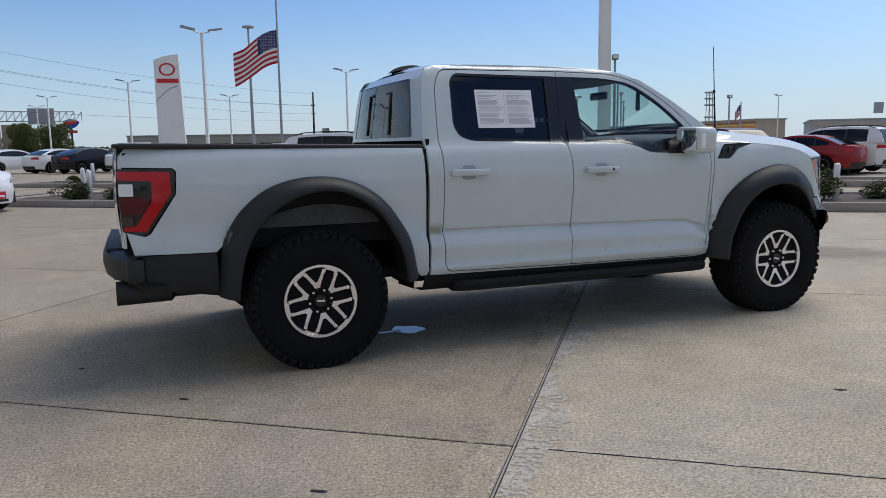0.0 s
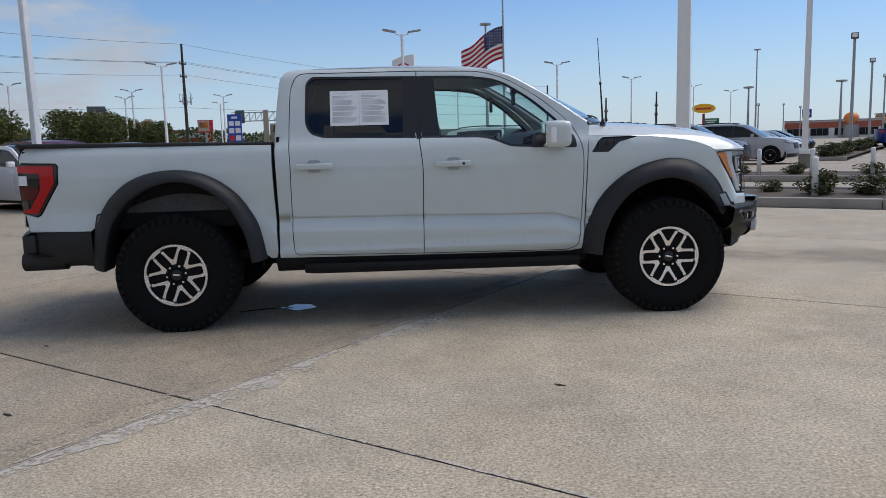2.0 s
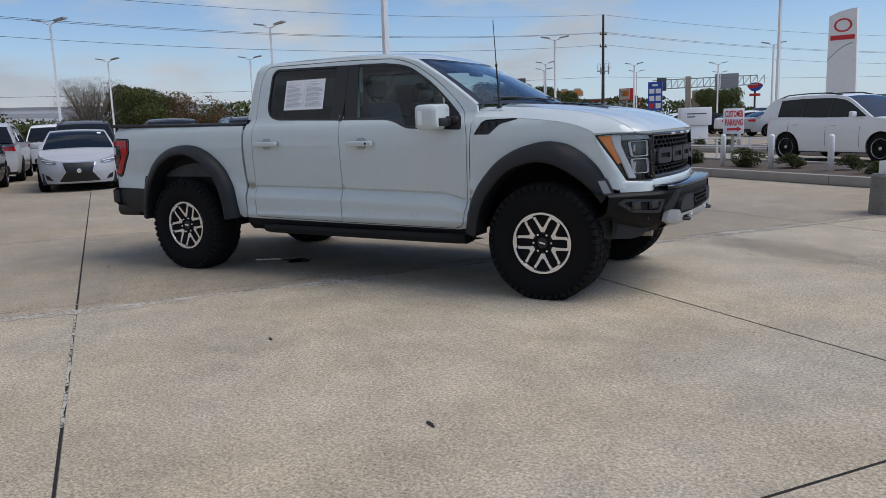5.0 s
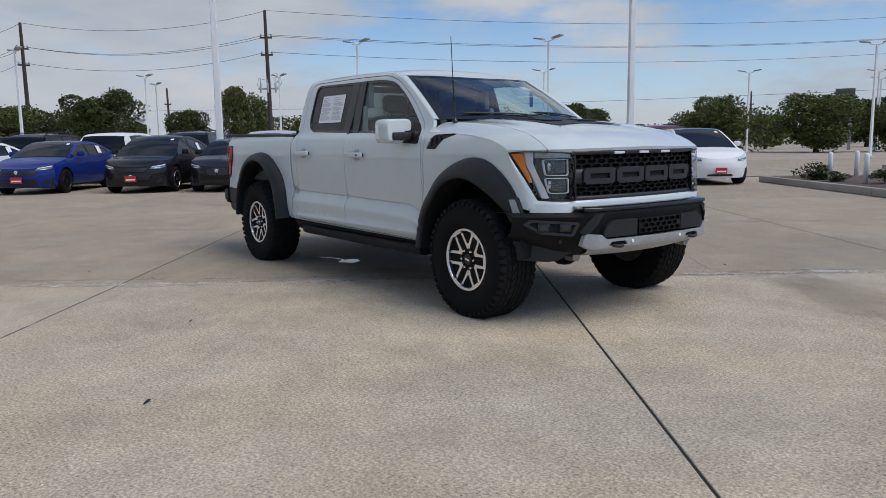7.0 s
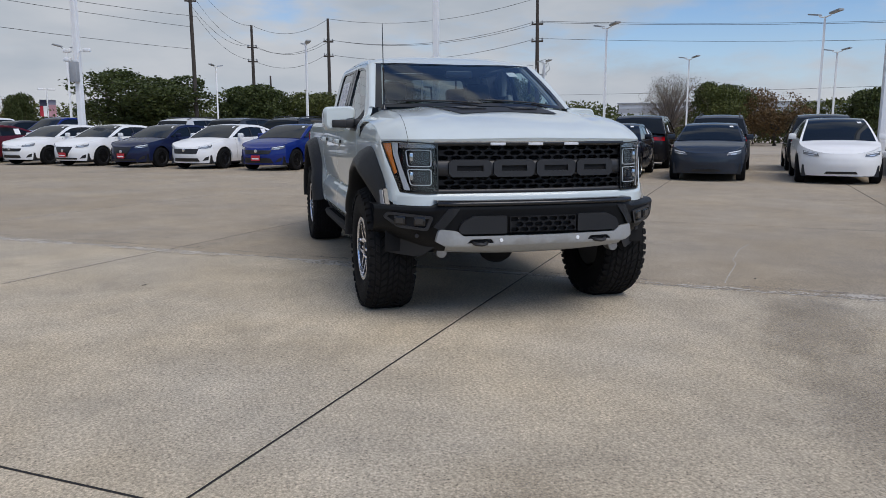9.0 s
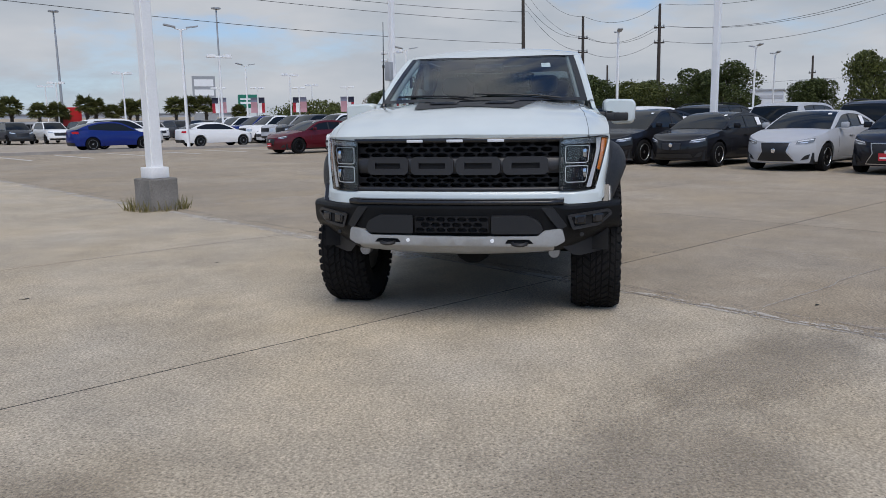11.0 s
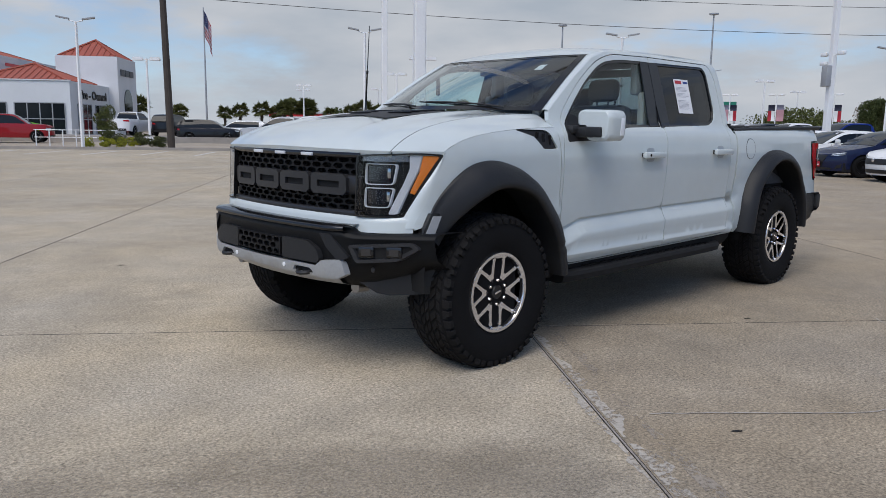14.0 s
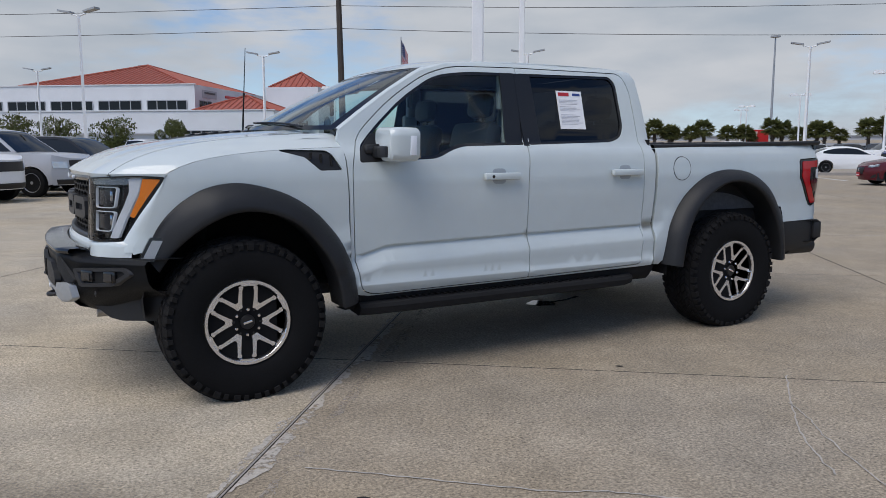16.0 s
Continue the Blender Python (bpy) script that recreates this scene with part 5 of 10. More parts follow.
def build_wheel():
    """A wheel whose outer face looks towards -y, hub at the origin."""
    w = new("wheel")
    bm = bmesh.new()
    prof = [(-0.120, 0.228), (-0.140, 0.236), (-0.155, 0.262), (-0.163, 0.30), (-0.165, 0.34), (-0.160, 0.380), (-0.150, 0.408), (-0.138, 0.430), (-0.12, 0.437), (0.12, 0.437), (0.138, 0.430), (0.150, 0.408), (0.165, 0.34), (0.155, 0.262), (0.14, 0.236), (0.12, 0.228), (0.115, 0.215), (-0.115, 0.215)]
    lathe(bm, prof + [prof[0]], (0, 0, 0), 72)
    tyre = part("tyre", bm, RUBBER, w, "black all-terrain tyre with chunky tread", angle=45)
    bm = bmesh.new()
    def block(y0, y1, a0, a1, r0, r1, skew=0.0):
        vs = []
        for r in (r0, r1):
            k = 0.0 if r == r0 else 0.06
            for y, aa in ((y0, a0), (y0, a1), (y1, a1), (y1, a0)):
                yy = y + (0.004 if y == y0 else -0.004) * (r == r1)
                mid = (a0 + a1) / 2
                ang = mid + (aa - mid) * (1 - k * 2) + skew * (y - (y0 + y1) / 2)
                rr = r - (0.022 * max(0, abs(yy) - 0.115) / 0.04 if r == r1 else 0)
                vs.append(bm.verts.new((rr * math.cos(ang), yy, rr * math.sin(ang))))
        for f in ((4, 5, 6, 7), (0, 1, 5, 4), (1, 2, 6, 5), (2, 3, 7, 6), (3, 0, 4, 7)):
            bm.faces.new([vs[k] for k in f])
    N = 46
    da = 2 * math.pi / N
    for i in range(N):
        a = i * da
        long_b = i % 2
        for sg in (-1, 1):
            o = a + (da / 2 if sg > 0 else 0)
            block(*sorted((sg * 0.128, sg * (0.160 if long_b else 0.152))), o + 0.06 * da, o + 0.88 * da, 0.420, TYRE_R, sg * 0.6)
            block(*sorted((sg * 0.091, sg * 0.123)), o + (0.26 if long_b else 0.40) * da, o + (1.10 if long_b else 1.18) * da, 0.420, TYRE_R, sg * 1.3)
            block(*sorted((sg * 0.040, sg * 0.086)), o + 0.02 * da + da * 0.3, o + 0.74 * da + da * 0.3, 0.424, TYRE_R, -sg * 1.6)
            # side biters
            vs = []
            for yy, r0, r1 in ((sg * 0.150, 0.392, 0.428), (sg * 0.166, 0.396, 0.420)):
                for r in (r0, r1):
                    for aa in (o + 0.18 * da, o + (0.80 if long_b else 0.6) * da):
                        vs.append(bm.verts.new((r * math.cos(aa), yy, r * math.sin(aa))))
            for f in ((4, 5, 7, 6), (0, 1, 5, 4), (2, 6, 7, 3), (0, 4, 6, 2), (1, 3, 7, 5)):
                bm.faces.new([vs[k] for k in f])
        block(-0.034, -0.002, a + 0.55 * da, a + 1.30 * da, 0.424, TYRE_R, 2.0)
        block(0.002, 0.034, a + 0.05 * da, a + 0.80 * da, 0.424, TYRE_R, 2.0)
    bmesh.ops.recalc_face_normals(bm, faces=bm.faces[:])
    part("tread", bm, TREAD, tyre, smooth=False)
    # rim: bright lip, black barrel
    bm = bmesh.new()
    lathe(bm, [(-0.134, 0.2105), (-0.146, 0.212), (-0.148, 0.214), (-0.148, 0.229), (-0.138, 0.234), (-0.12, 0.229)], (0, 0, 0), 72)
    bmesh.ops.delete(bm, geom=[f for f in bm.faces if len(f.verts) > 4], context="FACES")
    rim = part("rim", bm, MACHINED, w, "machined six-spoke alloy rim with black pockets", angle=45)
    bm = bmesh.new()
    lathe(bm, [(-0.138, 0.2115), (-0.11, 0.203), (-0.08, 0.198), (-0.02, 0.186), (0.10, 0.200), (0.11, 0.200), (0.11, 0.0)], (0, 0, 0), 48)
    bmesh.ops.delete(bm, geom=[f for f in bm.faces if len(f.verts) > 4 and abs(f.calc_center_median().y + 0.138) < 0.01], context="FACES")
    part("barrel", bm, WHEEL_BLACK, rim)
    bm = bmesh.new()
    lathe(bm, [(0.03, 0.0), (0.03, 0.165), (0.05, 0.165), (0.05, 0.0)], (0, 0, 0), 36)
    part("brake_disc", bm, DARK_STEEL, rim)
    # each spoke: a short stem that forks into two arms with hooked feet
    stem = [[(-0.018, 0.052), (0.018, 0.052), (0.015, 0.078), (-0.015, 0.078)], [(-0.015, 0.078), (0.015, 0.078), (0.023, 0.099), (0.008, 0.119), (-0.008, 0.119), (-0.023, 0.099)]]
    fork = [[(0.023, 0.099), (0.059, 0.166), (0.045, 0.178), (0.008, 0.119)], [(0.059, 0.166), (0.069, 0.173), (0.072, 0.184), (0.060, 0.192), (0.050, 0.191), (0.045, 0.178)]]
    plan = stem + fork + [[(-x, z) for x, z in p[::-1]] for p in fork]
    def spoke(grow, y0, y1, mat, name):
        for k in range(6):
            a = 2 * math.pi / 3 + k * math.pi / 3
            ca, sa = math.cos(a - math.pi / 2), math.sin(a - math.pi / 2)
            bm = bmesh.new()
            known = {}
            def corner(p, q):
                if (p, q) not in known:
                    known[p, q] = bm.verts.new((p * ca - q * sa, y0 + 0.016 * (1 - min(1, q / 0.17)), p * sa + q * ca))
                return known[p, q]
            caps = [bm.faces.new([corner(*p) for p in poly]) for poly in plan]
            rim_edges = [e for e in bm.edges if len(e.link_faces) == 1]
            out = bmesh.ops.extrude_edge_only(bm, edges=rim_edges)
            for v in (g for g in out["geom"] if isinstance(g, bmesh.types.BMVert)):
                r = math.hypot(v.co.x, v.co.z)
                v.co = (v.co.x * (1 + grow / r), y1, v.co.z * (1 + grow / r))
            bmesh.ops.recalc_face_normals(bm, faces=bm.faces[:])
            if caps[0].normal.y > 0:
                bmesh.ops.reverse_faces(bm, faces=bm.faces[:])
            part(name, bm, mat, rim, smooth=False)
            if name == "spoke":
                slot = [(-0.005, 0.066), (0.005, 0.066), (0.004, 0.082), (-0.004, 0.082)]
                bm = bmesh.new()
                prism(bm, slot, lambda p, q, ca=ca, sa=sa: (p * ca - q * sa, y0 + 0.0075, p * sa + q * ca), (0, 0.004, 0))
                part("spoke_slot", bm, WHEEL_BLACK, rim, smooth=False)
    spoke(0.004, -0.113, -0.03, WHEEL_BLACK, "spoke_web")
    spoke(0.0, -0.1285, -0.1115, MACHINED, "spoke")
    for k in range(6):
        a0 = math.pi / 2 + k * math.pi / 3
        bm = bmesh.new()
        arc = [(r * math.cos(a0 + d), r * math.sin(a0 + d)) for r, ds in ((0.213, (-0.24, -0.12, 0, 0.12, 0.24)), (0.2005, (0.17, 0.0, -0.17))) for d in ds]
        prism(bm, arc, lambda p, q: (p, -0.146, q), (0, 0.02, 0))
        part("rim_wedge", bm, MACHINED, rim, smooth=False)
    bm = bmesh.new()
    lathe(bm, [(-0.02, 0.085), (-0.085, 0.082), (-0.105, 0.070), (-0.108, 0.041), (-0.128, 0.039), (-0.132, 0.036), (-0.132, 0.0)], (0, 0, 0), 36)
    hub = part("hub_cap", bm, WHEEL_BLACK, rim, angle=45)
    part("hub_bar", boxed((-0.024, -0.1345, -0.006), (0.024, -0.131, 0.006), 0.001, Matrix.Rotation(-0.3, 4, "Y")), CHROME, hub)
    for k in range(6):
        a = k * math.pi / 3 + math.pi / 2
        bm = bmesh.new()
        lathe(bm, [(-0.10, 0.012), (-0.128, 0.012), (-0.134, 0.008), (-0.135, 0.0)], (0.069 * math.cos(a), 0, 0.069 * math.sin(a)), 6)
        part("lug_nut", bm, CHROME, hub)
    return w


# wheels are parts of the truck: their own pieces hang one level below
proto = build_wheel()
kids = list(proto.children_recursive)
for x, s, turn in ((0.0, -1, 0.35), (3.69, -1, 0.52), (0.0, 1, 0.8), (3.69, 1, 0.05)):
    m = Matrix.Translation((x, s * TYRE_Y, HUB_Z)) @ (Matrix.Rotation(math.pi, 4, "Z") if s > 0 else Matrix.Identity(4)) @ Matrix.Rotation(turn, 4, "Y")
    tyre_src = next(o for o in kids if o.name.startswith("tyre"))
    whl = new("wheel", tyre_src.data)
    whl.parent, whl.matrix_local = truck, m
    tagged(whl, "black all-terrain tyre on a machined six-spoke alloy rim")
    for o in kids:
        if o is tyre_src:
            continue
        c = new(o.name.split(".")[0], o.data)
        c.parent = whl
for o in kids + [proto]:
    bpy.data.objects.remove(o)

# ---- underbody, wheel wells ----
for s in (-1, 1):
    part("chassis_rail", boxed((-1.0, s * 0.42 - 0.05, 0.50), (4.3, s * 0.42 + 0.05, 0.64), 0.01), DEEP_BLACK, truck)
    for cx in (0.03, 3.64):
        def well(a, b, cx=cx, s=s):
            t = math.pi * (-0.05 + 1.10 * a)
            return (cx + 0.565 * math.cos(t), s * (0.50 + 0.46 * b), 0.56 + 0.54 * math.sin(t))
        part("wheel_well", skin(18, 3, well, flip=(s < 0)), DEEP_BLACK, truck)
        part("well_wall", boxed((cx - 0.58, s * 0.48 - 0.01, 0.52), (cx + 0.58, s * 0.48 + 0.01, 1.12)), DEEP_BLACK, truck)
    # light inner liner over the rear wheels
    bm = skin(12, 2, lambda a, b, s=s: (-0.36 + 0.84 * a, s * (0.90 - 0.02 * b), 0.885 + 0.13 * b * math.sin(math.pi * (0.08 + 0.84 * a))), flip=(s > 0))
    part("wheel_liner", bm, LINER, truck)
    for cx in (0.0, 3.69):
        part("damper", tube(bmesh.new(), [(cx + 0.16, s * 0.60, 0.45), (cx + 0.14, s * 0.56, 1.0)], 0.04, 10), RED_DAMPER if cx == 0 else DEEP_BLACK, truck)
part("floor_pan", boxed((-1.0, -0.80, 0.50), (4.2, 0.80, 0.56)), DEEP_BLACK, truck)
part("firewall", boxed((3.06, -0.84, 0.50), (3.10, 0.84, 1.40)), DEEP_BLACK, truck)
for cx in (0.0, 3.69):
    bm = bmesh.new()
    tube(bm, [(cx, -0.80, HUB_Z), (cx, 0.80, HUB_Z)], 0.05, 10)
    bmesh.ops.create_uvsphere(bm, u_segments=14, v_segments=8, radius=0.15, matrix=Matrix.Translation((cx, 0.0, HUB_Z)))
    part("axle", bm, DEEP_BLACK, truck)
for s in (-1, 1):
    bm = skin(2, 4, lambda a, b, s=s: (0.60 + 0.03 * a, s * (0.76 + 0.22 * a), 0.60 - 0.16 * b), flip=True)
    thicken(bm, 0.006)
    part("mud_flap", bm, RUBBER, truck)
bm = bmesh.new()
lathe(bm, [(0.9, 0.0), (0.9, 0.09), (1.6, 0.09), (1.6, 0.0)], (0, -0.50, 0.44), 14, "x")
part("silencer", bm, STEEL, truck)
part("fuel_tank", boxed((0.95, 0.15, 0.40), (2.3, 0.62, 0.52), 0.03), DEEP_BLACK, truck)
bm = bmesh.new()
box(bm, (0.62, -0.74, 0.44), (0.98, -0.52, 0.475), 0.01)
part("link_arm", bm, DEEP_BLACK, truck)

# ---- cabin ----
inner = part("cabin_floor", boxed((0.80, -0.86, 0.56), (3.06, 0.86, 0.60)), DEEP_BLACK, truck)
part("headliner", skin(8, 8, lambda a, b: (lambda p: (p[0], p[1] * 0.97, p[2] - 0.045))(roof(a, 0.03 + 0.94 * b)), flip=False), CLOTH_GREY, truck)
part("dashboard", skin(16, 6, lambda a, b: (lambda q, k: ([3.30, 3.05, 2.72, 2.62, 2.60, 2.66, 2.80][k], q * 0.82, [1.42, 1.425, 1.40, 1.36, 1.22, 1.05, 0.95][k] - 0.015 * q * q))(2 * a - 1, round(b * 6)), flip=True), LEATHER, truck, angle=50)
def seat(x, y, wide, name):
    s0 = part(name, boxed((x, y - wide / 2, 0.85), (x + 0.50, y + wide / 2, 1.0), 0.05), LEATHER, truck)
    bm = bmesh.new()
    box(bm, (-0.07, -wide / 2, 0.0), (0.07, wide / 2, 0.62), 0.055, Matrix.Translation((x + 0.02, y, 0.92)) @ Matrix.Rotation(-0.22, 4, "Y"))
    part("seat_back", bm, LEATHER, s0)
    heads = (0,) if wide < 0.7 else (-0.5, 0.5)
    for h in heads:
        bm = bmesh.new()
        box(bm, (-0.05, -0.13, 0.0), (0.05, 0.13, 0.17), 0.05, Matrix.Translation((x - 0.125, y + h, 1.555)) @ Matrix.Rotation(-0.12, 4, "Y"))
        tube(bm, [(x - 0.12, y + h - 0.05, 1.48), (x - 0.125, y + h - 0.05, 1.58)], 0.008, 6)
        tube(bm, [(x - 0.12, y + h + 0.05, 1.48), (x - 0.125, y + h + 0.05, 1.58)], 0.008, 6)
        part("headrest", bm, LEATHER, s0)
seat(2.02, -0.42, 0.52, "front_seat")
seat(2.02, 0.42, 0.52, "front_seat")
seat(1.05, 0.0, 1.40, "rear_bench")
bm = bmesh.new()
mw = Matrix.Translation((2.52, 0.42, 1.22)) @ Matrix.Rotation(radians(-68), 4, "Y")
ring = [mw @ Vector((0.185 * math.cos(t), 0.185 * math.sin(t), 0)) for t in (2 * math.pi * k / 28 for k in range(29))]
tube(bm, ring, 0.015, 8, cap=False)
for t in (0.3, math.pi - 0.3, -math.pi / 2):
    tube(bm, [mw @ Vector((0, 0, -0.02)), mw @ Vector((0.18 * math.cos(t), 0.18 * math.sin(t), 0))], 0.014, 6)
box(bm, (-0.05, -0.06, -0.04), (0.05, 0.06, 0.01), 0.02, mw)
part("steering_wheel", bm, LEATHER, truck)
part("centre_console", boxed((1.75, -0.15, 0.60), (2.70, 0.15, 1.02), 0.04), LEATHER, truck)
part("mirror_inside", boxed((2.66, -0.12, 1.72), (2.69, 0.12, 1.785), 0.012), GLOSS_BLACK, truck)
for s in (-1, 1):
    part("door_lining", boxed((0.92, s * 0.86 - 0.02, 0.58), (3.02, s * 0.86 + 0.02, 1.27), 0.01), LEATHER, truck)
    bm = bmesh.new()
    box(bm, (1.80, s * 0.765 - 0.03, 1.25), (1.92, s * 0.765 + 0.03, 1.62), 0.02)
    box(bm, (1.80, s * 0.695 - 0.03, 1.60), (1.92, s * 0.695 + 0.03, 1.85), 0.02)
    part("pillar_lining", bm, CLOTH_GREY, truck)
    bm = bmesh.new()
    tube(bm, [Vector(screen(0.5 + 0.475 * s, k / 8)) - Vector((0.04, s * 0.01, 0.015)) for k in range(9)], 0.026, 8)
    part("pillar_lining", bm, CLOTH_GREY, truck)
    part("grab_handle", boxed((2.55, s * 0.70 - 0.012, 1.60), (2.58, s * 0.70 + 0.012, 1.74), 0.008), PLASTIC, truck)

# ---- papers taped inside the rear windows ----
def window_paper(s, x0, x1, z0, z1, name, label):
    th = thing(name, label=label, category="window paper")
    right = Vector((1, 0, 0)) if s < 0 else Vector((-1, 0, 0))
    yb = lambda z: s * (half_width(1.3, z) - 0.008)
    mid = Vector(((x0 + x1) / 2, (yb(z0) + yb(z1)) / 2, (z0 + z1) / 2))
    up = Vector((0, yb(z1) - yb(z0), z1 - z0))
    sheet = card(th, "sheet", PAPER, mid, right, up, abs(x1 - x0), up.length)
    return th, mid, right, up.normalized(), (x1 - x0, up.length)
def print_lines(th, mid, right, up, w, h, rows, x_from, x_to, mat=None):
    bm = bmesh.new()
    n = right.cross(up)
    for zrow, frac in rows:
        a = x_from + (x_to - x_from) * 0.08
        b = x_from + (x_to - x_from) * frac
        m = Matrix(((right.x, up.x, n.x, mid.x), (right.y, up.y, n.y, mid.y), (right.z, up.z, n.z, mid.z), (0, 0, 0, 1)))
        box(bm, (a * w, zrow * h - 0.0016, 0.0022), (b * w, zrow * h + 0.0016, 0.0028), 0, m)
    part("print_block", bm, mat or INK, th, smooth=False)
th, mid, right, up, (w, h) = window_paper(-1, 1.165, 1.600, 1.478, 1.738, "window_paper", "two white printed information sheets behind the rear window")
rng = random.Random(4)
for half in (0, 1):
    rows = [(0.42, 0.55), (0.35, 0.75), (0.32, 0.6), (0.27, 0.5)] + [(0.22 - 0.028 * k, 0.7 + 0.25 * rng.random()) for k in range(23) if k not in (5, 11, 16)]
    print_lines(th, mid, right, up, w, h, rows, -0.5 + 0.5 * half, 0.0 + 0.5 * half)
part("fold", boxed((-0.0008, -h / 2, 0.002), (0.0008, h / 2, 0.0026), 0, Matrix(((right.x, up.x, right.cross(up).x, mid.x), (right.y, up.y, right.cross(up).y, mid.y), (right.z, up.z, right.cross(up).z, mid.z), (0, 0, 0, 1)))), INK, th, smooth=False)
th, mid, right, up, (w, h) = window_paper(1, 1.300, 1.512, 1.478, 1.735, "window_paper", "white printed price sheet behind the rear window")
w = abs(w)
print_lines(th, mid, right, up, w, h, [(0.26 - 0.035 * k, 0.65 + 0.27 * rng.random()) for k in range(19) if k not in (4, 9, 10)], -0.5, 0.5)
n = right.cross(up)
card(th, "red_heading", RED_PLATE, mid + up * h * 0.41 - right * w * 0.22 + n * 0.002, right, up, w * 0.42, h * 0.09)
card(th, "blue_heading", principled("blue_print", (0.03, 0.06, 0.22), 0.7), mid + up * h * 0.41 + right * w * 0.28 + n * 0.002, right, up, w * 0.3, h * 0.06)
# fuel flap on the left bed side
FLAP = [(0.50 + 0.082 * math.cos(t), 1.205 + 0.082 * math.sin(t)) for t in (2 * math.pi * k / 28 for k in range(28))]
panel("fuel_flap", FLAP, on_side(1, 0.0015), GREY_PAINT, truck, 0.04, depth=0.01, inward=(0, -1, 0), flip=True)
panel("flap_gap", shift_poly(FLAP, -0.005), on_side(1, 0.0008), PLASTIC, truck, 0.04, holes=(FLAP,), depth=0.004, inward=(0, -1, 0), flip=True)

# ---- parked cars: nose at the origin looking along +x, tail at -length ----
CAR_GLASS = principled("car_glass", (0.008, 0.011, 0.014), 0.02, spec=0.28)
CAR_BLACK = varied("car_black_trim", (0.010, 0.010, 0.011), 0.5, scale=6, fine=60, amount=0.2)
RIM_DARK = principled("dark_alloy", (0.05, 0.05, 0.055), 0.35, metal=0.7)
RIM_SILVER = principled("silver_alloy", (0.55, 0.55, 0.56), 0.3, metal=0.9)
CAR_LAMP = principled("car_headlamp", (0.13, 0.135, 0.145), 0.10, coat=1.0)
CAR_LENS = principled("car_lamp_reflector", (0.62, 0.64, 0.67), 0.15, metal=0.5, coat=1.0)
PAINTS = {}


def coat(name, color):
    if name not in PAINTS:
        PAINTS[name] = paint(name, color)
        PAINTS[name].node_tree.nodes["Principled BSDF"].inputs["Coat Weight"].default_value = 0.6
    return PAINTS[name]


SEDAN = dict(L=4.75, W=1.84, front=0.92, base=2.78, R=0.335, low=0.20, foot=1.28, deck=3.95,
             top=[(0.0, 0.60), (0.06, 0.70), (0.30, 0.80), (0.8, 0.90), (1.28, 0.975), (2.4, 0.985), (3.6, 1.02), (4.1, 1.06), (4.6, 1.05), (4.70, 0.98), (4.75, 0.85)],
             roof=[(1.28, 0.985), (1.75, 1.23), (2.15, 1.385), (2.6, 1.43), (3.1, 1.42), (3.6, 1.32), (3.95, 1.20), (4.25, 1.075)], pillar=[1.98, 2.55, 3.05, 3.85])
SUV = dict(L=4.85, W=1.92, front=0.95, base=2.82, R=0.365, low=0.25, foot=1.25, deck=4.78,
           top=[(0.0, 0.72), (0.06, 0.86), (0.25, 0.99), (0.7, 1.06), (1.25, 1.11), (2.4, 1.10), (3.8, 1.13), (4.6, 1.14), (4.78, 1.10), (4.85, 0.95)],
           roof=[(1.25, 1.12), (1.75, 1.45), (2.1, 1.64), (2.5, 1.705), (3.3, 1.72), (4.1, 1.69), (4.5, 1.60), (4.66, 1.35), (4.76, 1.13)], pillar=[1.95, 2.5, 3.1, 4.15])
PICKUP = dict(L=5.75, W=2.0, front=0.98, base=3.6, R=0.40, low=0.33, foot=1.45, deck=3.75,
              top=[(0.0, 0.90), (0.05, 1.05), (0.2, 1.14), (0.8, 1.20), (1.45, 1.22), (2.6, 1.22), (3.75, 1.24), (3.76, 1.30), (5.7, 1.33), (5.75, 1.2)],
              roof=[(1.45, 1.23), (1.95, 1.58), (2.3, 1.80), (2.7, 1.87), (3.3, 1.87), (3.6, 1.80), (3.72, 1.5), (3.76, 1.25)], pillar=[2.15, 2.75, 2.85, 3.55])
CROSS = dict(SEDAN, L=4.72, W=1.88, top=[(0.0, 0.62), (0.06, 0.72), (0.30, 0.84), (0.8, 0.93), (1.15, 0.99), (2.4, 1.02), (3.6, 1.08), (4.3, 1.14), (4.62, 1.10), (4.72, 0.85)],
             roof=[(1.10, 0.98), (1.75, 1.34), (2.15, 1.50), (2.55, 1.545), (3.0, 1.535), (3.7, 1.42), (4.15, 1.27), (4.5, 1.12)], foot=1.10, deck=4.35, R=0.355)
VAN = dict(L=5.7, W=2.0, front=0.95, base=3.5, R=0.36, low=0.28, foot=1.0, deck=5.66,
           top=[(0.0, 0.85), (0.06, 1.0), (0.5, 1.12), (1.0, 1.22), (2.4, 1.22), (5.6, 1.22), (5.7, 1.0)],
           roof=[(1.0, 1.23), (1.7, 1.85), (2.1, 2.0), (3.5, 2.05), (5.3, 2.02), (5.55, 1.9), (5.66, 1.24)], pillar=[1.9, 2.5, 3.3, 5.3])


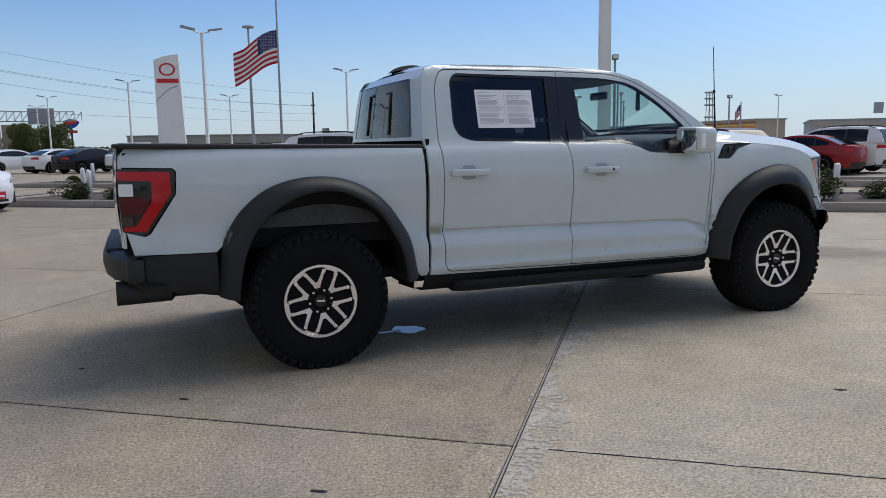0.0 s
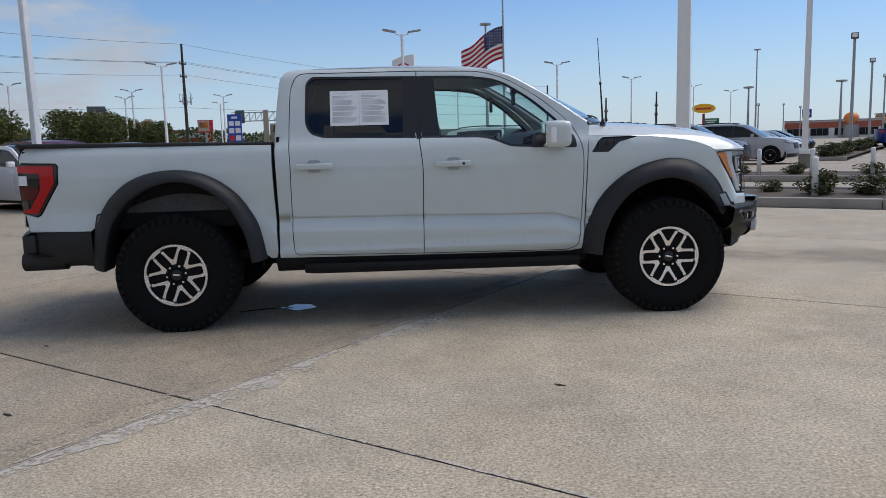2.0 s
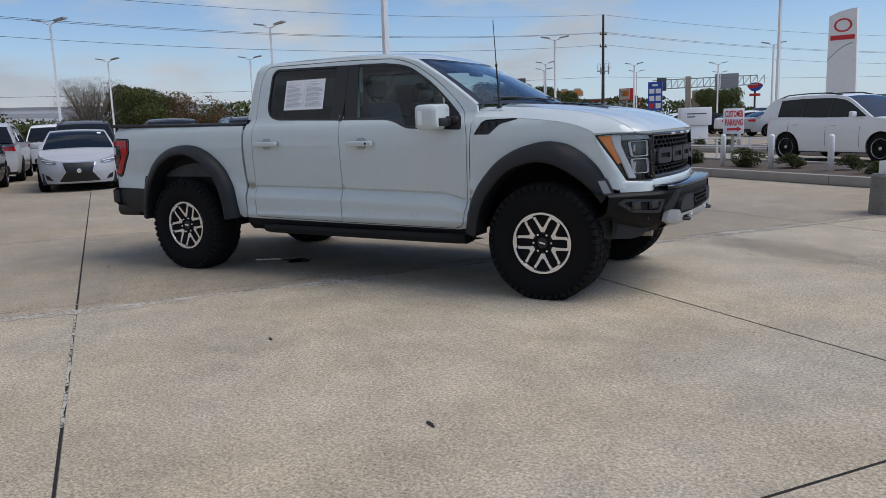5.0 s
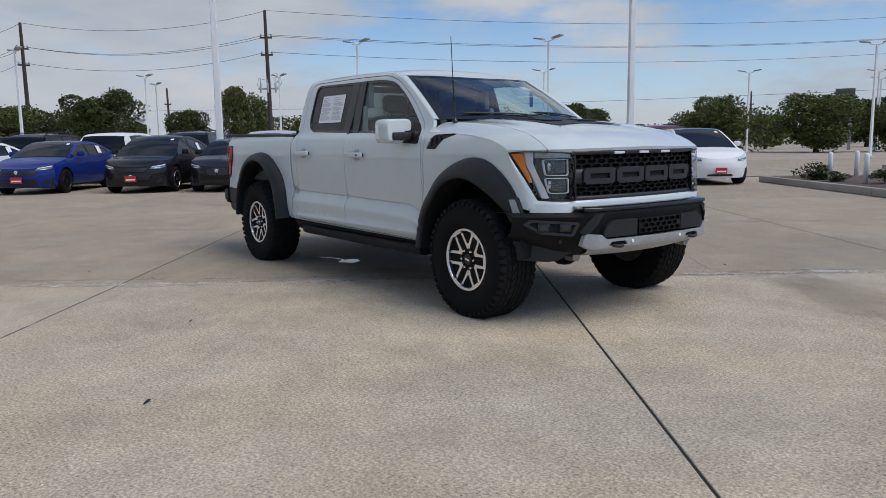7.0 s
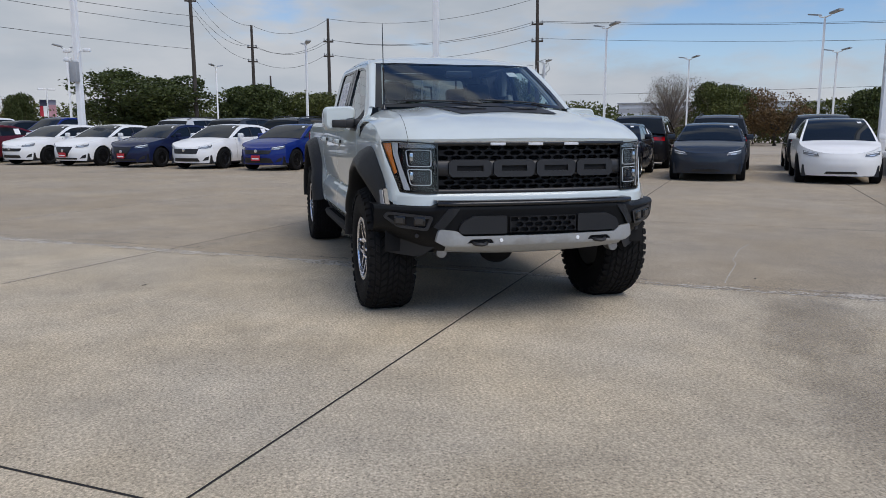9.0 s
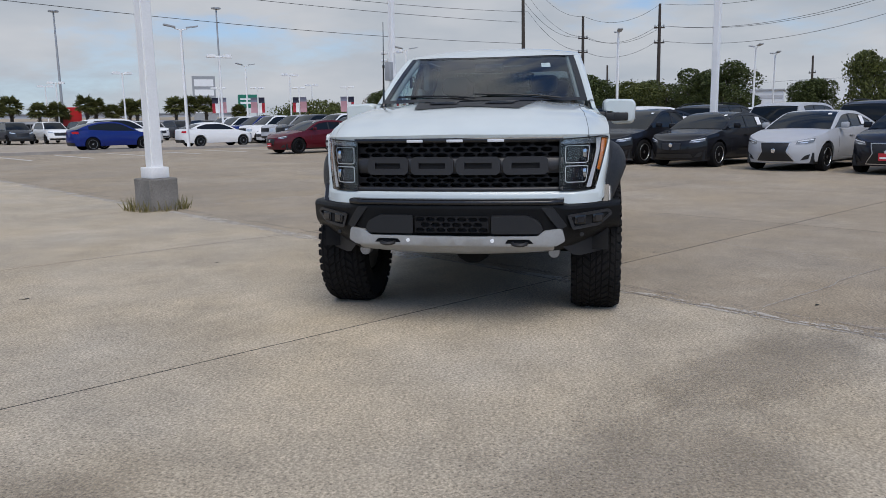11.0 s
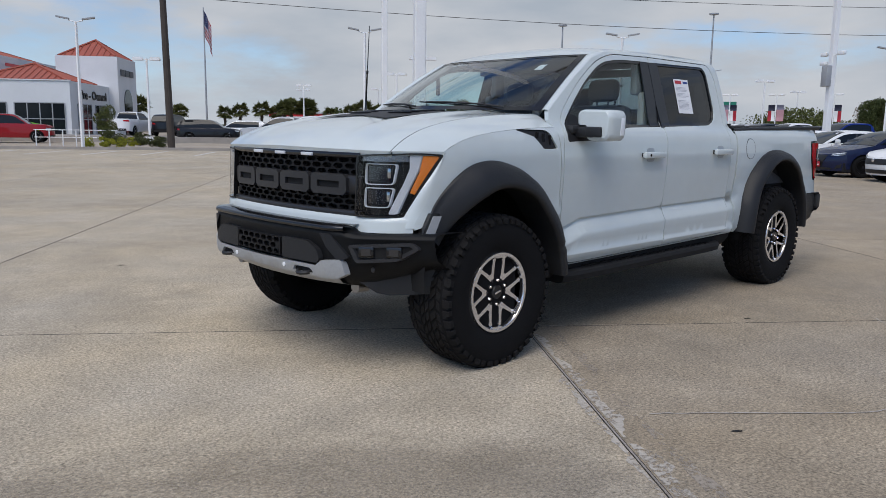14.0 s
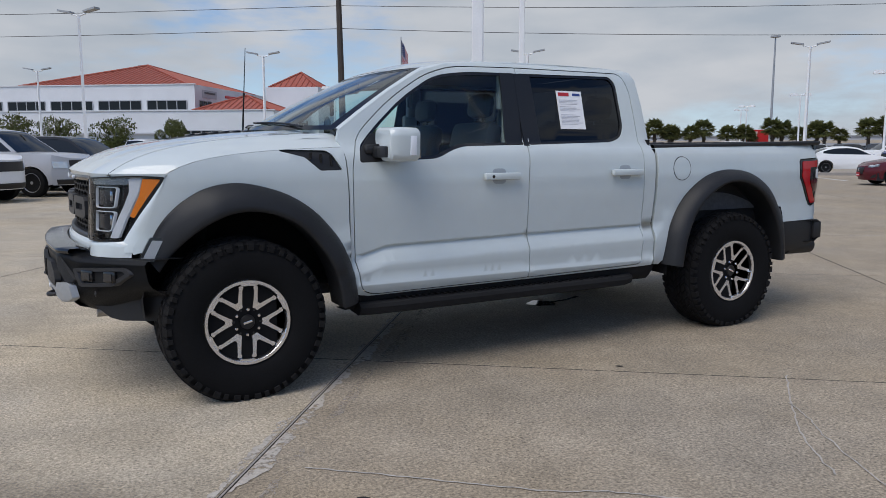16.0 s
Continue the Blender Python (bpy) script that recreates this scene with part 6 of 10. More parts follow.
def car(name, spec, mat, label, category, grilles=(), lamps=None, rim=RIM_DARK, plate=True, rear_lamps=True, group="", detail=True, roof_rack=False, roof_mat=None, stickers=False):
    L, W, R = spec["L"], spec["W"], spec["R"]
    top, roofl = spec["top"], spec["roof"]
    root = thing(name, label=label, category=category, group=group)
    belt = lambda d: soft(top, d)
    E0, E1 = 0.42, 0.36      # how deep the rounded nose and tail run
    def width(d, z):
        zz = z / belt(min(max(d, 0.8), L - 0.8))
        w = W / 2 * lerp([(0.15, 0.90), (0.3, 0.965), (0.55, 1.0), (0.8, 0.985), (0.94, 0.955), (1.0, 0.93)], zz)
        if d < 0.95:
            w *= 1 - 0.10 * ((0.95 - d) / 0.53) ** 2
        if d > L - 0.9:
            w *= 1 - 0.09 * ((d - L + 0.9) / 0.54) ** 2
        return w
    def upper(d, z):
        zb = belt(d)
        ztop = max(p[1] for p in roofl)
        return W / 2 * (0.915 - 0.215 * max(0.0, min(1.0, (z - zb) / (ztop - zb))) ** 1.15)
    # lower sides with wheel arches
    axles = (spec["front"], spec["front"] + spec["base"])
    low = spec["low"]
    line = []
    n = 26
    for k in range(n + 1):
        d = E0 + (L - E1 - E0) * k / n
        line.append((d, belt(d)))
    line.append((L - E1, low + 0.06))
    def archpts(c):
        r = R + 0.055
        return [(c + r * math.cos(a), max(low, R + r * math.sin(a))) for a in (math.pi * (-0.08 + 1.16 * i / 12) for i in range(13))]
    line += archpts(axles[1])
    line += archpts(axles[0])
    line.append((E0, low + 0.03))
    body = None
    for s in (-1, 1):
        p = panel("body_side", line, lambda d, z, s=s: (-d, s * width(d, z), z), mat, root, 0.16, depth=0.05, inward=(0, -s, 0), flip=(s < 0))
        body = p
        # cabin side with its window
        ring = [(roofl[0][0], belt(roofl[0][0]))] + [(d, soft(roofl, d)) for d in [roofl[0][0] + (roofl[-1][0] - roofl[0][0]) * k / 24 for k in range(1, 24)]] + [(roofl[-1][0], belt(roofl[-1][0]))]
        ring += [(roofl[-1][0] - (roofl[-1][0] - roofl[0][0]) * k / 10, belt(roofl[-1][0] - (roofl[-1][0] - roofl[0][0]) * k / 10)) for k in range(1, 10)]
        p0, p1, p2, p3 = spec["pillar"]
        gw = []
        a0, a1 = roofl[0][0] + 0.16, p3
        for k in range(17):
            d = a0 + (a1 - a0) * k / 16
            gw.append((d, max(belt(d) + 0.045, soft(roofl, d) - 0.075)))
        gw += [(a1 - (a1 - a0) * k / 6, belt(a1 - (a1 - a0) * k / 6) + 0.035) for k in range(0, 7)]
        panel("cabin_side", ring, lambda d, z, s=s: (-d, s * upper(d, z), z), mat, root, 0.18, holes=(gw,), depth=0.03, inward=(0, -s, 0), flip=(s < 0))
        g = panel("side_window", gw, lambda d, z, s=s: (-d, s * (upper(d, z) - 0.012), z), CAR_GLASS, root, 0.2, depth=0, flip=(s < 0))
        for q in (p1, p2 + 0.25):
            zt = soft(roofl, q) - 0.07
            panel("pillar", [(q - 0.035, belt(q) + 0.03), (q + 0.035, belt(q) + 0.03), (q + 0.05, zt), (q - 0.02, zt)], lambda d, z, s=s: (-d, s * (upper(d, z) - 0.004), z), CAR_BLACK, g, 0.3, depth=0, flip=(s < 0))
        # shoulder between the body and the cabin
        sh = skin(14, 1, lambda a, b, s=s: (lambda d: (-d, s * (width(d, belt(d)) * (1 - b) + upper(d, belt(d)) * b), belt(d) + 0.004 * b))(roofl[0][0] + (roofl[-1][0] - roofl[0][0]) * a), flip=(s < 0))
        part("shoulder", sh, mat, root)
        if detail:
            for q in (p0 - 0.42, p1 + 0.02, p2 + 0.62):
                if q < L - 1.0:
                    panel("door_gap", [(q - 0.005, low + 0.14), (q + 0.005, low + 0.14), (q + 0.005, belt(q)), (q - 0.005, belt(q))], lambda d, z, s=s: (-d, s * (width(d, z) + 0.0025), z), CAR_BLACK, root, 0.3, depth=0, flip=(s < 0))
            for q in (p1 - 0.22, p2 + 0.40):
                part("door_handle", boxed((-q - 0.10, s * (width(q, 0.8) + 0.012) - 0.012, belt(q) - 0.17), (-q + 0.10, s * (width(q, 0.8) + 0.012) + 0.012, belt(q) - 0.14), 0.006), mat, root)
            bmm = bmesh.new()
            mx = -(roofl[0][0] + 0.42)
            box(bmm, (mx - 0.06, s * (W / 2 + 0.06) - 0.10, belt(1.7) + 0.03), (mx + 0.05, s * (W / 2 + 0.06) + 0.08, belt(1.7) + 0.17), 0.03)
            part("door_mirror", bmm, mat, root)
        for c in axles:
            bmw = bmesh.new()
            prof = [(-0.10, R * 0.62), (-0.115, R * 0.70), (-0.12, R * 0.86), (-0.105, R * 0.97), (-0.07, R), (0.09, R), (0.10, R * 0.9), (0.10, R * 0.62)]
            lathe(bmw, prof, (0, 0, 0), 28)
            ty = part("wheel", bmw, RUBBER, root, "black tyre on an alloy rim")
            ty.matrix_local = Matrix.Translation((-c, s * (W / 2 - 0.125), R)) @ (Matrix.Rotation(math.pi, 4, "Z") if s > 0 else Matrix.Identity(4))
            bmw = bmesh.new()
            lathe(bmw, [(-0.05, 0.0), (-0.05, R * 0.60), (-0.104, R * 0.63), (-0.108, R * 0.67), (-0.10, R * 0.69)], (0, 0, 0), 28)
            dk = part("rim_well", bmw, CAR_BLACK, ty)
            bmw = bmesh.new()
            for k in range(5):
                aa = 2 * math.pi * k / 5 + 0.3
                for off in (-0.16, 0.16):
                    ca, sa = math.cos(aa), math.sin(aa)
                    cb, sb = math.cos(aa + off), math.sin(aa + off)
                    a3, b3 = Vector((0.035 * ca, -0.085, 0.035 * sa)), Vector((R * 0.64 * cb, -0.100, R * 0.64 * sb))
                    side_v = Vector((-sb, 0, cb)) * 0.017
                    vs = [bmw.verts.new(v) for v in (a3 - side_v, a3 + side_v, b3 + side_v, b3 - side_v)]
                    lo4 = [bmw.verts.new(v.co + Vector((0, 0.03, 0))) for v in vs]
                    bmw.faces.new(vs)
                    for i in range(4):
                        bmw.faces.new((vs[i], vs[(i + 1) % 4], lo4[(i + 1) % 4], lo4[i]))
            lathe(bmw, [(-0.06, 0.05), (-0.10, 0.045), (-0.104, 0.0)], (0, 0, 0), 12)
            lathe(bmw, [(-0.104, R * 0.63), (-0.112, R * 0.645), (-0.112, R * 0.665), (-0.104, R * 0.68)], (0, 0, 0), 28)
            bmesh.ops.delete(bmw, geom=[f for f in bmw.faces if len(f.verts) > 12], context="FACES")
            bmesh.ops.recalc_face_normals(bmw, faces=bmw.faces[:])
            part("rim", bmw, rim, ty, smooth=False)
    for c in axles:
        part("wheel_well", boxed((-c - R - 0.04, -W / 2 + 0.16, low + 0.02), (-c + R + 0.04, W / 2 - 0.16, R * 2 + 0.03)), CAR_BLACK, root)
    part("underbody", boxed((-L + 0.35, -W / 2 + 0.12, low - 0.02), (-0.35, W / 2 - 0.12, low + 0.25)), CAR_BLACK, root)
    # nose and tail
    def nose_at(q, z):
        d0 = E0
        w = width(d0, z)
        rake = lerp([(low, 0.07), (0.45, 0.0), (0.62, 0.015), (belt(0.05), 0.06)], z)
        return (-d0 + (E0 - rake) * (1 - abs(q) ** 2.6), q * w, z)
    znose = belt(0.30)
    fz = lambda b, q: low + (lerp([(0, belt(0.06)), (1, belt(E0))], abs(q) ** 3) - low) * b
    part("nose", skin(28, 10, lambda a, b: nose_at(2 * a - 1, fz(b, 2 * a - 1)), flip=True), mat, root)
    def tail_at(q, z):
        d0 = L - E1
        w = width(d0, z)
        rake = lerp([(low, 0.10), (0.5, 0.0), (0.8, 0.02), (belt(L - 0.05), 0.05)], z)
        return (-d0 - (E1 - rake) * (1 - abs(q) ** 3), q * w, z)
    tz = lambda b, q: low + 0.06 + (lerp([(0, belt(L - 0.06)), (1, belt(L - E1))], abs(q) ** 3) - low - 0.06) * b
    part("tail", skin(24, 8, lambda a, b: tail_at(2 * a - 1, tz(b, 2 * a - 1)), flip=False), mat, root)
    # bonnet, deck, screens, roof
    foot = roofl[0][0]
    def deck_at(d, q):
        w = width(max(d, E0), belt(max(d, E0)) - 0.001)
        return (-d, q * w, belt(d) + 0.035 * (1 - q * q) * min(1, d / 0.5))
    def bonnet_at(a, b):
        q = 2 * a - 1
        front_d = -nose_at(q, fz(1, q))[0]
        d = front_d + (foot + 0.06 - front_d) * b
        w = width(max(d, E0), belt(max(d, E0)) - 0.001)
        z0 = fz(1, q)
        return (-d, q * w, lerp([(0, z0), (1, belt(d))], min(1, b * 6)) + 0.035 * (1 - q * q) * min(1, b * 3))
    part("bonnet", skin(20, 16, bonnet_at, flip=True), mat, root)
    last = roofl[-1][0]
    if last < L - 0.2:
        def boot_at(a, b):
            q = 2 * a - 1
            back_d = -tail_at(q, tz(1, q))[0]
            d = last - 0.06 + (back_d - last + 0.06) * b
            w = width(min(d, L - E1), belt(min(d, L - E1)) - 0.001)
            return (-d, q * w, lerp([(0, belt(d)), (1, tz(1, q))], max(0, (b - 0.8) * 5)) + 0.02 * (1 - q * q) * (1 - b))
        part("boot_lid" if spec is not PICKUP else "bed_cover", skin(16, 8, boot_at, flip=True), mat if spec is not PICKUP else CAR_BLACK, root)
    def over(d, q, lift=0.0):
        z = soft(roofl, d)
        w = upper(d, z)
        return (-d, q * w, z + 0.03 * (1 - q * q) + lift)
    i_top = max(range(len(roofl)), key=lambda k: roofl[k][1])
    d_f = roofl[2][0] + 0.05
    d_b = roofl[-3][0]
    ws2 = part("windscreen", skin(12, 8, lambda a, b: over(foot + (d_f - foot) * b, (2 * a - 1) * 0.94, 0.002), flip=True), CAR_GLASS, root)
    part("roof", skin(14, 16, lambda a, b: over(d_f + (d_b - d_f) * b, 2 * a - 1), flip=True), roof_mat or mat, root)
    part("rear_screen", skin(12, 8, lambda a, b: over(d_b + (last - d_b) * b, (2 * a - 1) * 0.94, 0.002), flip=True), CAR_GLASS, root)
    for s in (-1, 1):
        part("roof_edge", skin(22, 1, lambda a, b, s=s: over(foot + (last - foot) * a, s * (0.935 + 0.065 * b), 0.001), flip=(s > 0)), mat, root)
    # lamps, grilles, plate
    np_ = lambda lift: (lambda q, z: tuple(Vector(nose_at(q, z)) + Vector((lift, 0, 0))))
    lamps = lamps or [(0.56, 0.655), (0.80, 0.662), (0.95, 0.70), (0.988, 0.790), (0.80, 0.752), (0.60, 0.725)]
    if spec in (SUV, VAN):
        lamps = [(q, z + 0.17) for q, z in lamps]
    if spec is PICKUP:
        lamps = [(0.62, 0.80), (0.97, 0.80), (0.985, 0.98), (0.64, 0.98)]
    for s in (-1, 1):
        panel("headlamp", [(s * q, z) for q, z in lamps], lambda q, z, s=s: tuple(Vector(nose_at(q, z)) + Vector((0.012, s * 0.008, 0))), CAR_LAMP if detail else CAR_LENS, root, 0.12, depth=0.03, inward=(-1, 0, 0), flip=False)
        if detail:
            q0, q1 = min(p[0] for p in lamps), max(p[0] for p in lamps)
            z0, z1 = min(p[1] for p in lamps), max(p[1] for p in lamps)
            on_lamp = lambda q, z, s=s: tuple(Vector(nose_at(q, z)) + Vector((0.016, s * 0.011, 0)))
            up_z = lambda f: z0 + (z1 - z0) * f
            panel("light_strip", [(s * (q0 + 0.05), up_z(0.34)), (s * (q1 - 0.04), up_z(0.72)), (s * (q1 - 0.03), up_z(0.86)), (s * (q0 + 0.05), up_z(0.50))], on_lamp, LAMP_WHITE, root, 0.12, depth=0.004, inward=(-1, 0, 0))
            panel("lamp_reflector", [(s * (q0 + 0.10), up_z(0.10)), (s * (q0 + 0.24), up_z(0.12)), (s * (q0 + 0.30), up_z(0.36)), (s * (q0 + 0.12), up_z(0.30))], on_lamp, CAR_LENS, root, 0.12, depth=0.004, inward=(-1, 0, 0))
    for k, (poly, gm, rr) in enumerate(grilles):
        panel("grille", rounded(poly, rr), np_(0.014 + 0.005 * k), gm, root, 0.12, depth=0.03, inward=(-1, 0, 0))
    if grilles and detail and spec in (SEDAN, CROSS) and grilles[0] is not SLIT:
        for s in (-1, 1):
            panel("side_intake", rounded([(s * 0.70, 0.27), (s * 0.88, 0.30), (s * 0.90, 0.42), (s * 0.80, 0.38)], 0.02), np_(0.012), CAR_BLACK, root, 0.12, depth=0.02, inward=(-1, 0, 0))
        gz = sum(p[1] for p in grilles[0][0]) / len(grilles[0][0])
        bmb = bmesh.new()
        lathe(bmb, [(0, 0.055), (0.010, 0.052), (0.013, 0.030), (0.009, 0.0)], (nose_at(0, gz)[0] + 0.022, 0, gz + 0.03), 16, "x")
        part("badge", bmb, CHROME, root)
    if plate:
        c = nose_at(0, 0.46)
        zp = 0.40 if spec in (SEDAN, CROSS) else 0.52
        pl = card(root, "plate", RED_PLATE, (c[0] + 0.03, 0, zp), (0, 1, 0), (0, 0, 1), 0.31, 0.16, 0.01, "red dealer plate with white bar")
        card(pl, "plate_bar", WHITE_PLAIN, (c[0] + 0.041, 0, zp - 0.02), (0, 1, 0), (0, 0, 1), 0.25, 0.04, 0.002)
    if rear_lamps:
        zl = belt(L - 0.4) - 0.16
        tp = lambda q, z: tuple(Vector(tail_at(q, z)) + Vector((-0.012, 0, 0)))
        for s in (-1, 1):
            panel("tail_lamp", [(s * 0.58, zl - 0.05), (s * 0.985, zl - 0.07), (s * 0.985, zl + 0.07), (s * 0.58, zl + 0.05)], tp, RED_LENS, root, 0.12, depth=0.03, inward=(1, 0, 0), flip=True)
        panel("lower_trim", [(-0.8, low + 0.07), (0.8, low + 0.07), (0.75, low + 0.24), (-0.75, low + 0.24)], tp, CAR_BLACK, root, 0.2, depth=0, flip=True)
    if roof_rack:
        for s in (-1, 1):
            bmr = bmesh.new()
            tube(bmr, [over(d_f + 0.2 + (d_b - d_f - 0.3) * k / 6, s * 0.86, 0.05 if 0 < k < 6 else 0.0) for k in range(7)], 0.018, 6)
            part("roof_rail", bmr, CAR_BLACK, root)
    if stickers:
        for s in (-1, 1):
            d0, z0 = (spec["pillar"][1] + spec["pillar"][3]) / 2 + 0.12, belt(spec["pillar"][2]) + 0.19
            lo_p, hi_p = Vector((-d0, s * (upper(d0, z0 - 0.08) + 0.004), z0 - 0.08)), Vector((-d0, s * (upper(d0, z0 + 0.08) + 0.004), z0 + 0.08))
            card(root, "window_paper", PAPER, (lo_p + hi_p) / 2, (-s, 0, 0), hi_p - lo_p, 0.24, 0.24, 0.003)
        c = Vector(over(foot + (d_f - foot) * 0.75, 0.72, 0.008))
        card(root, "screen_sticker", PAPER, c, (0, 1, 0), Vector(over(foot + (d_f - foot) * 0.9, 0.72)) - Vector(over(foot + (d_f - foot) * 0.6, 0.72)), 0.09, 0.10)
    if spec in (SUV, PICKUP):
        panel("bumper_trim", [(-0.9, low + 0.02), (0.9, low + 0.02), (0.92, low + 0.16), (-0.92, low + 0.16)], np_(0.010), CAR_BLACK, root, 0.15, depth=0.02, inward=(-1, 0, 0))
    return root


def V_GRILLE(z0, z1, w0, w1, mat=None):
    return ([(-w0, z0), (w0, z0), (w1, z1), (-w1, z1)], mat or CAR_BLACK, 0.02)


SLIT = ([(-0.44, 0.25), (0.44, 0.25), (0.38, 0.305), (-0.38, 0.305)], CAR_BLACK, 0.012)
white, black_p = coat("white_car_paint", (0.78, 0.78, 0.77)), coat("black_car_paint", (0.008, 0.008, 0.010))
silver, dgrey = coat("silver_car_paint", (0.42, 0.43, 0.45)), coat("dark_grey_car_paint", (0.045, 0.048, 0.055))
bright_red = coat("red_car_paint", (0.28, 0.014, 0.018))
red_p, navy = coat("dark_red_car_paint", (0.085, 0.008, 0.014)), coat("navy_car_paint", (0.008, 0.013, 0.045))
blue_p, lime = coat("bright_blue_car_paint", (0.006, 0.020, 0.15)), coat("lime_car_paint", (0.18, 0.62, 0.02))
pearl, brown = coat("light_silver_car_paint", (0.52, 0.53, 0.54)), coat("grey_brown_car_paint", (0.075, 0.062, 0.060))
ink_p = coat("blue_black_car_paint", (0.006, 0.007, 0.013))
slate = coat("slate_car_paint", (0.022, 0.029, 0.042))
NOSE_U = -11.4
ROW = "front row of parked cars"
front_row = [
    ("sedan", SEDAN, red_p, -23.6, "dark red four-door sedan with a dark grille and red plate", [V_GRILLE(0.42, 0.66, 0.34, 0.42)], RIM_DARK),
    ("sedan", SEDAN, white, -20.6, "white four-door sedan with a slim black grille", [V_GRILLE(0.50, 0.60, 0.50, 0.58), V_GRILLE(0.26, 0.36, 0.5, 0.46)], RIM_DARK),
    ("sedan", SEDAN, white, -18.05, "white four-door sedan with a black V-shaped grille and red plate", [V_GRILLE(0.34, 0.68, 0.20, 0.46), V_GRILLE(0.24, 0.30, 0.6, 0.6)], RIM_DARK),
    ("sedan", SEDAN, navy, -15.45, "navy blue four-door sedan with a V-shaped grille and red plate", [V_GRILLE(0.34, 0.68, 0.20, 0.46), V_GRILLE(0.24, 0.30, 0.6, 0.6)], RIM_DARK),
    ("sedan", SEDAN, white, -12.85, "white four-door sedan with a wide black grille", [V_GRILLE(0.50, 0.66, 0.52, 0.60), V_GRILLE(0.25, 0.36, 0.62, 0.55)], RIM_DARK),
    ("sedan", SEDAN, blue_p, -10.1, "bright blue four-door sedan with a black grille and red plate", [V_GRILLE(0.52, 0.64, 0.52, 0.60), V_GRILLE(0.25, 0.40, 0.66, 0.55)], RIM_DARK),
    ("suv", CROSS, black_p, -7.05, "black compact sport utility vehicle with a red plate", [V_GRILLE(0.36, 0.50, 0.52, 0.60), V_GRILLE(0.58, 0.68, 0.40, 0.52)], RIM_SILVER),
    ("sedan", SEDAN, black_p, -4.75, "black four-door luxury sedan with a twin chrome grille", [([(0.03, 0.46), (0.30, 0.48), (0.34, 0.64), (0.03, 0.66)], RIM_DARK, 0.03), ([(-0.03, 0.46), (-0.30, 0.48), (-0.34, 0.64), (-0.03, 0.66)], RIM_DARK, 0.03), V_GRILLE(0.26, 0.36, 0.68, 0.62)], RIM_SILVER),
    ("sedan", SEDAN, silver, -2.0, "silver four-door luxury sedan with a large dark spindle grille", [([(-0.60, 0.225), (0.60, 0.225), (0.37, 0.47), (0.45, 0.70), (-0.45, 0.70), (-0.37, 0.47)], RIM_SILVER, 0.02), ([(-0.56, 0.245), (0.56, 0.245), (0.34, 0.47), (0.42, 0.68), (-0.42, 0.68), (-0.34, 0.47)], CAR_BLACK, 0.02)], RIM_SILVER),
    ("sedan", SEDAN, ink_p, 0.47, "blue-black luxury sedan with a spindle grille and red plate", [([(-0.60, 0.225), (0.60, 0.225), (0.37, 0.47), (0.45, 0.70), (-0.45, 0.70), (-0.37, 0.47)], RIM_SILVER, 0.02), ([(-0.56, 0.245), (0.56, 0.245), (0.34, 0.47), (0.42, 0.68), (-0.42, 0.68), (-0.34, 0.47)], CAR_BLACK, 0.02)], RIM_SILVER),
    ("sedan", SEDAN, slate, 3.05, "dark slate-grey electric sedan with a smooth nose", [SLIT], RIM_DARK),
    ("crossover", CROSS, white, 6.03, "white electric crossover with a smooth nose", [SLIT], RIM_DARK),
    ("crossover", CROSS, white, 8.75, "white electric crossover with a smooth nose and red plate", [SLIT], RIM_DARK),
]
for nm, sp, mt, v, lab, gr, rm in front_row:
    c = car(nm, sp, mt, lab, "car", gr, rim=rm, group=ROW, plate=("plate" in lab), stickers=True, roof_mat=(CAR_GLASS if "electric" in lab else None))
    c.matrix_world = placed(NOSE_U + (1.1 if v < -23 else 0.0), v)
ROW2 = "second row of parked cars"
second_row = [
    ("suv", SUV, pearl, -18.2, "light silver large sport utility vehicle parked nose away"), ("suv", SUV, dgrey, -15.6, "dark grey sport utility vehicle parked nose away"), ("suv", SUV, black_p, -12.9, "black sport utility vehicle parked nose away"),
    ("suv", SUV, white, -10.2, "white sport utility vehicle parked nose away"), ("suv", SUV, black_p, -7.4, "black sport utility vehicle with dark glass parked nose away"), ("suv", SUV, silver, -4.6, "silver sport utility vehicle with red tail lamps"),
    ("suv", SUV, dgrey, -1.9, "dark grey sport utility vehicle with red tail lamps"), ("suv", SUV, black_p, 0.65, "black sport utility vehicle with red tail lamps"), ("suv", SUV, dgrey, 3.1, "dark grey tall sport utility vehicle"),
    ("suv", SUV, black_p, 6.05, "black large sport utility vehicle"), ("suv", SUV, red_p, 8.9, "dark red sport utility vehicle"),
]
for k, (nm, sp, mt, v, lab) in enumerate(second_row):
    c = car(nm, sp, mt, lab, "car", (), rim=RIM_SILVER, group=ROW2, plate=False, roof_rack=(k % 2 == 0), detail=False, stickers=True)
    c.matrix_world = placed(-21.7, v, 0, 180)
# far side of the planted beds
extra = [
    ("suv", SUV, brown, (-1.3, 27.8, 0), "grey-brown sport utility vehicle parked behind the planted bed", True),
    ("suv", SUV, silver, (-0.1, 31.4, 0), "silver sport utility vehicle parked behind the planted bed", True),
    ("pickup", PICKUP, red_p, (6.9, 22.9, -62), "dark red crew-cab pickup truck parked behind the beds", True),
    ("suv", SUV, white, (7.5, 29.8, 145), "white sport utility vehicle seen from behind", True),
    ("sedan", SEDAN, bright_red, (6.2, 28.4, 145), "red car with a red tail lamp showing", False),
    ("suv", SUV, black_p, (10.4, 33.4, 180), "black sport utility vehicle in the next lot", True),
    ("suv", SUV, white, (-3.4, 16.7, 0), "white off-road sport utility vehicle with dark glass", True),
]
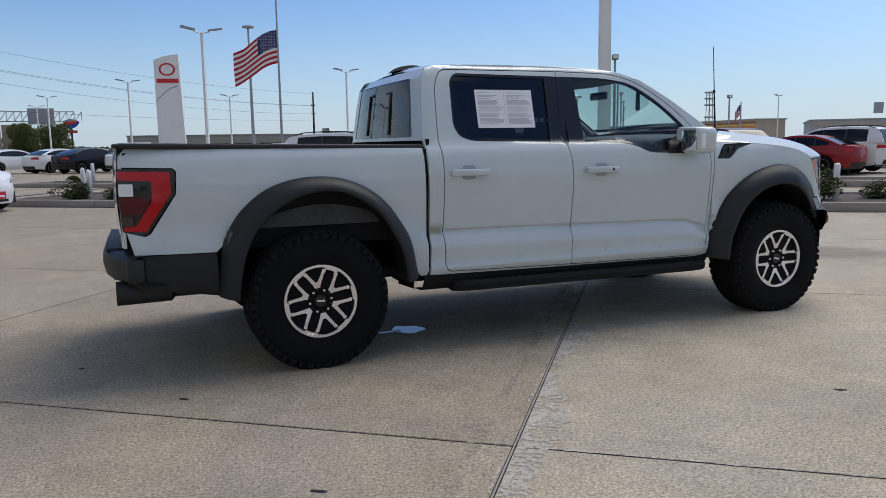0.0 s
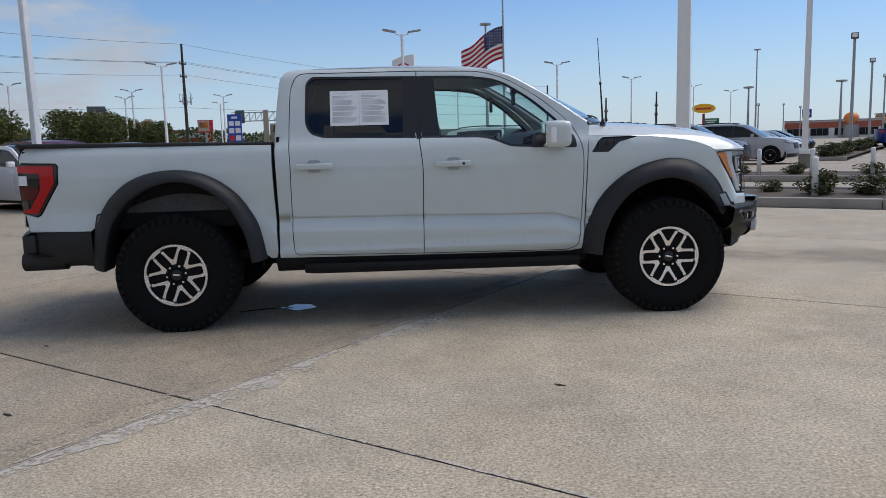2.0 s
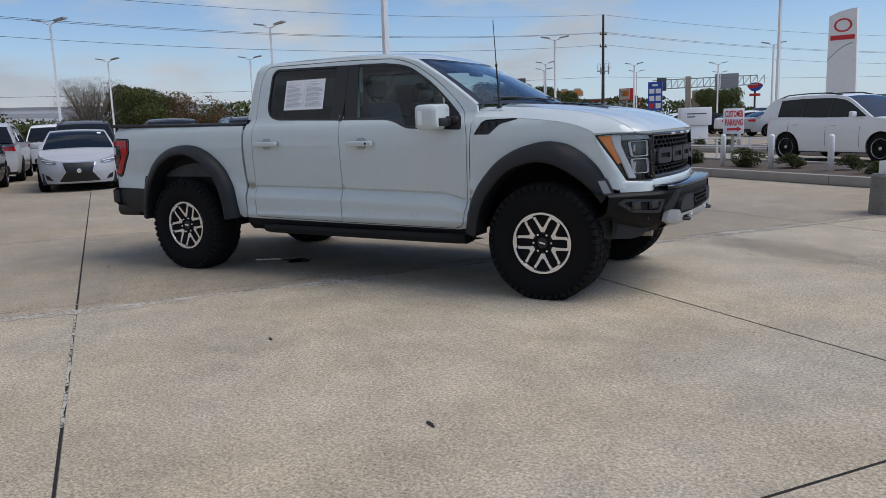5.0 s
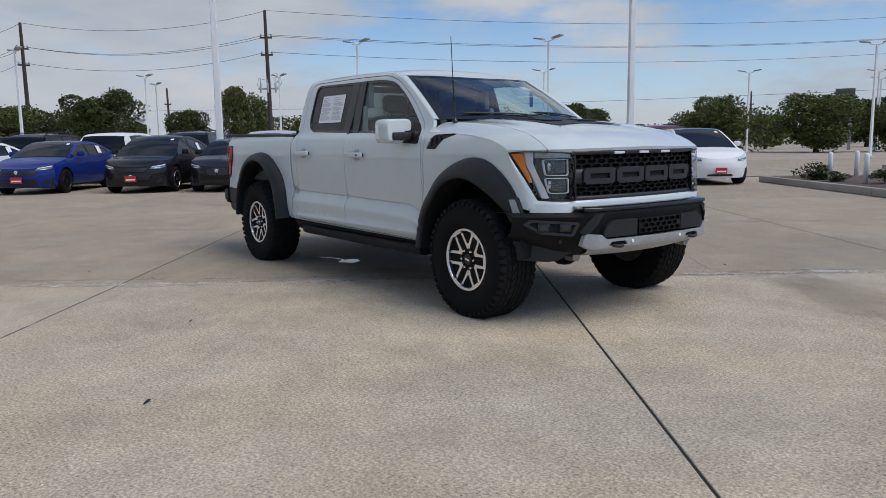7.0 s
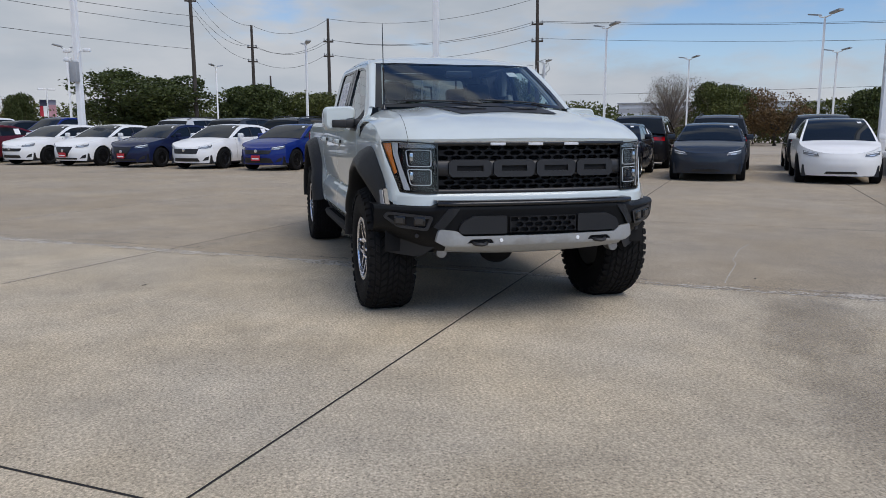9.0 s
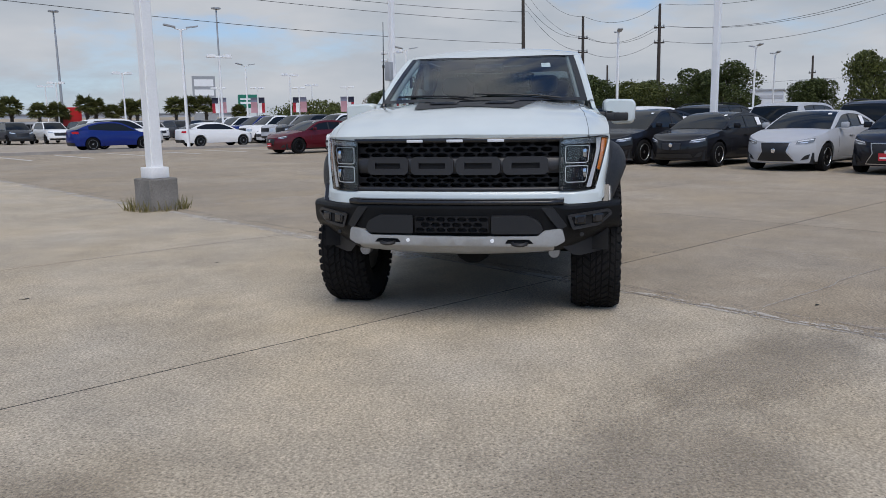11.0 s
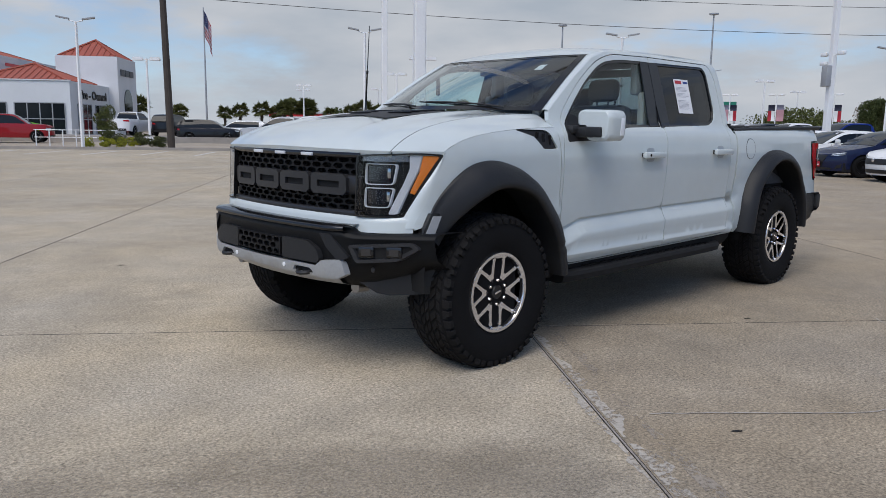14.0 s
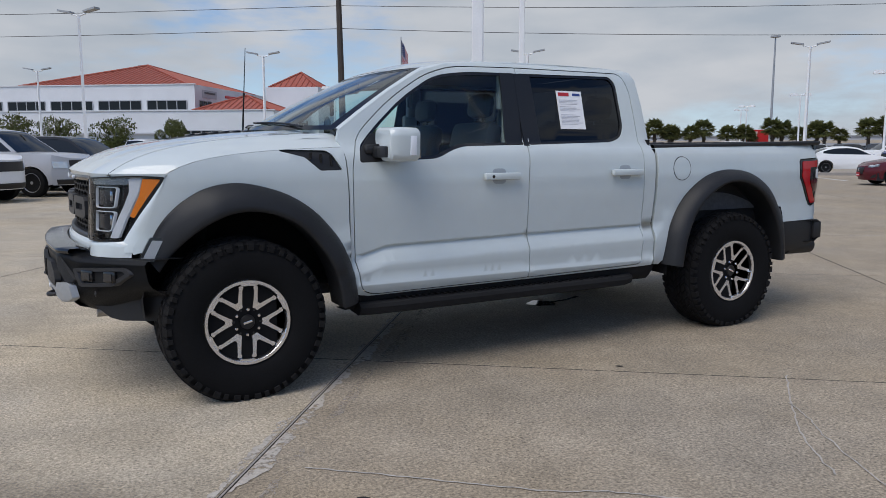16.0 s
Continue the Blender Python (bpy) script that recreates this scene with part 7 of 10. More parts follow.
for nm, sp, mt, (u, v, turn), lab, rr in extra:
    gr = [V_GRILLE(0.62, 0.86, 0.5, 0.56)] if sp in (SUV,) else ([V_GRILLE(0.78, 1.02, 0.56, 0.58)] if sp is PICKUP else [])
    c = car(nm, sp, mt, lab, "car", gr, rim=RIM_SILVER, plate=False, roof_rack=rr and sp is SUV)
    c.matrix_world = placed(u, v, 0, turn) @ Matrix.Scale(0.92 if sp is PICKUP else 1.0, 4)

# ---- cars in the far lots: one of each kind, then copies ----
FARG = "cars in the far lots"
far_kinds = {}
for key, nm, sp, mt, lab, kw in (
        ("ws", "sedan", SEDAN, white, "white four-door sedan in the far lot", {}), ("bs", "sedan", SEDAN, black_p, "black four-door sedan in the far lot", {}),
        ("gs", "sedan", SEDAN, silver, "silver four-door sedan in the far lot", {}), ("wu", "suv", SUV, white, "white sport utility vehicle in the far lot", {}),
        ("bu", "suv", SUV, black_p, "black sport utility vehicle in the far lot", {}), ("gu", "suv", SUV, dgrey, "dark grey sport utility vehicle in the far lot", {}),
        ("wp", "pickup", PICKUP, white, "white pickup truck in the far lot", {}), ("sp", "pickup", PICKUP, silver, "silver pickup truck in the far lot", {}),
        ("rp", "pickup", PICKUP, bright_red, "bright red pickup truck in the far lot", {}), ("bp", "pickup", PICKUP, blue_p, "blue pickup truck in the far lot", {}),
        ("dp", "pickup", PICKUP, dgrey, "dark grey pickup truck in the far lot", {}), ("lc", "coupe", SEDAN, lime, "bright lime green coupe before the showroom", {}),
        ("bl", "hatchback", CROSS, blue_p, "bright blue small car in the far lot", {}), ("wv", "van", VAN, white, "white high-roofed van in the far lot", {}),
        ("rs", "sedan", SEDAN, bright_red, "red four-door sedan in the far lot", {})):
    gr = [V_GRILLE(0.78, 1.02, 0.56, 0.58)] if sp is PICKUP else ([V_GRILLE(0.62, 0.86, 0.5, 0.56)] if sp in (SUV, VAN) else [V_GRILLE(0.42, 0.62, 0.42, 0.52)])
    far_kinds[key] = [car(nm, sp, mt, lab, "car", gr, rim=RIM_SILVER, group=FARG, plate=False, detail=False), False]
    for o in list(far_kinds[key][0].children_recursive):
        if o.name.split(".")[0] in ("rim_well", "pillar", "wheel_well", "underbody"):
            bpy.data.objects.remove(o)      # spare pieces too small to see so far off


def park(key, u, v, turn, z=0.0):
    src, used = far_kinds[key]
    m = placed(u, v, z, turn)
    if used:
        copy_thing(src, m)
    else:
        src.matrix_world = m
        far_kinds[key][1] = True


# across the far kerb, side on
park("sp", 10.2, -42.6, -10); park("wv", 8.6, -48.2, 0); park("ws", 2.6, -45.3, 180); park("dp", 1.0, -52.0, 180)
park("bu", -3.5, -55.0, 180); park("gu", -9.5, -67.0, 90); park("wp", -6.3, -67.0, 90)
park("ws", -17.2, -38.0, 180); park("wu", -12.6, -40.6, 180); park("bl", -11.2, -38.4, 180); park("ws", -20.0, -42.0, 0)
park("rp", 23.4, -48.3, 192); park("wp", 25.8, -41.3, 252); park("wp", 30.0, -52.0, 186); park("lc", 26.6, -54.6, 180, 0.40); park("wp", 20.6, -61.0, 262, 0.40); park("bu", 17.6, -61.0, 262, 0.40); park("bu", 11.7, -54.0, 180); park("wu", 15.0, -58.5, 0)
# the row of pickups beyond the kerb
for k, key in enumerate(("wp", "wp", "bp", "wp", "sp", "dp", "wp", "gu", "bp")):
    park(key, -19.5, -50.5 + 2.55 * k - (0.6 if k % 2 else 0), 0)
# two long rows further out
for k, key in enumerate("ws gs bs ws rs ws bs gs ws ws".split()):
    park(key, -26.0 - 0.0, -58.0 - 2.6 * k, 0)
for k, key in enumerate("wu bu gu bu ws bu gu wu bs bu wu gu bu ws gu bu wu bu".split()):
    park(key, -40.0 + 2.75 * k, -60.0, 90)
for k, key in enumerate("gu bu ws bu gs wu bu gu".split()):
    park(key, -46.0, -52.0 + 2.7 * k, 0)
for k, key in enumerate("wu gs ws bu gu wu bs wu".split()):
    park(key, -30.0 + 0.2 * k, -22.0 + 2.7 * k, 180)
# the row nosed up to the long planted strip, and the lane beside it
for k, key in enumerate("bu bs ws gs bs".split()):
    park(key, -1.4 - 0.15 * k, 36.0 + 3.6 * k, 0)
for k, key in enumerate("rs bs gs ws gu".split()):
    park(key, -18.0 - 1.4 * k, 52.5 + 4.0 * k, 0)
park("bp", 6.4, 57.0, 20); park("wu", 9.6, 50.5, 0)
# beyond the beds
for k, key in enumerate("ws ws bs ws gs ws bs".split()):
    park(key, -34.6 + 2.9 * k, 36.0 + 0.9 * (k % 2), 74)
for k, key in enumerate("gs wu bu ws bs gs ws".split()):
    park(key, -40.0 + 3.1 * k, 44.0, -90)
for k, key in enumerate("bu gs ws wu gs ws gs".split()):
    park(key, 12.0 + 3.0 * k, 43.0, 100)
for k, key in enumerate("ws gs bs gu ws gs wu".split()):
    park(key, 20.0 + 3.0 * k, 28.0 + 0.6 * k, 20)
# the near row on the open lot
park("wp", 14.1, -10.4, 180); park("sp", 14.1, -13.3, 180); park("bu", 14.0, -16.2, 180)

# ---- surroundings: shared helpers ----
BARK = varied("bark", (0.075, 0.062, 0.050), 0.95, scale=5, fine=40, amount=0.35, bump=0.6)
POLE_WOOD = varied("weathered_pole_wood", (0.055, 0.045, 0.038), 0.95, scale=3, fine=40, amount=0.3)
LAMP_GREY = varied("grey_lamp_housing", (0.30, 0.31, 0.32), 0.5, scale=4, fine=30, amount=0.1)
DARK_POLE = varied("dark_bronze_pole", (0.09, 0.088, 0.085), 0.5, scale=4, fine=30, amount=0.15)
POLE_GREY = varied("galvanised_pole", (0.34, 0.35, 0.36), 0.5, metal=0.3, scale=4, fine=30, amount=0.12)
BASE_CONC = varied("rough_pole_base", (0.20, 0.187, 0.168), 0.95, scale=3, fine=45, amount=0.35, bump=0.7)
ROOF_RED = varied("orange_red_metal_roof", (0.33, 0.082, 0.050), 0.5, scale=2, fine=20, amount=0.15)
STUCCO = varied("white_stucco", (0.62, 0.63, 0.64), 0.85, scale=0.6, fine=14, amount=0.08)
STUCCO_GREY = varied("grey_stucco", (0.40, 0.41, 0.43), 0.85, scale=0.6, fine=14, amount=0.10)
BEIGE = varied("beige_wall", (0.44, 0.38, 0.30), 0.85, scale=0.5, fine=12, amount=0.12)
SIGN_BLUE = principled("sign_blue", (0.015, 0.07, 0.36), 0.45)
SIGN_RED = principled("sign_red", (0.55, 0.02, 0.025), 0.45)
SIGN_ORANGE = principled("sign_orange", (0.75, 0.20, 0.02), 0.45)
SIGN_YELLOW = principled("sign_yellow", (0.80, 0.46, 0.02), 0.45)
SIGN_GREEN = principled("sign_green", (0.01, 0.16, 0.10), 0.45)
SIGN_DARK = varied("weathered_sign_back", (0.10, 0.105, 0.11), 0.7, scale=2, fine=20, amount=0.2)
STRIPE = varied("worn_white_line", (0.58, 0.57, 0.54), 0.85, scale=5, fine=50, amount=0.25)


def leaf_mat(name, color, spread=0.45):
    """Foliage whose tone changes from leaf to leaf, lit through a little."""
    m = principled(name, color, 0.6, spec=0.3)
    n, l = m.node_tree.nodes, m.node_tree.links
    b = n["Principled BSDF"]
    geo = n.new("ShaderNodeNewGeometry")
    ramp = n.new("ShaderNodeValToRGB")
    c = color
    ramp.color_ramp.elements[0].color = (c[0] * (1 - spread), c[1] * (1 - spread), c[2] * (1 - spread), 1)
    ramp.color_ramp.elements[1].color = (c[0] * (1 + spread * 1.3), c[1] * (1 + spread), c[2] * (1 + spread * 0.5), 1)
    l.new(geo.outputs["Random Per Island"], ramp.inputs["Fac"])
    l.new(ramp.outputs["Color"], b.inputs["Base Color"])
    b.inputs["Transmission Weight"].default_value = 0.0
    thin = n.new("ShaderNodeBsdfTranslucent")
    l.new(ramp.outputs["Color"], thin.inputs["Color"])
    mx = n.new("ShaderNodeMixShader"); mx.inputs[0].default_value = 0.25
    out = n["Material Output"]
    l.new(b.outputs[0], mx.inputs[1]); l.new(thin.outputs[0], mx.inputs[2]); l.new(mx.outputs[0], out.inputs[0])
    return m


OAK = leaf_mat("oak_leaves", (0.080, 0.098, 0.030))
OAK_DEEP = leaf_mat("dark_oak_leaves", (0.054, 0.074, 0.024))
RUSSET = leaf_mat("russet_leaves", (0.120, 0.080, 0.040))
PALM_GREEN = leaf_mat("palm_fronds", (0.105, 0.118, 0.042))
SHRUB = leaf_mat("shrub_leaves", (0.055, 0.070, 0.026), 0.6)
SHRUB_YELLOW = leaf_mat("yellow_green_hedge", (0.24, 0.26, 0.03))
WEED = leaf_mat("dry_weeds", (0.16, 0.15, 0.06), 0.5)
DRY_LEAF = leaf_mat("dry_grey_leaves", (0.105, 0.088, 0.070))
TWIG = varied("grey_twigs", (0.13, 0.11, 0.095), 0.9, scale=5, fine=40, amount=0.3)


def quads_mesh(name, quads, mat):
    verts, faces = [], []
    for q in quads:
        k = len(verts)
        verts += [tuple(p) for p in q]
        faces.append(tuple(range(k, k + len(q))))
    me = bpy.data.meshes.new(name)
    me.from_pydata(verts, [], faces)
    me.materials.append(mat)
    return me


def leaf(rng, c, size, flat=0.0):
    """A small pointed leaf clump at c, turned at random."""
    d = Vector((rng.gauss(0, 1), rng.gauss(0, 1), rng.gauss(0, 1) * (1 - flat))).normalized()
    e = d.cross(Vector((rng.gauss(0, 1), rng.gauss(0, 1), rng.gauss(0, 1)))).normalized()
    s = size * rng.uniform(0.6, 1.3)
    c = Vector(c)
    return (c - d * s * 0.5, c + e * s * 0.28, c + d * s * 0.5, c - e * s * 0.28)


def crown_quads(rng, lumps, count, size, centre, radii, hollow=0.55):
    """Leaves in the outer shell of several overlapping lumps that fill an uneven crown."""
    balls = []
    for _ in range(lumps):
        a, z, r = rng.uniform(0, 2 * math.pi), rng.uniform(-0.95, 0.72), rng.uniform(0.25, 0.78)
        k = math.sqrt(max(0.05, 1 - z * z))
        balls.append((Vector((centre[0] + radii[0] * r * k * math.cos(a), centre[1] + radii[1] * r * k * math.sin(a), centre[2] + radii[2] * z * 0.75)), rng.uniform(0.30, 0.48) if lumps < 25 else rng.uniform(0.20, 0.34)))
    out = []
    for _ in range(count):
        c, r = rng.choice(balls)
        d = Vector((rng.gauss(0, 1), rng.gauss(0, 1), rng.gauss(0, 1))).normalized()
        rr = r * (hollow + (1 - hollow) * math.sqrt(rng.random())) * (1.25 if rng.random() < 0.06 else 1.0)
        out.append(leaf(rng, c + Vector((d.x * radii[0] * rr * 1.1, d.y * radii[1] * rr * 1.1, d.z * radii[2] * rr)), size))
    return out, balls


def link(name, me, parent, label=""):
    ob = new(name, me)
    ob.parent = parent
    if label:
        tagged(ob, label)
    return ob


def wood_of(rng, balls, fork, name, mat, base_r=0.028, spread=0.5):
    bmt = bmesh.new()
    tube(bmt, [(0, 0, -0.01), (0.006, 0.004, fork * 0.5), (0.0, 0.01, fork)], [base_r * 1.3, base_r, base_r * 0.85], 8)
    for c, r in balls:
        mid = Vector((c.x * 0.45, c.y * 0.45, fork + (c.z - fork) * 0.55))
        tube(bmt, [(0, 0, fork * 0.92), mid, c], [base_r * 0.6, base_r * 0.35, base_r * 0.12], 5)
    for f in bmt.faces:
        f.smooth = True
    me = bpy.data.meshes.new(name)
    bmt.to_mesh(me); bmt.free()
    me.materials.append(mat)
    return me


TREE_KINDS = {}
for key, seed, lumps, count, lsize, mat, fork, rz in (
        ("oak_a", 1, 18, 12500, 0.042, OAK, 0.12, 0.46), ("oak_b", 2, 16, 12000, 0.043, OAK_DEEP, 0.14, 0.44), ("oak_c", 3, 20, 13000, 0.041, OAK, 0.10, 0.46),
        ("russet", 4, 15, 5600, 0.036, RUSSET, 0.24, 0.44), ("young", 5, 12, 3400, 0.055, OAK, 0.30, 0.40), ("oak_big", 7, 34, 24000, 0.030, OAK_DEEP, 0.08, 0.46), ("bare", 6, 44, 9000, 0.0125, DRY_LEAF, 0.22, 0.46)):
    rng = random.Random(seed)
    qs, balls = crown_quads(rng, lumps, count, lsize, (0, 0, 1 - rz), (0.50, 0.50, rz))
    TREE_KINDS[key] = (wood_of(rng, balls, fork, "trunk", TWIG if key == "bare" else BARK), quads_mesh("crown", qs, mat))


def tree(kind, x, y, h, w, label, group):
    root = thing("tree", label=label, category="tree", group=group)
    wood, crown = TREE_KINDS[kind]
    link("trunk", wood, root)
    link("crown", crown, root)
    root.matrix_world = Matrix.Translation((x, y, -0.02)) @ Matrix.Rotation((x * 7.1 + y * 3.3) % 6.28, 4, "Z") @ Matrix.Diagonal((w, w, h, 1))
    return root


# ---- trees behind the car rows ----
EDGE = "trees along the edge of the lot"
dense = [(-65.4, -9.7, 7, 11), (-62.8, -0.6, 5.2, 5.6), (-65.5, 5.2, 4.7, 5.6), (-44.7, 36.2, 5, 3.7), (-37, 42.5, 4.2, 3.8), (-60, 11.9, 6.1, 6.5), (-71, 8.5, 5.1, 7), (-67.6, 21.6, 4.7, 4.1),
         (-61, 24.6, 6.4, 4.2), (-25.4, 45.4, 4.5, 4.6), (-49.8, 39.1, 5.3, 4), (-23.5, 57.4, 4.7, 6), (-19.7, 61.2, 4, 3.7), (-63.6, 0.6, 5.1, 4.8)]
for k, (x, y, h, w) in enumerate(dense):
    tree("oak_big" if w > 6.4 else ("oak_a", "oak_b", "oak_c")[k % 3], x, y, h * 1.08, w * 1.22, "broad dense green oak behind the parked cars" if w > 5 else "small rounded green oak behind the parked cars", EDGE)
for x, y, h, w in ((-43.6, 30.6, 6.1, 5.7), (-50.5, 34.9, 6.8, 4.9)):
    tree("bare", x, y, h, w, "half-bare tree with thin grey twigs", EDGE)
for x, y, h, w in ((-42.4, 39.2, 5.2, 5.4), (-47.9, 41.4, 5.5, 3.3), (-83, -24, 5.7, 4.2)):
    tree("russet", x, y, h, w, "tree with russet-brown autumn leaves", EDGE)
for k, (x, y, h, w) in enumerate([(-65, 77, 6, 9), (-37, 73, 4, 5.3), (-90.8, 45.7, 4.8, 4), (-9, 88, 4.5, 4.2), (-33, 87.5, 6, 8.5), (-13.3, 102.6, 5, 4.5), (-78, -22.5, 5.3, 3.3), (-95, -34, 4.4, 2.4)]):
    tree(("oak_b", "oak_c")[k % 2], x, y, h, w, "distant dark green tree", "distant trees")
for x, y, h, w in ((5.3, -61, 4, 3.2), (2.5, -61, 3.9, 2.9), (-0.8, -54.7, 3.7, 3.1), (-4.9, -56, 3.6, 2.4), (-5.7, -58.8, 3.8, 2.1), (-11.3, -46.0, 2.6, 1.5)):
    tree("young", x, y, h, w, "young green tree beside the white showroom", "trees by the showroom")

# palms
rng = random.Random(17)
qs = []
for k in range(74):
    a, el = rng.uniform(0, 2 * math.pi), rng.uniform(-0.75, 1.35)
    d = Vector((math.cos(a) * math.cos(el), math.sin(a) * math.cos(el), math.sin(el)))
    side_v = d.cross(Vector((0, 0, 1))).normalized()
    hub_p = Vector((0, 0, 3.55)) + d * rng.uniform(0.40, 0.85)
    for j in range(11):
        b = (j - 5) / 5 * 1.25
        tip = hub_p + (d * math.cos(b) + side_v * math.sin(b)) * rng.uniform(0.62, 0.86) - Vector((0, 0, 0.22 * abs(math.sin(b)) + 0.10))
        n = (tip - hub_p).cross(d.cross(side_v)).normalized() * 0.058
        mid = hub_p.lerp(tip, 0.5) + Vector((0, 0, 0.05))
        qs.append((hub_p, mid + n, tip, mid - n))
    qs.append((Vector((0, 0, 3.5)), hub_p + side_v * 0.02, hub_p - side_v * 0.02))
PALM_CROWN = quads_mesh("crown", qs, PALM_GREEN)
bmt = bmesh.new()
tube(bmt, [(0, 0, -0.05), (0.02, 0, 1.2), (0.03, 0.02, 2.5), (0.0, 0.0, 3.5)], [0.20, 0.17, 0.17, 0.24], 10)
for _ in range(46):
    a, z = rng.uniform(0, 6.28), rng.uniform(2.2, 3.4)
    p = Vector((0.17 * math.cos(a), 0.17 * math.sin(a), z))
    tube(bmt, [p, p + Vector((0.13 * math.cos(a), 0.13 * math.sin(a), 0.16))], [0.03, 0.015], 4)
PALM_TRUNK = bpy.data.meshes.new("trunk")
bmt.to_mesh(PALM_TRUNK); bmt.free()
PALM_TRUNK.materials.append(BARK)
palms = [(-44, -83), (-47, -81), (-51, -78), (-54, -75), (-58, -72), (-61, -69), (-64, -67), (-67, -64), (-70, -61), (-73, -57), (-75, -55), (-77, -53), (-79, -49), (-40.5, -86), (-49.2, -80.5), (-56.4, -74.5), (-36, -89), (-32, -92), (-66, -66), (-71.6, -60), (-81, -46), (-84, -43), (-45.4, -80), (-60, -73)]
palms += [(x - 1.6 - 0.5 * (k % 3), y + 0.9 - 0.8 * (k % 2)) for k, (x, y) in enumerate(palms[:14])]
for k, (x, y) in enumerate(palms):
    root = thing("palm_tree", label="fan palm with a round green head of fronds", category="palm", group="palms along the far road")
    link("trunk", PALM_TRUNK, root)
    link("crown", PALM_CROWN, root)
    s = 0.93 + 0.13 * math.sin(k * 2.3)
    root.matrix_world = Matrix.Translation((x, y, 0)) @ Matrix.Rotation(k * 1.7, 4, "Z") @ Matrix.Diagonal((s * 1.08, s * 1.08, s, 1))

# the far line of woods and bushes
rng = random.Random(23)
qs = []
for k in range(56000):
    a = radians(rng.uniform(62, 250))
    r = rng.uniform(128, 150)
    top = 1.2 + 3.2 * max(0.0, 0.45 + 0.9 * noise.noise(Vector((a * 9.0, 1.5, 0))) + 0.4 * noise.noise(Vector((a * 41.0, 4.5, 0))))
    if math.degrees(a) < 95:
        top *= 0.62
    qs.append(leaf(rng, (r * math.cos(a), r * math.sin(a), top * rng.random() ** 0.7), 0.66))
woods = new("far_woods", quads_mesh("far_woods", qs, OAK_DEEP))
tagged(woods, "far dark green line of trees and bushes", "woods", kind="stuff")

# lower growth that closes the gaps between the trees
rng = random.Random(29)
belt_line = [(-96, -42), (-84, -28), (-76, -8), (-74, 14), (-66, 30), (-54, 44), (-42, 52), (-30, 60)]
qs = []
for k in range(46000):
    i = rng.randrange(len(belt_line) - 1)
    f = rng.random()
    (x0, y0), (x1, y1) = belt_line[i], belt_line[i + 1]
    x, y = x0 + (x1 - x0) * f + rng.gauss(0, 1.0), y0 + (y1 - y0) * f + rng.gauss(0, 1.0)
    s = i + f
    top = 2.9 + 2.0 * noise.noise(Vector((s * 2.1, 7.5, 0))) + 0.9 * noise.noise(Vector((s * 8.0, 2.5, 0)))
    qs.append(leaf(rng, (x, y, max(0.6, top) * rng.random() ** 0.75), 0.34))
tagged(new("tree_belt", quads_mesh("tree_belt", qs, OAK)), "low green undergrowth between the trees", "undergrowth", kind="stuff")

# ---- bushes and bollards in the planted beds ----
BUSHES = []
for seed in (31, 32, 33):
    rng = random.Random(seed)
    qs, balls = crown_quads(rng, 12, 1500, 0.075, (0, 0, 0.40), (0.48, 0.42, 0.42), 0.4)
    BUSHES.append((wood_of(rng, balls, 0.12, "woody_base", BARK, 0.018), quads_mesh("leaves", qs, SHRUB)))


def bush(u, v, w, h, k, label="low dark green shrub in the planted bed", group="shrubs in the planted beds"):
    root = thing("shrub", label=label, category="shrub", group=group)
    wood, lv = BUSHES[k % 3]
    link("woody_base", wood, root)
    link("leaves", lv, root)
    p = at(u, v, 0.10)
    root.matrix_world = Matrix.Translation(p) @ Matrix.Rotation(k * 2.1, 4, "Z") @ Matrix.Diagonal((w * 1.08, w * 1.08, h * 0.92, 1))
for k, (u, v, w, h) in enumerate([(0.7, 11.9, 0.9, 0.62), (1.35, 12.1, 0.8, 0.5), (-0.6, 11.8, 0.7, 0.45), (3.2, 11.9, 1.0, 0.7), (4.1, 12.1, 0.9, 0.6), (6.0, 11.8, 1.1, 0.7), (7.0, 12.0, 0.9, 0.55), (8.6, 11.9, 1.0, 0.6),
                                  (-7.6, 11.9, 0.9, 0.6), (-6.7, 12.0, 0.85, 0.5), (-4.7, 11.8, 1.0, 0.66), (-3.6, 12.0, 0.8, 0.5), (-11.75, 11.4, 1.15, 0.68), (-10.5, 11.4, 0.75, 0.42), (-9.3, 12.0, 0.9, 0.55), (-8.7, 12.6, 0.6, 0.4), (2.3, 12.4, 0.6, 0.4), (-2.3, 12.2, 0.75, 0.5), (-1.5, 11.7, 0.6, 0.38), (5.1, 12.6, 0.7, 0.45),
                                  (-18.6, 19.5, 0.8, 0.45), (-14.6, 19.4, 0.8, 0.5), (-13.3, 19.5, 1.0, 0.55), (-10.4, 19.4, 0.8, 0.45), (-7.0, 19.5, 0.9, 0.5), (-5.2, 19.3, 0.8, 0.45), (-3.4, 19.6, 0.9, 0.5), (-2.2, 19.3, 0.7, 0.4), (-1.0, 19.6, 1.0, 0.55), (0.2, 19.4, 0.8, 0.42), (1.6, 19.5, 0.9, 0.5), (3.6, 19.4, 0.9, 0.5), (5.6, 19.5, 0.8, 0.45), (7.6, 19.4, 0.9, 0.5)]):
    bush(u, v, w, h, k)
for k in range(14):
    bush(0.55 + 0.25 * math.sin(k * 2.3), 34.9 + 1.75 * k, 1.55 + 0.2 * math.sin(k * 1.3), 0.85 + 0.12 * math.cos(k * 2.1), k, "dark green shrub in the long planted strip", "shrubs in the planted strip")
bm = bmesh.new()
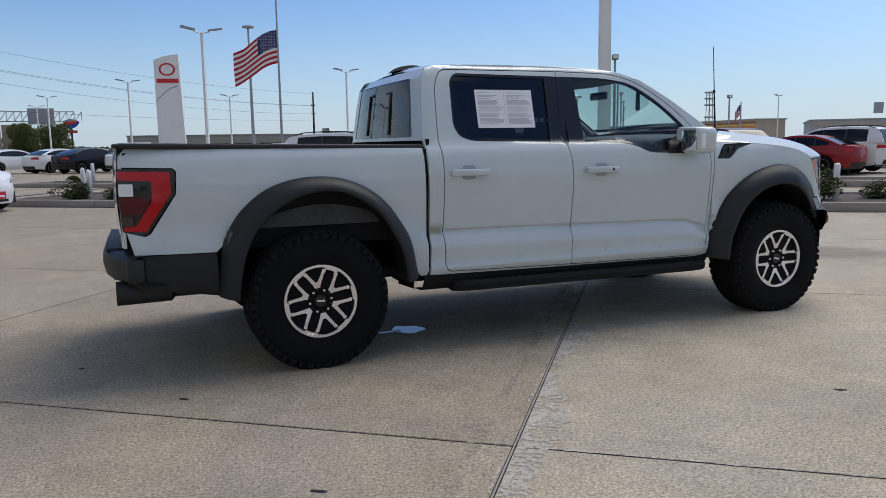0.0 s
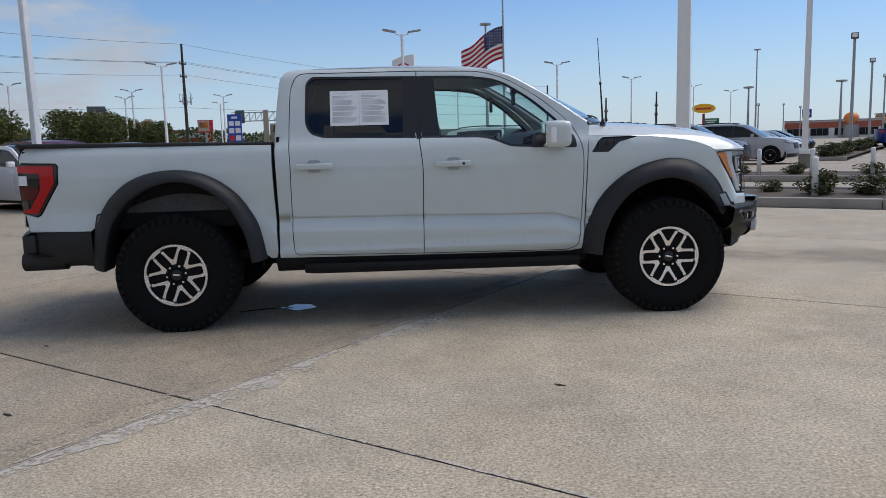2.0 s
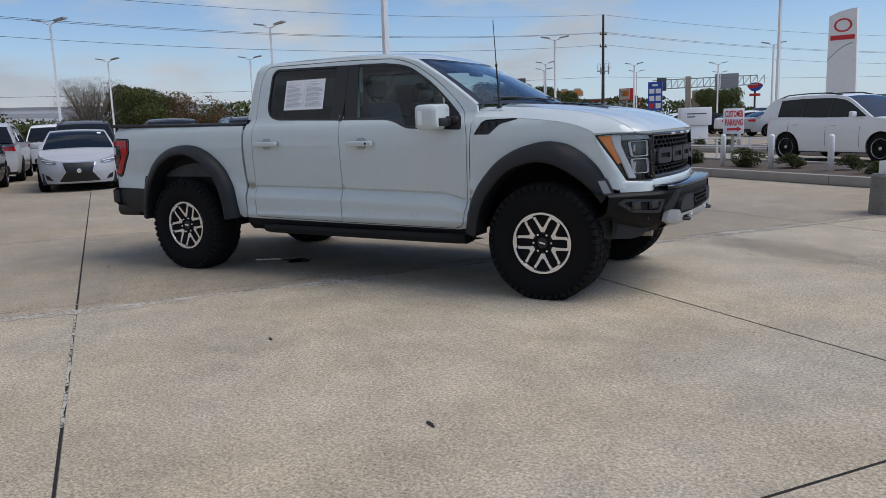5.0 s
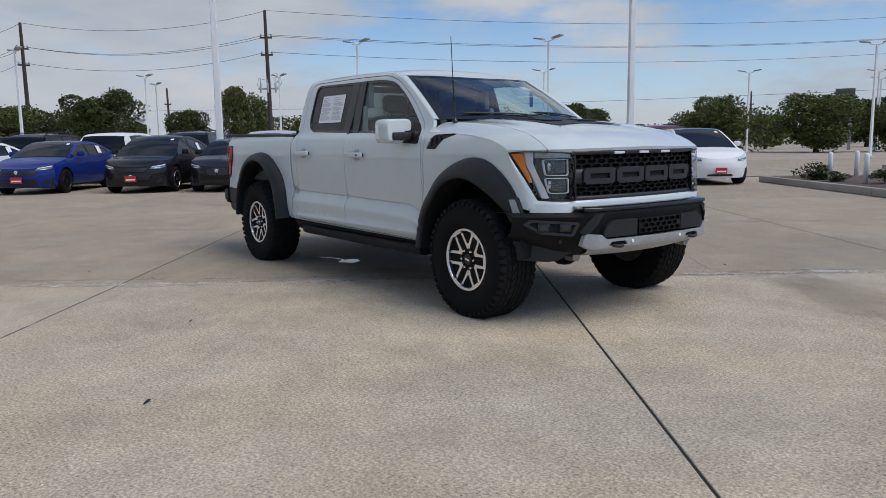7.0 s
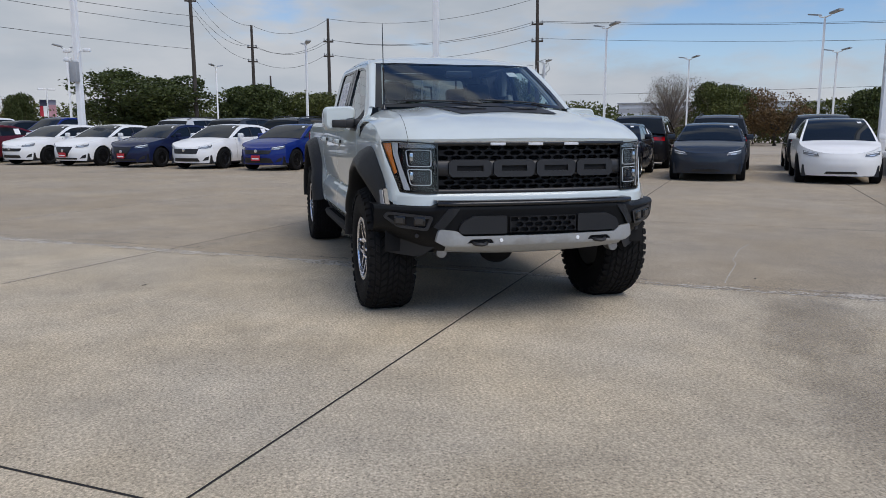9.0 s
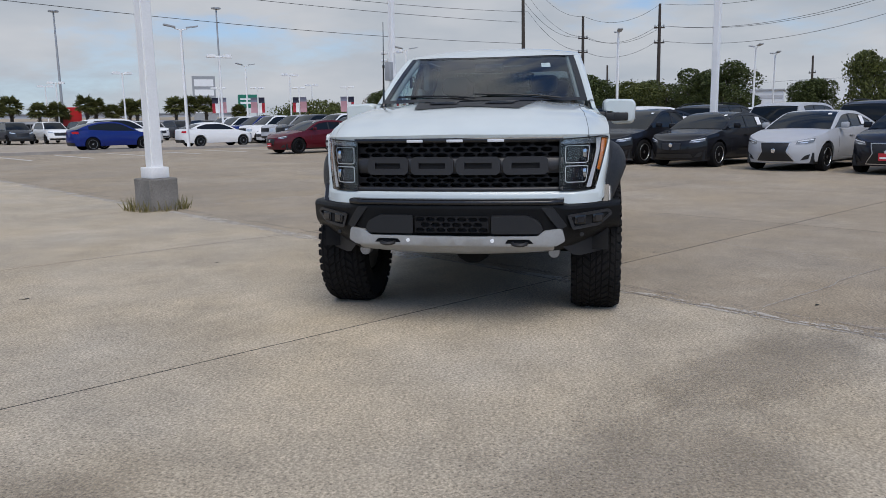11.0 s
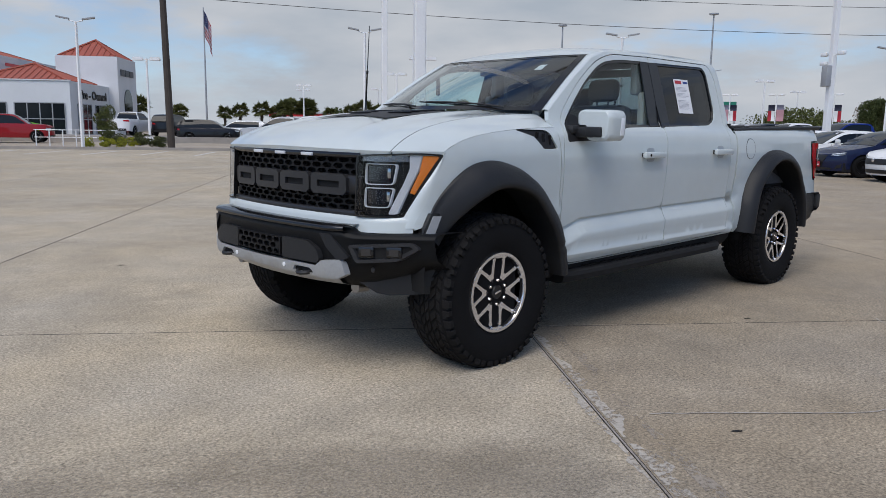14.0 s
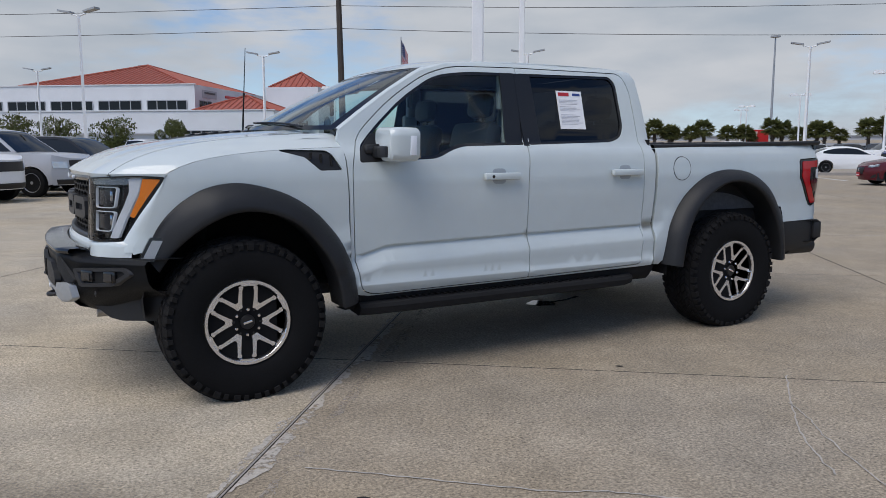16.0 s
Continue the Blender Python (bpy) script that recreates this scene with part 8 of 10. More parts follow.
lathe(bm, [(0.0, 0.062), (0.72, 0.060), (0.75, 0.050), (0.765, 0.02)], (0, 0, 0), 16, "z")
BOLLARD = bpy.data.meshes.new("bollard")
for f in bm.faces:
    f.smooth = len(f.verts) == 4
bm.to_mesh(BOLLARD); bm.free()
BOLLARD.materials.append(WHITE_PLAIN)
for k, (u, v) in enumerate([(u, 11.7) for u in (6.2, 4.7, 3.2, 1.8, 0.4, -1.0, -2.4, -3.9, -5.3, -6.8, -8.2, -9.7, -11.45)] + [(-12.9, 13.2)] + [(u, 19.3) for u in (6.6, 5.1, 3.6, 2.1, 0.7, -0.8, -2.3, -3.8, -5.3, -6.8, -8.2, -10.1, -12.4, -15.0, -17.6)]):
    ob = new("bollard", BOLLARD)
    tagged(ob, "short white-painted steel bollard in the planted bed", "bollard", group="white bollards")
    p = at(u, v, 0.09)
    lean = 1.2 * math.sin(k * 1.9)
    ob.matrix_world = pose(p.x, p.y, p.z, lean, lean * 0.7, 0)

# ---- tall white poles on concrete bases ----
def tall_pole(x, y, label, height=13.0, width=0.20, base=0.48, base_h=0.50, skirt=True, round_base=False):
    root = thing("lamp_post", pose(x, y, 0, 0, 0, YAW_A + 8), label=label, category="lamp post", group="tall white lamp posts")
    b = base / 2
    bmb = bmesh.new()
    rng_b = random.Random(int(x * 10))
    if round_base:
        lathe(bmb, [(-0.02, b), (0.12, b + 0.004), (0.3, b - 0.004), (base_h - 0.02, b - 0.006), (base_h, b - 0.028), (base_h + 0.004, 0.02)], (0, 0, 0), 28, "z")
    else:
        box(bmb, (-b, -b, -0.02), (b, b, base_h), 0.025)
        bmesh.ops.subdivide_edges(bmb, edges=bmb.edges[:], cuts=2, use_grid_fill=True)
    for v in bmb.verts:
        v.co += Vector((rng_b.uniform(-1, 1), rng_b.uniform(-1, 1), 0)) * (0.003 if round_base else 0.008)
    part("concrete_base", bmb, BASE_CONC, root, "rough chipped concrete base", smooth=round_base)
    if skirt:
        s = width * 0.78
        bmb = boxed((-s, -s, base_h), (s, s, base_h + 0.17), 0.01)
        part("skirt", bmb, WHITE_PLAIN, root)
    w0, w1 = width / 2, width / 2 * 0.72
    bmb = bmesh.new()
    low = [bmb.verts.new((sx * w0, sy * w0, base_h)) for sx, sy in ((-1, -1), (1, -1), (1, 1), (-1, 1))]
    top = [bmb.verts.new((sx * w1, sy * w1, height)) for sx, sy in ((-1, -1), (1, -1), (1, 1), (-1, 1))]
    for i in range(4):
        bmb.faces.new((low[i], low[(i + 1) % 4], top[(i + 1) % 4], top[i]))
    bmb.faces.new(top)
    bmesh.ops.bevel(bmb, geom=[e for e in bmb.edges if abs(e.verts[0].co.z - e.verts[1].co.z) > 1], offset=0.018, segments=2, affect="EDGES")
    bmesh.ops.recalc_face_normals(bmb, faces=bmb.faces[:])
    part("pole", bmb, WHITE_PLAIN, root, angle=25)
    for s in (-1, 1):
        bmb = boxed((min(s * 0.1, s * 1.0), -0.05, height - 0.12), (max(s * 0.1, s * 1.0), 0.05, height - 0.04), 0.01)
        arm = part("arm", bmb, WHITE_PLAIN, root)
        part("lamp_head", boxed((min(s * 0.9, s * 1.6), -0.22, height - 0.16), (max(s * 0.9, s * 1.6), 0.22, height - 0.03), 0.02), LAMP_GREY, arm)
    return root


p1 = tall_pole(6.09, 5.04 + 0.0, "tall square white lamp post on a round concrete base", base=0.60, round_base=True)
p2 = tall_pole(-1.83, -5.86, "tall square white lamp post with weeds at its base")
p3 = tall_pole(-10.4, -17.3, "tall square white lamp post with weeds at its concrete base", base=0.66)
for x, y, w in ((-15.94, 4.71, 0.2), (-8.44, 15.66, 0.2), (16.7, 20.9, 0.22)):
    tall_pole(x, y, "tall slim white lamp post beside the parked cars", width=w, base=0.4, base_h=0.5)
cp = tall_pole(-25.1, -7.8, "tall white post with security cameras and a control box", width=0.24, base=0.4, base_h=0.5)
for z, d in ((4.35, 1), (4.35, -1), (4.0, -1)):
    bmb = bmesh.new()
    tube(bmb, [(0, 0, z), (0.0, d * 0.35, z + 0.04)], 0.02, 6)
    br = part("camera_bracket", bmb, WHITE_PLAIN, cp)
    part("security_camera", boxed((-0.07, min(d * 0.3, d * 0.62), z - 0.02), (0.07, max(d * 0.3, d * 0.62), z + 0.13), 0.03), WHITE_PLAIN, br)
part("control_box", boxed((0.12, -0.16, 3.15), (0.34, 0.16, 3.95), 0.02), LAMP_GREY, cp)


def tufts(name, x, y, ring, count, size, seed, label):
    rng_t = random.Random(seed)
    out = []
    for _ in range(count):
        a = rng_t.uniform(0, 6.28)
        r = ring * rng_t.uniform(0.95, 1.35)
        p = Vector((r * math.cos(a), r * math.sin(a), 0.0))
        tip = p + Vector((rng_t.gauss(0, 0.05), rng_t.gauss(0, 0.05), rng_t.uniform(0.3, 1.0) * size))
        n = Vector((rng_t.gauss(0, 1), rng_t.gauss(0, 1), 0)).normalized() * 0.006
        out.append((p - n, p + n, p.lerp(tip, 0.6) + n * 0.8, tip))
    ob = new(name, quads_mesh(name, out, WEED))
    ob.matrix_world = Matrix.Translation((x, y, 0))
    tagged(ob, label, "weeds", kind="stuff")
tufts("weeds", -10.4, -17.3, 0.42, 420, 0.34, 5, "dry green weeds round the concrete base")
tufts("weeds", 6.42, 4.90, 0.10, 90, 0.34, 9, "dry green weeds beside the round concrete base")
tufts("weeds", -1.83, -5.86, 0.37, 260, 0.24, 6, "dry green weeds round the concrete base")

# ---- double-arm lot lamps ----
def lot_lamp(head_mat, pole_mat, shoebox, label, group):
    root = thing("lot_lamp", label=label, category="street lamp", group=group)
    H = 6.4
    if shoebox:
        part("footing", boxed((-0.22, -0.22, -0.02), (0.22, 0.22, 0.5), 0.02), WHITE_PLAIN, root)
    else:
        part("footing", boxed((-0.16, -0.16, -0.02), (0.16, 0.16, 0.10), 0.01), pole_mat, root)
    bmb = bmesh.new()
    tube(bmb, [(0, 0, 0), (0, 0, H)], [0.095, 0.065], 10 if shoebox else 4)
    part("pole", bmb, pole_mat, root)
    for s in (-1, 1):
        bmb = bmesh.new()
        if shoebox:
            tube(bmb, [(0, 0, H - 0.10), (s * 0.30, 0, H - 0.08)], 0.04, 6)
            arm = part("arm", bmb, pole_mat, root)
            bmb = bmesh.new()
            prism(bmb, [(-0.34, 0), (0.34, 0), (0.34, 0.10), (0.26, 0.24), (-0.26, 0.24), (-0.34, 0.10)], lambda a, b, s=s: (s * 0.58 + a, -0.22, H - 0.16 + b), (0, 0.44, 0))
            hd = part("lamp_head", bmb, head_mat, arm, smooth=False)
        else:
            tube(bmb, [(0, 0, H - 0.05), (s * 0.34, 0, H + 0.03)], 0.03, 6)
            arm = part("arm", bmb, pole_mat, root)
            bmb = bmesh.new()
            prism(bmb, rounded([(0.30, -0.13), (0.90, -0.16), (0.90, 0.16), (0.30, 0.13)], 0.04, 2), lambda a, b, s=s: (s * a, b, H + 0.01 + a * 0.17), (0, 0, 0.07))
            part("lamp_head", bmb, head_mat, arm, smooth=False)
    return root


double = lot_lamp(LAMP_GREY, WHITE_PLAIN, False, "white double-arm lot lamp with flat heads", "double-arm lot lamps")
spots = [(2.1, 30.4), (-1.1, 58.6), (13, 47), (-12.5, 42), (-24.5, 70.5), (-18.4, 84), (-11.3, 97), (-27.5, 16.8), (-42, 31), (-21.2, 24.6), (-27, 53), (-15.3, 71.5), (-8.5, 78.8), (-48, 22), (-21, 62), (-53, 13.3), (-39.9, 2.7), (-34.5, 37.4), (-46, -12), (-59, -3), (-60.6, 16.4), (-56, -29), (-19.3, -29.9), (-30, -20.7), (-7, -37.6), (2.7, -28), (3.9, -53), (8.3, 75), (22.9, 62.0), (33.8, 75.2), (43.1, 86.9), (73.5, 68.0)]
for k, (x, y) in enumerate(spots):
    m = pose(x, y, 0, 0, 0, (12 if y > 0 else -38) + 9 * math.sin(k * 2.7))
    if k == 0:
        double.matrix_world = m
    else:
        copy_thing(double, m)
shoe = lot_lamp(WHITE_PLAIN, WHITE_PLAIN, True, "white lot lamp with two shoebox heads", "shoebox lot lamps")
spots = [(-41, -53, 1), (-29, -36, 0.95), (-58, -77, 1), (-71.5, -59.6, 1), (-53.5, -88, 1), (-59.6, -43.4, 1), (-83, -13, 0.82), (-67, -14.6, 0.95), (-15.5, -49.5, 0.91), (-47, -78, 1), (-29, -88, 1), (-45.6, -26.3, 1), (-69, -30, 1), (-31, -93, 1), (-2.3, -88.7, 1), (-78, -66, 1), (-91, -35.6, 1)]
for k, (x, y, s) in enumerate(spots):
    m = pose(x, y, 0, 0, 0, -50 + 14 * math.sin(k * 1.7)) @ Matrix.Diagonal((1, 1, s, 1))
    if k == 0:
        shoe.matrix_world = m
    else:
        copy_thing(shoe, m)


def single_lamp(x, y, h=6.6):
    root = thing("street_lamp", pose(x, y, 0, 0, 0, -120), label="grey single-head lamp post in the next lot", category="street lamp", group="single-head lamp posts")
    bmb = bmesh.new()
    tube(bmb, [(0, 0, -0.02), (0, 0, h)], [0.10, 0.075], 8)
    part("pole", bmb, POLE_GREY, root)
    hd = part("lamp_head", boxed((-0.18, -0.2, h - 0.02), (0.42, 0.2, h + 0.30), 0.03), DARK_POLE, root)
    part("lens", boxed((0.421, -0.15, h + 0.03), (0.428, 0.15, h + 0.25), 0), LAMP_WHITE, hd)
for x, y in ((28.6, 37.6), (39.7, 53.3), (52.2, 70.7), (64.3, 87.5), (76.3, 104.4)):
    single_lamp(x, y)
for x, y, h in ((51, 96, 4.9), (70, 126, 5.9), (72, 124, 5.3), (53.8, 54.8, 5.3)):
    single_lamp(x, y, h)
for x, y, h in ((16.2, 115.2, 19.1), (95.5, 190, 22.3), (78, 122, 9.5), (65, 129, 9.2), (-138, -72, 24), (-120, -95, 22)):
    root = thing("high_mast", pose(x, y, 0), label="very tall grey high-mast highway light", category="street lamp", group="high masts")
    bmb = bmesh.new()
    tube(bmb, [(0, 0, -0.02), (0, 0, h)], [0.28, 0.14], 8)
    part("pole", bmb, POLE_GREY, root)
    bmb = bmesh.new()
    lathe(bmb, [(h - 0.1, 0.2), (h, 0.9), (h + 0.25, 0.9), (h + 0.35, 0.2)], (0, 0, 0), 12, "z")
    part("lamp_ring", bmb, POLE_GREY, root)

# lattice mast with ring platforms, far behind the shops
lm = thing("cell_tower", pose(107, 119, 0), label="grey steel lattice mast with ring platforms", category="tower")
for sx, sy in ((-0.5, -0.5), (0.5, -0.5), (0.5, 0.5), (-0.5, 0.5)):
    part("leg", tube(bmesh.new(), [(sx, sy, -0.02), (sx * 0.8, sy * 0.8, 10.6)], 0.07, 5), POLE_GREY, lm)
for k in range(10):
    z0, z1, d = 1.06 * k, 1.06 * (k + 1), (1 if k % 2 else -1)
    bmb = bmesh.new()
    tube(bmb, [(-0.45 * d, -0.45, z0), (0.45 * d, -0.45, z1)], 0.035, 4)
    tube(bmb, [(-0.45, 0.45 * d, z0), (-0.45, -0.45 * d, z1)], 0.035, 4)
    part("brace", bmb, POLE_GREY, lm)
for z in (5.6, 8.0, 9.3, 10.5):
    bmb = bmesh.new()
    lathe(bmb, [(z - 0.14, 0.5), (z - 0.12, 1.0), (z + 0.16, 1.0), (z + 0.18, 0.5)], (0, 0, 0), 10, "z")
    part("platform", bmb, LAMP_GREY, lm)

# ---- power line ----
def power_pole(x, y, h, gear, heading):
    root = thing("power_pole", pose(x, y, 0, 0.8, -0.6, heading), label="dark wooden power pole" + (" with cross-arm and fuse cut-outs" if gear else ""), category="power pole", group="power poles")
    bmb = bmesh.new()
    tube(bmb, [(0, 0, -0.05), (0, 0, h * 0.5), (0, 0, h)], [0.20, 0.17, 0.12], 10)
    part("pole", bmb, POLE_WOOD, root)
    for z in (h - 2.2, h - 3.6):
        part("cross_arm", boxed((-0.5, -0.06, z - 0.07), (0.5, 0.06, z + 0.07), 0.01), POLE_WOOD, root)
        for s in (-0.42, 0.42):
            bmb = bmesh.new()
            lathe(bmb, [(z + 0.07, 0.05), (z + 0.14, 0.075), (z + 0.20, 0.05), (z + 0.26, 0.065), (z + 0.30, 0.02)], (s, 0, 0), 8, "z")
            part("insulator", bmb, LAMP_GREY, root)
    if gear:
        zt = h - 6.3
        part("rack", boxed((-0.85, -0.08, zt - 0.12), (0.85, 0.08, zt), 0.01), POLE_GREY, root)
        for s in (-0.62, -0.05, 0.58):
            bmb = bmesh.new()
            lathe(bmb, [(zt - 0.40, 0.05), (zt - 0.38, 0.08), (zt + 0.34, 0.08), (zt + 0.40, 0.05), (zt + 0.52, 0.03), (zt + 0.72, 0.025)], (s, -0.30, 0), 12, "z")
            part("fuse_cutout", bmb, POLE_GREY, root)
        bmb = bmesh.new()
        for s, dz in ((0.75, 1.1), (0.95, 0.8), (-0.8, 0.7)):
            tube(bmb, [(s * 0.4, 0, zt + dz), (s, 0, zt + dz + 0.10), (s * 1.15, -0.05, zt + dz - 0.45), (s * 0.7, -0.05, zt + dz - 0.8)], 0.03, 5)
        part("switchgear", bmb, POLE_GREY, root)
    return root


line_poles = [(-22, 82.7, 13, True), (-52.8, 23.4, 12.2, True), (-68.8, 7.7, 12, False), (-73.4, 0.5, 11.7, False), (-64, -4.9, 16, False), (-11.3, -36.7, 14, False)]
for x, y, h, gear in line_poles:
    power_pole(x, y, h, gear, 60 if y > 10 else 100)
for x, y, h in ((43.3, 114.9, 8.2), (27.4, 123.2, 10.2), (36, 118, 7.6), (-66, 118, 9), (-100, 30, 9), (-118, -20, 10), (-108, 4, 9)):
    power_pole(x, y, h, False, 40)


def wire_span(p, q, drops, sag):
    root = thing("power_wires", label="dark overhead power wires sagging between poles", category="power line", group="overhead wires")
    for dz, off in drops:
        bmb = bmesh.new()
        a, b = Vector((p[0], p[1], p[2] + dz)), Vector((q[0], q[1], q[2] + dz))
        d = (b - a)
        n = Vector((-d.y, d.x, 0)).normalized() * off
        pts = [a.lerp(b, k / 14) + n - Vector((0, 0, sag * 4 * (k / 14) * (1 - k / 14))) for k in range(15)]
        tube(bmb, pts, 0.015, 4, cap=False)
        part("wire", bmb, CAR_BLACK, root)
DROPS = [(0.0, 0.0), (-2.0, 0.42), (-2.0, -0.42), (-3.4, 0.42)]
route = [(27.4, 123.2, 10)] + [(x, y, h) for x, y, h, g in line_poles[:3]] + [(-73.4, 0.5, 11.7), (-64, -4.9, 14.5), (-11.3, -36.7, 14), (52, -74, 14)]
for p, q in zip(route, route[1:]):
    wire_span(p, q, DROPS, 1.1)
wire_span((-11.3, -36.7, 9.3), (-64, -4.9, 10.2), [(0, 0)], 0.6)
wire_span((-11.3, -36.7, 8.05), (-64, -4.9, 8.3), [(0, 0)], 0.65)
wire_span((-11.3, -36.7, 9.3), (52, -74, 9.4), [(0, 0)], 0.5)
wire_span((-11.3, -36.7, 8.05), (52, -74, 8.2), [(0, 0)], 0.5)
wire_span((-100, 30, 6.0), (-22, 82.7, 6.0), [(0, 0)], 0.5)
wire_span((-118, -20, 6.0), (-100, 30, 6.0), [(0, 0)], 0.5)
wire_span((-22, 82.7, 6.0), (27.4, 123.2, 5.6), [(0, 0)], 0.5)

# ---- lettering ----
def lettering(text, mat, m, width, height, parent, name="lettering", bold=0.0, depth=0.02):
    """Flat block letters with the built-in font, fitted into width x height, centred in the plane of m."""
    cu = bpy.data.curves.new(name, "FONT")
    cu.body, cu.extrude, cu.offset = text, 0.01, bold
    cu.resolution_u = 3
    tmp = bpy.data.objects.new(name, cu)
    scene.collection.objects.link(tmp)
    bpy.context.view_layer.update()
    me = bpy.data.meshes.new_from_object(tmp.evaluated_get(bpy.context.evaluated_depsgraph_get()))
    bpy.data.objects.remove(tmp)
    xs, ys = [v.co.x for v in me.vertices], [v.co.y for v in me.vertices]
    sx, sy = width / (max(xs) - min(xs)), height / (max(ys) - min(ys))
    cx, cy = (max(xs) + min(xs)) / 2, (max(ys) + min(ys)) / 2
    for v in me.vertices:
        v.co = m @ Vector(((v.co.x - cx) * sx, (v.co.y - cy) * sy, v.co.z * depth / 0.02 + depth / 2))
    me.materials.clear()
    return mesh_object(name, me, mat, parent)


def frame_of(centre, right, up=(0, 0, 1)):
    r, u = Vector(right).normalized(), Vector(up).normalized()
    n = r.cross(u)
    return Matrix(((r.x, u.x, n.x, centre[0]), (r.y, u.y, n.y, centre[1]), (r.z, u.z, n.z, centre[2]), (0, 0, 0, 1)))


def boxm(name, m, lo, hi, mat, parent, bevel=0.0, label=""):
    bmb = bmesh.new()
    box(bmb, lo, hi, bevel, m)
    return part(name, bmb, mat, parent, label, smooth=bool(bevel))


# ---- customer parking sign in the front bed ----
sg = thing("parking_sign", label="white customer parking sign with red letters and an arrow", category="sign")
m = frame_of((2.63, 15.05, 1.12), (0.87, 0.5, 0))
boxm("post", m, (-0.03, -1.12, -0.09), (0.03, 0.30, -0.045), POLE_GREY, sg)
board = boxm("board", m, (-0.27, -0.33, -0.04), (0.27, 0.33, 0.0), WHITE_PLAIN, sg, 0.004)
lettering("CUSTOMER", SIGN_RED, m @ Matrix.Translation((0, 0.19, 0.0)), 0.47, 0.17, board, bold=0.03, depth=0.004)
lettering("PARKING", SIGN_RED, m @ Matrix.Translation((0, -0.03, 0.0)), 0.46, 0.17, board, bold=0.03, depth=0.004)
bmb = bmesh.new()
prism(bmb, [(-0.18, -0.235), (0.08, -0.235), (0.08, -0.275), (0.21, -0.205), (0.08, -0.135), (0.08, -0.175), (-0.18, -0.175)], lambda a, b: m @ Vector((a, b, 0.004)), m.to_3x3() @ Vector((0, 0, -0.003)))
part("arrow", bmb, SIGN_RED, board, smooth=False)

mon = thing("monument_sign", label="white monument sign box with small grey writing", category="sign")
m = frame_of((-1.0, 28.6, 0), (0.87, 0.5, 0))
boxm("base", m, (-0.55, -0.02, -0.16), (0.55, 0.85, 0.16), WHITE_PLAIN, mon, 0.01)
cab = boxm("cabinet", m, (-0.68, 0.86, -0.22), (0.68, 1.62, 0.22), WHITE_PLAIN, mon, 0.03)
boxm("text_bar", m, (-0.40, 1.33, 0.221), (0.45, 1.38, 0.226), SIGN_DARK, cab)
boxm("text_bar", m, (-0.40, 1.20, 0.221), (-0.05, 1.25, 0.226), SIGN_DARK, cab)
# rails beside it
rail = thing("rail_fence", label="low white steel rail fence in the planted bed", category="fence")
for k in range(5):
    p = at(-12.5 + k * 1.3, 15.9)
    part("post", boxed((p.x - 0.03, p.y - 0.03, 0), (p.x + 0.03, p.y + 0.03, 0.62)), WHITE_PLAIN, rail)
for z in (0.35, 0.58):
    bmb = bmesh.new()
    tube(bmb, [at(-12.7, 15.9, z), at(-7.1, 15.9, z)], 0.025, 6)
    part("rail", bmb, WHITE_PLAIN, rail)

# ---- brand pylon, road signs, billboards ----
py = thing("pylon_sign", label="tall white tapered pylon sign with a red ring emblem", category="sign")
m = frame_of((2.8, 81.5, 0), (0.95, -0.2, 0))
bmb = bmesh.new()
prism(bmb, [(-1.25, -0.03), (1.55, -0.03), (1.25, 11.1), (0.6, 11.05), (-0.4, 10.85), (-1.25, 10.5)], lambda a, b: m @ Vector((a, b, 0.35)), m.to_3x3() @ Vector((0, 0, -0.7)))
slab_p = part("panel", bmb, WHITE_PLAIN, py, smooth=False)
bmb = bmesh.new()
for k in range(40):
    a0, a1 = 2 * math.pi * k / 40, 2 * math.pi * (k + 1) / 40
    bmb.faces.new([bmb.verts.new(m @ Vector((0.05 + r * 1.25 * math.cos(a), 9.55 + r * math.sin(a), 0.36))) for r, a in ((0.66, a0), (0.66, a1), (0.50, a1), (0.50, a0))])
part("emblem_ring", bmb, SIGN_RED, slab_p, smooth=False)
boxm("name_bar", m, (-1.05, 8.15, 0.352), (1.15, 8.60, 0.37), SIGN_RED, slab_p)
bmb = bmesh.new()
for k in range(12):
    q = lambda j, w: m @ Vector((-1.25 + 2.3 * j / 12, 6.2 + 1.55 * math.sin(j / 12 * 1.5) + w, 0.356))
    bmb.faces.new([bmb.verts.new(p) for p in (q(k, 0), q(k + 1, 0), q(k + 1, 0.12), q(k, 0.12))])
part("curved_line", bmb, LAMP_GREY, slab_p, smooth=False)


def board_sign(name, label, x, y, w, z0, z1, mat, facing=(1, 0, 0), posts=(0.0,), bars=(), thick=0.3, post_mat=None, post_w=0.14):
    root = thing(name, label=label, category="sign")
    mm = frame_of((x, y, 0), facing)
    for a in posts:
        boxm("post", mm, (a - post_w, -0.03, -thick / 2 - 0.02 - post_w), (a + post_w, z1 - 0.1, -thick / 2 - 0.02), post_mat or POLE_GREY, root)
    bd = boxm("board", mm, (-w / 2, z0, -thick / 2), (w / 2, z1, thick / 2), mat, root)
    for a0, b0, a1, b1, bm_ in bars:
        boxm("panel", mm, (-w / 2 + a0 * w, z0 + b0 * (z1 - z0), thick / 2 + 0.004), (-w / 2 + a1 * w, z0 + b1 * (z1 - z0), thick / 2 + 0.03), bm_, bd)
    return root, mm


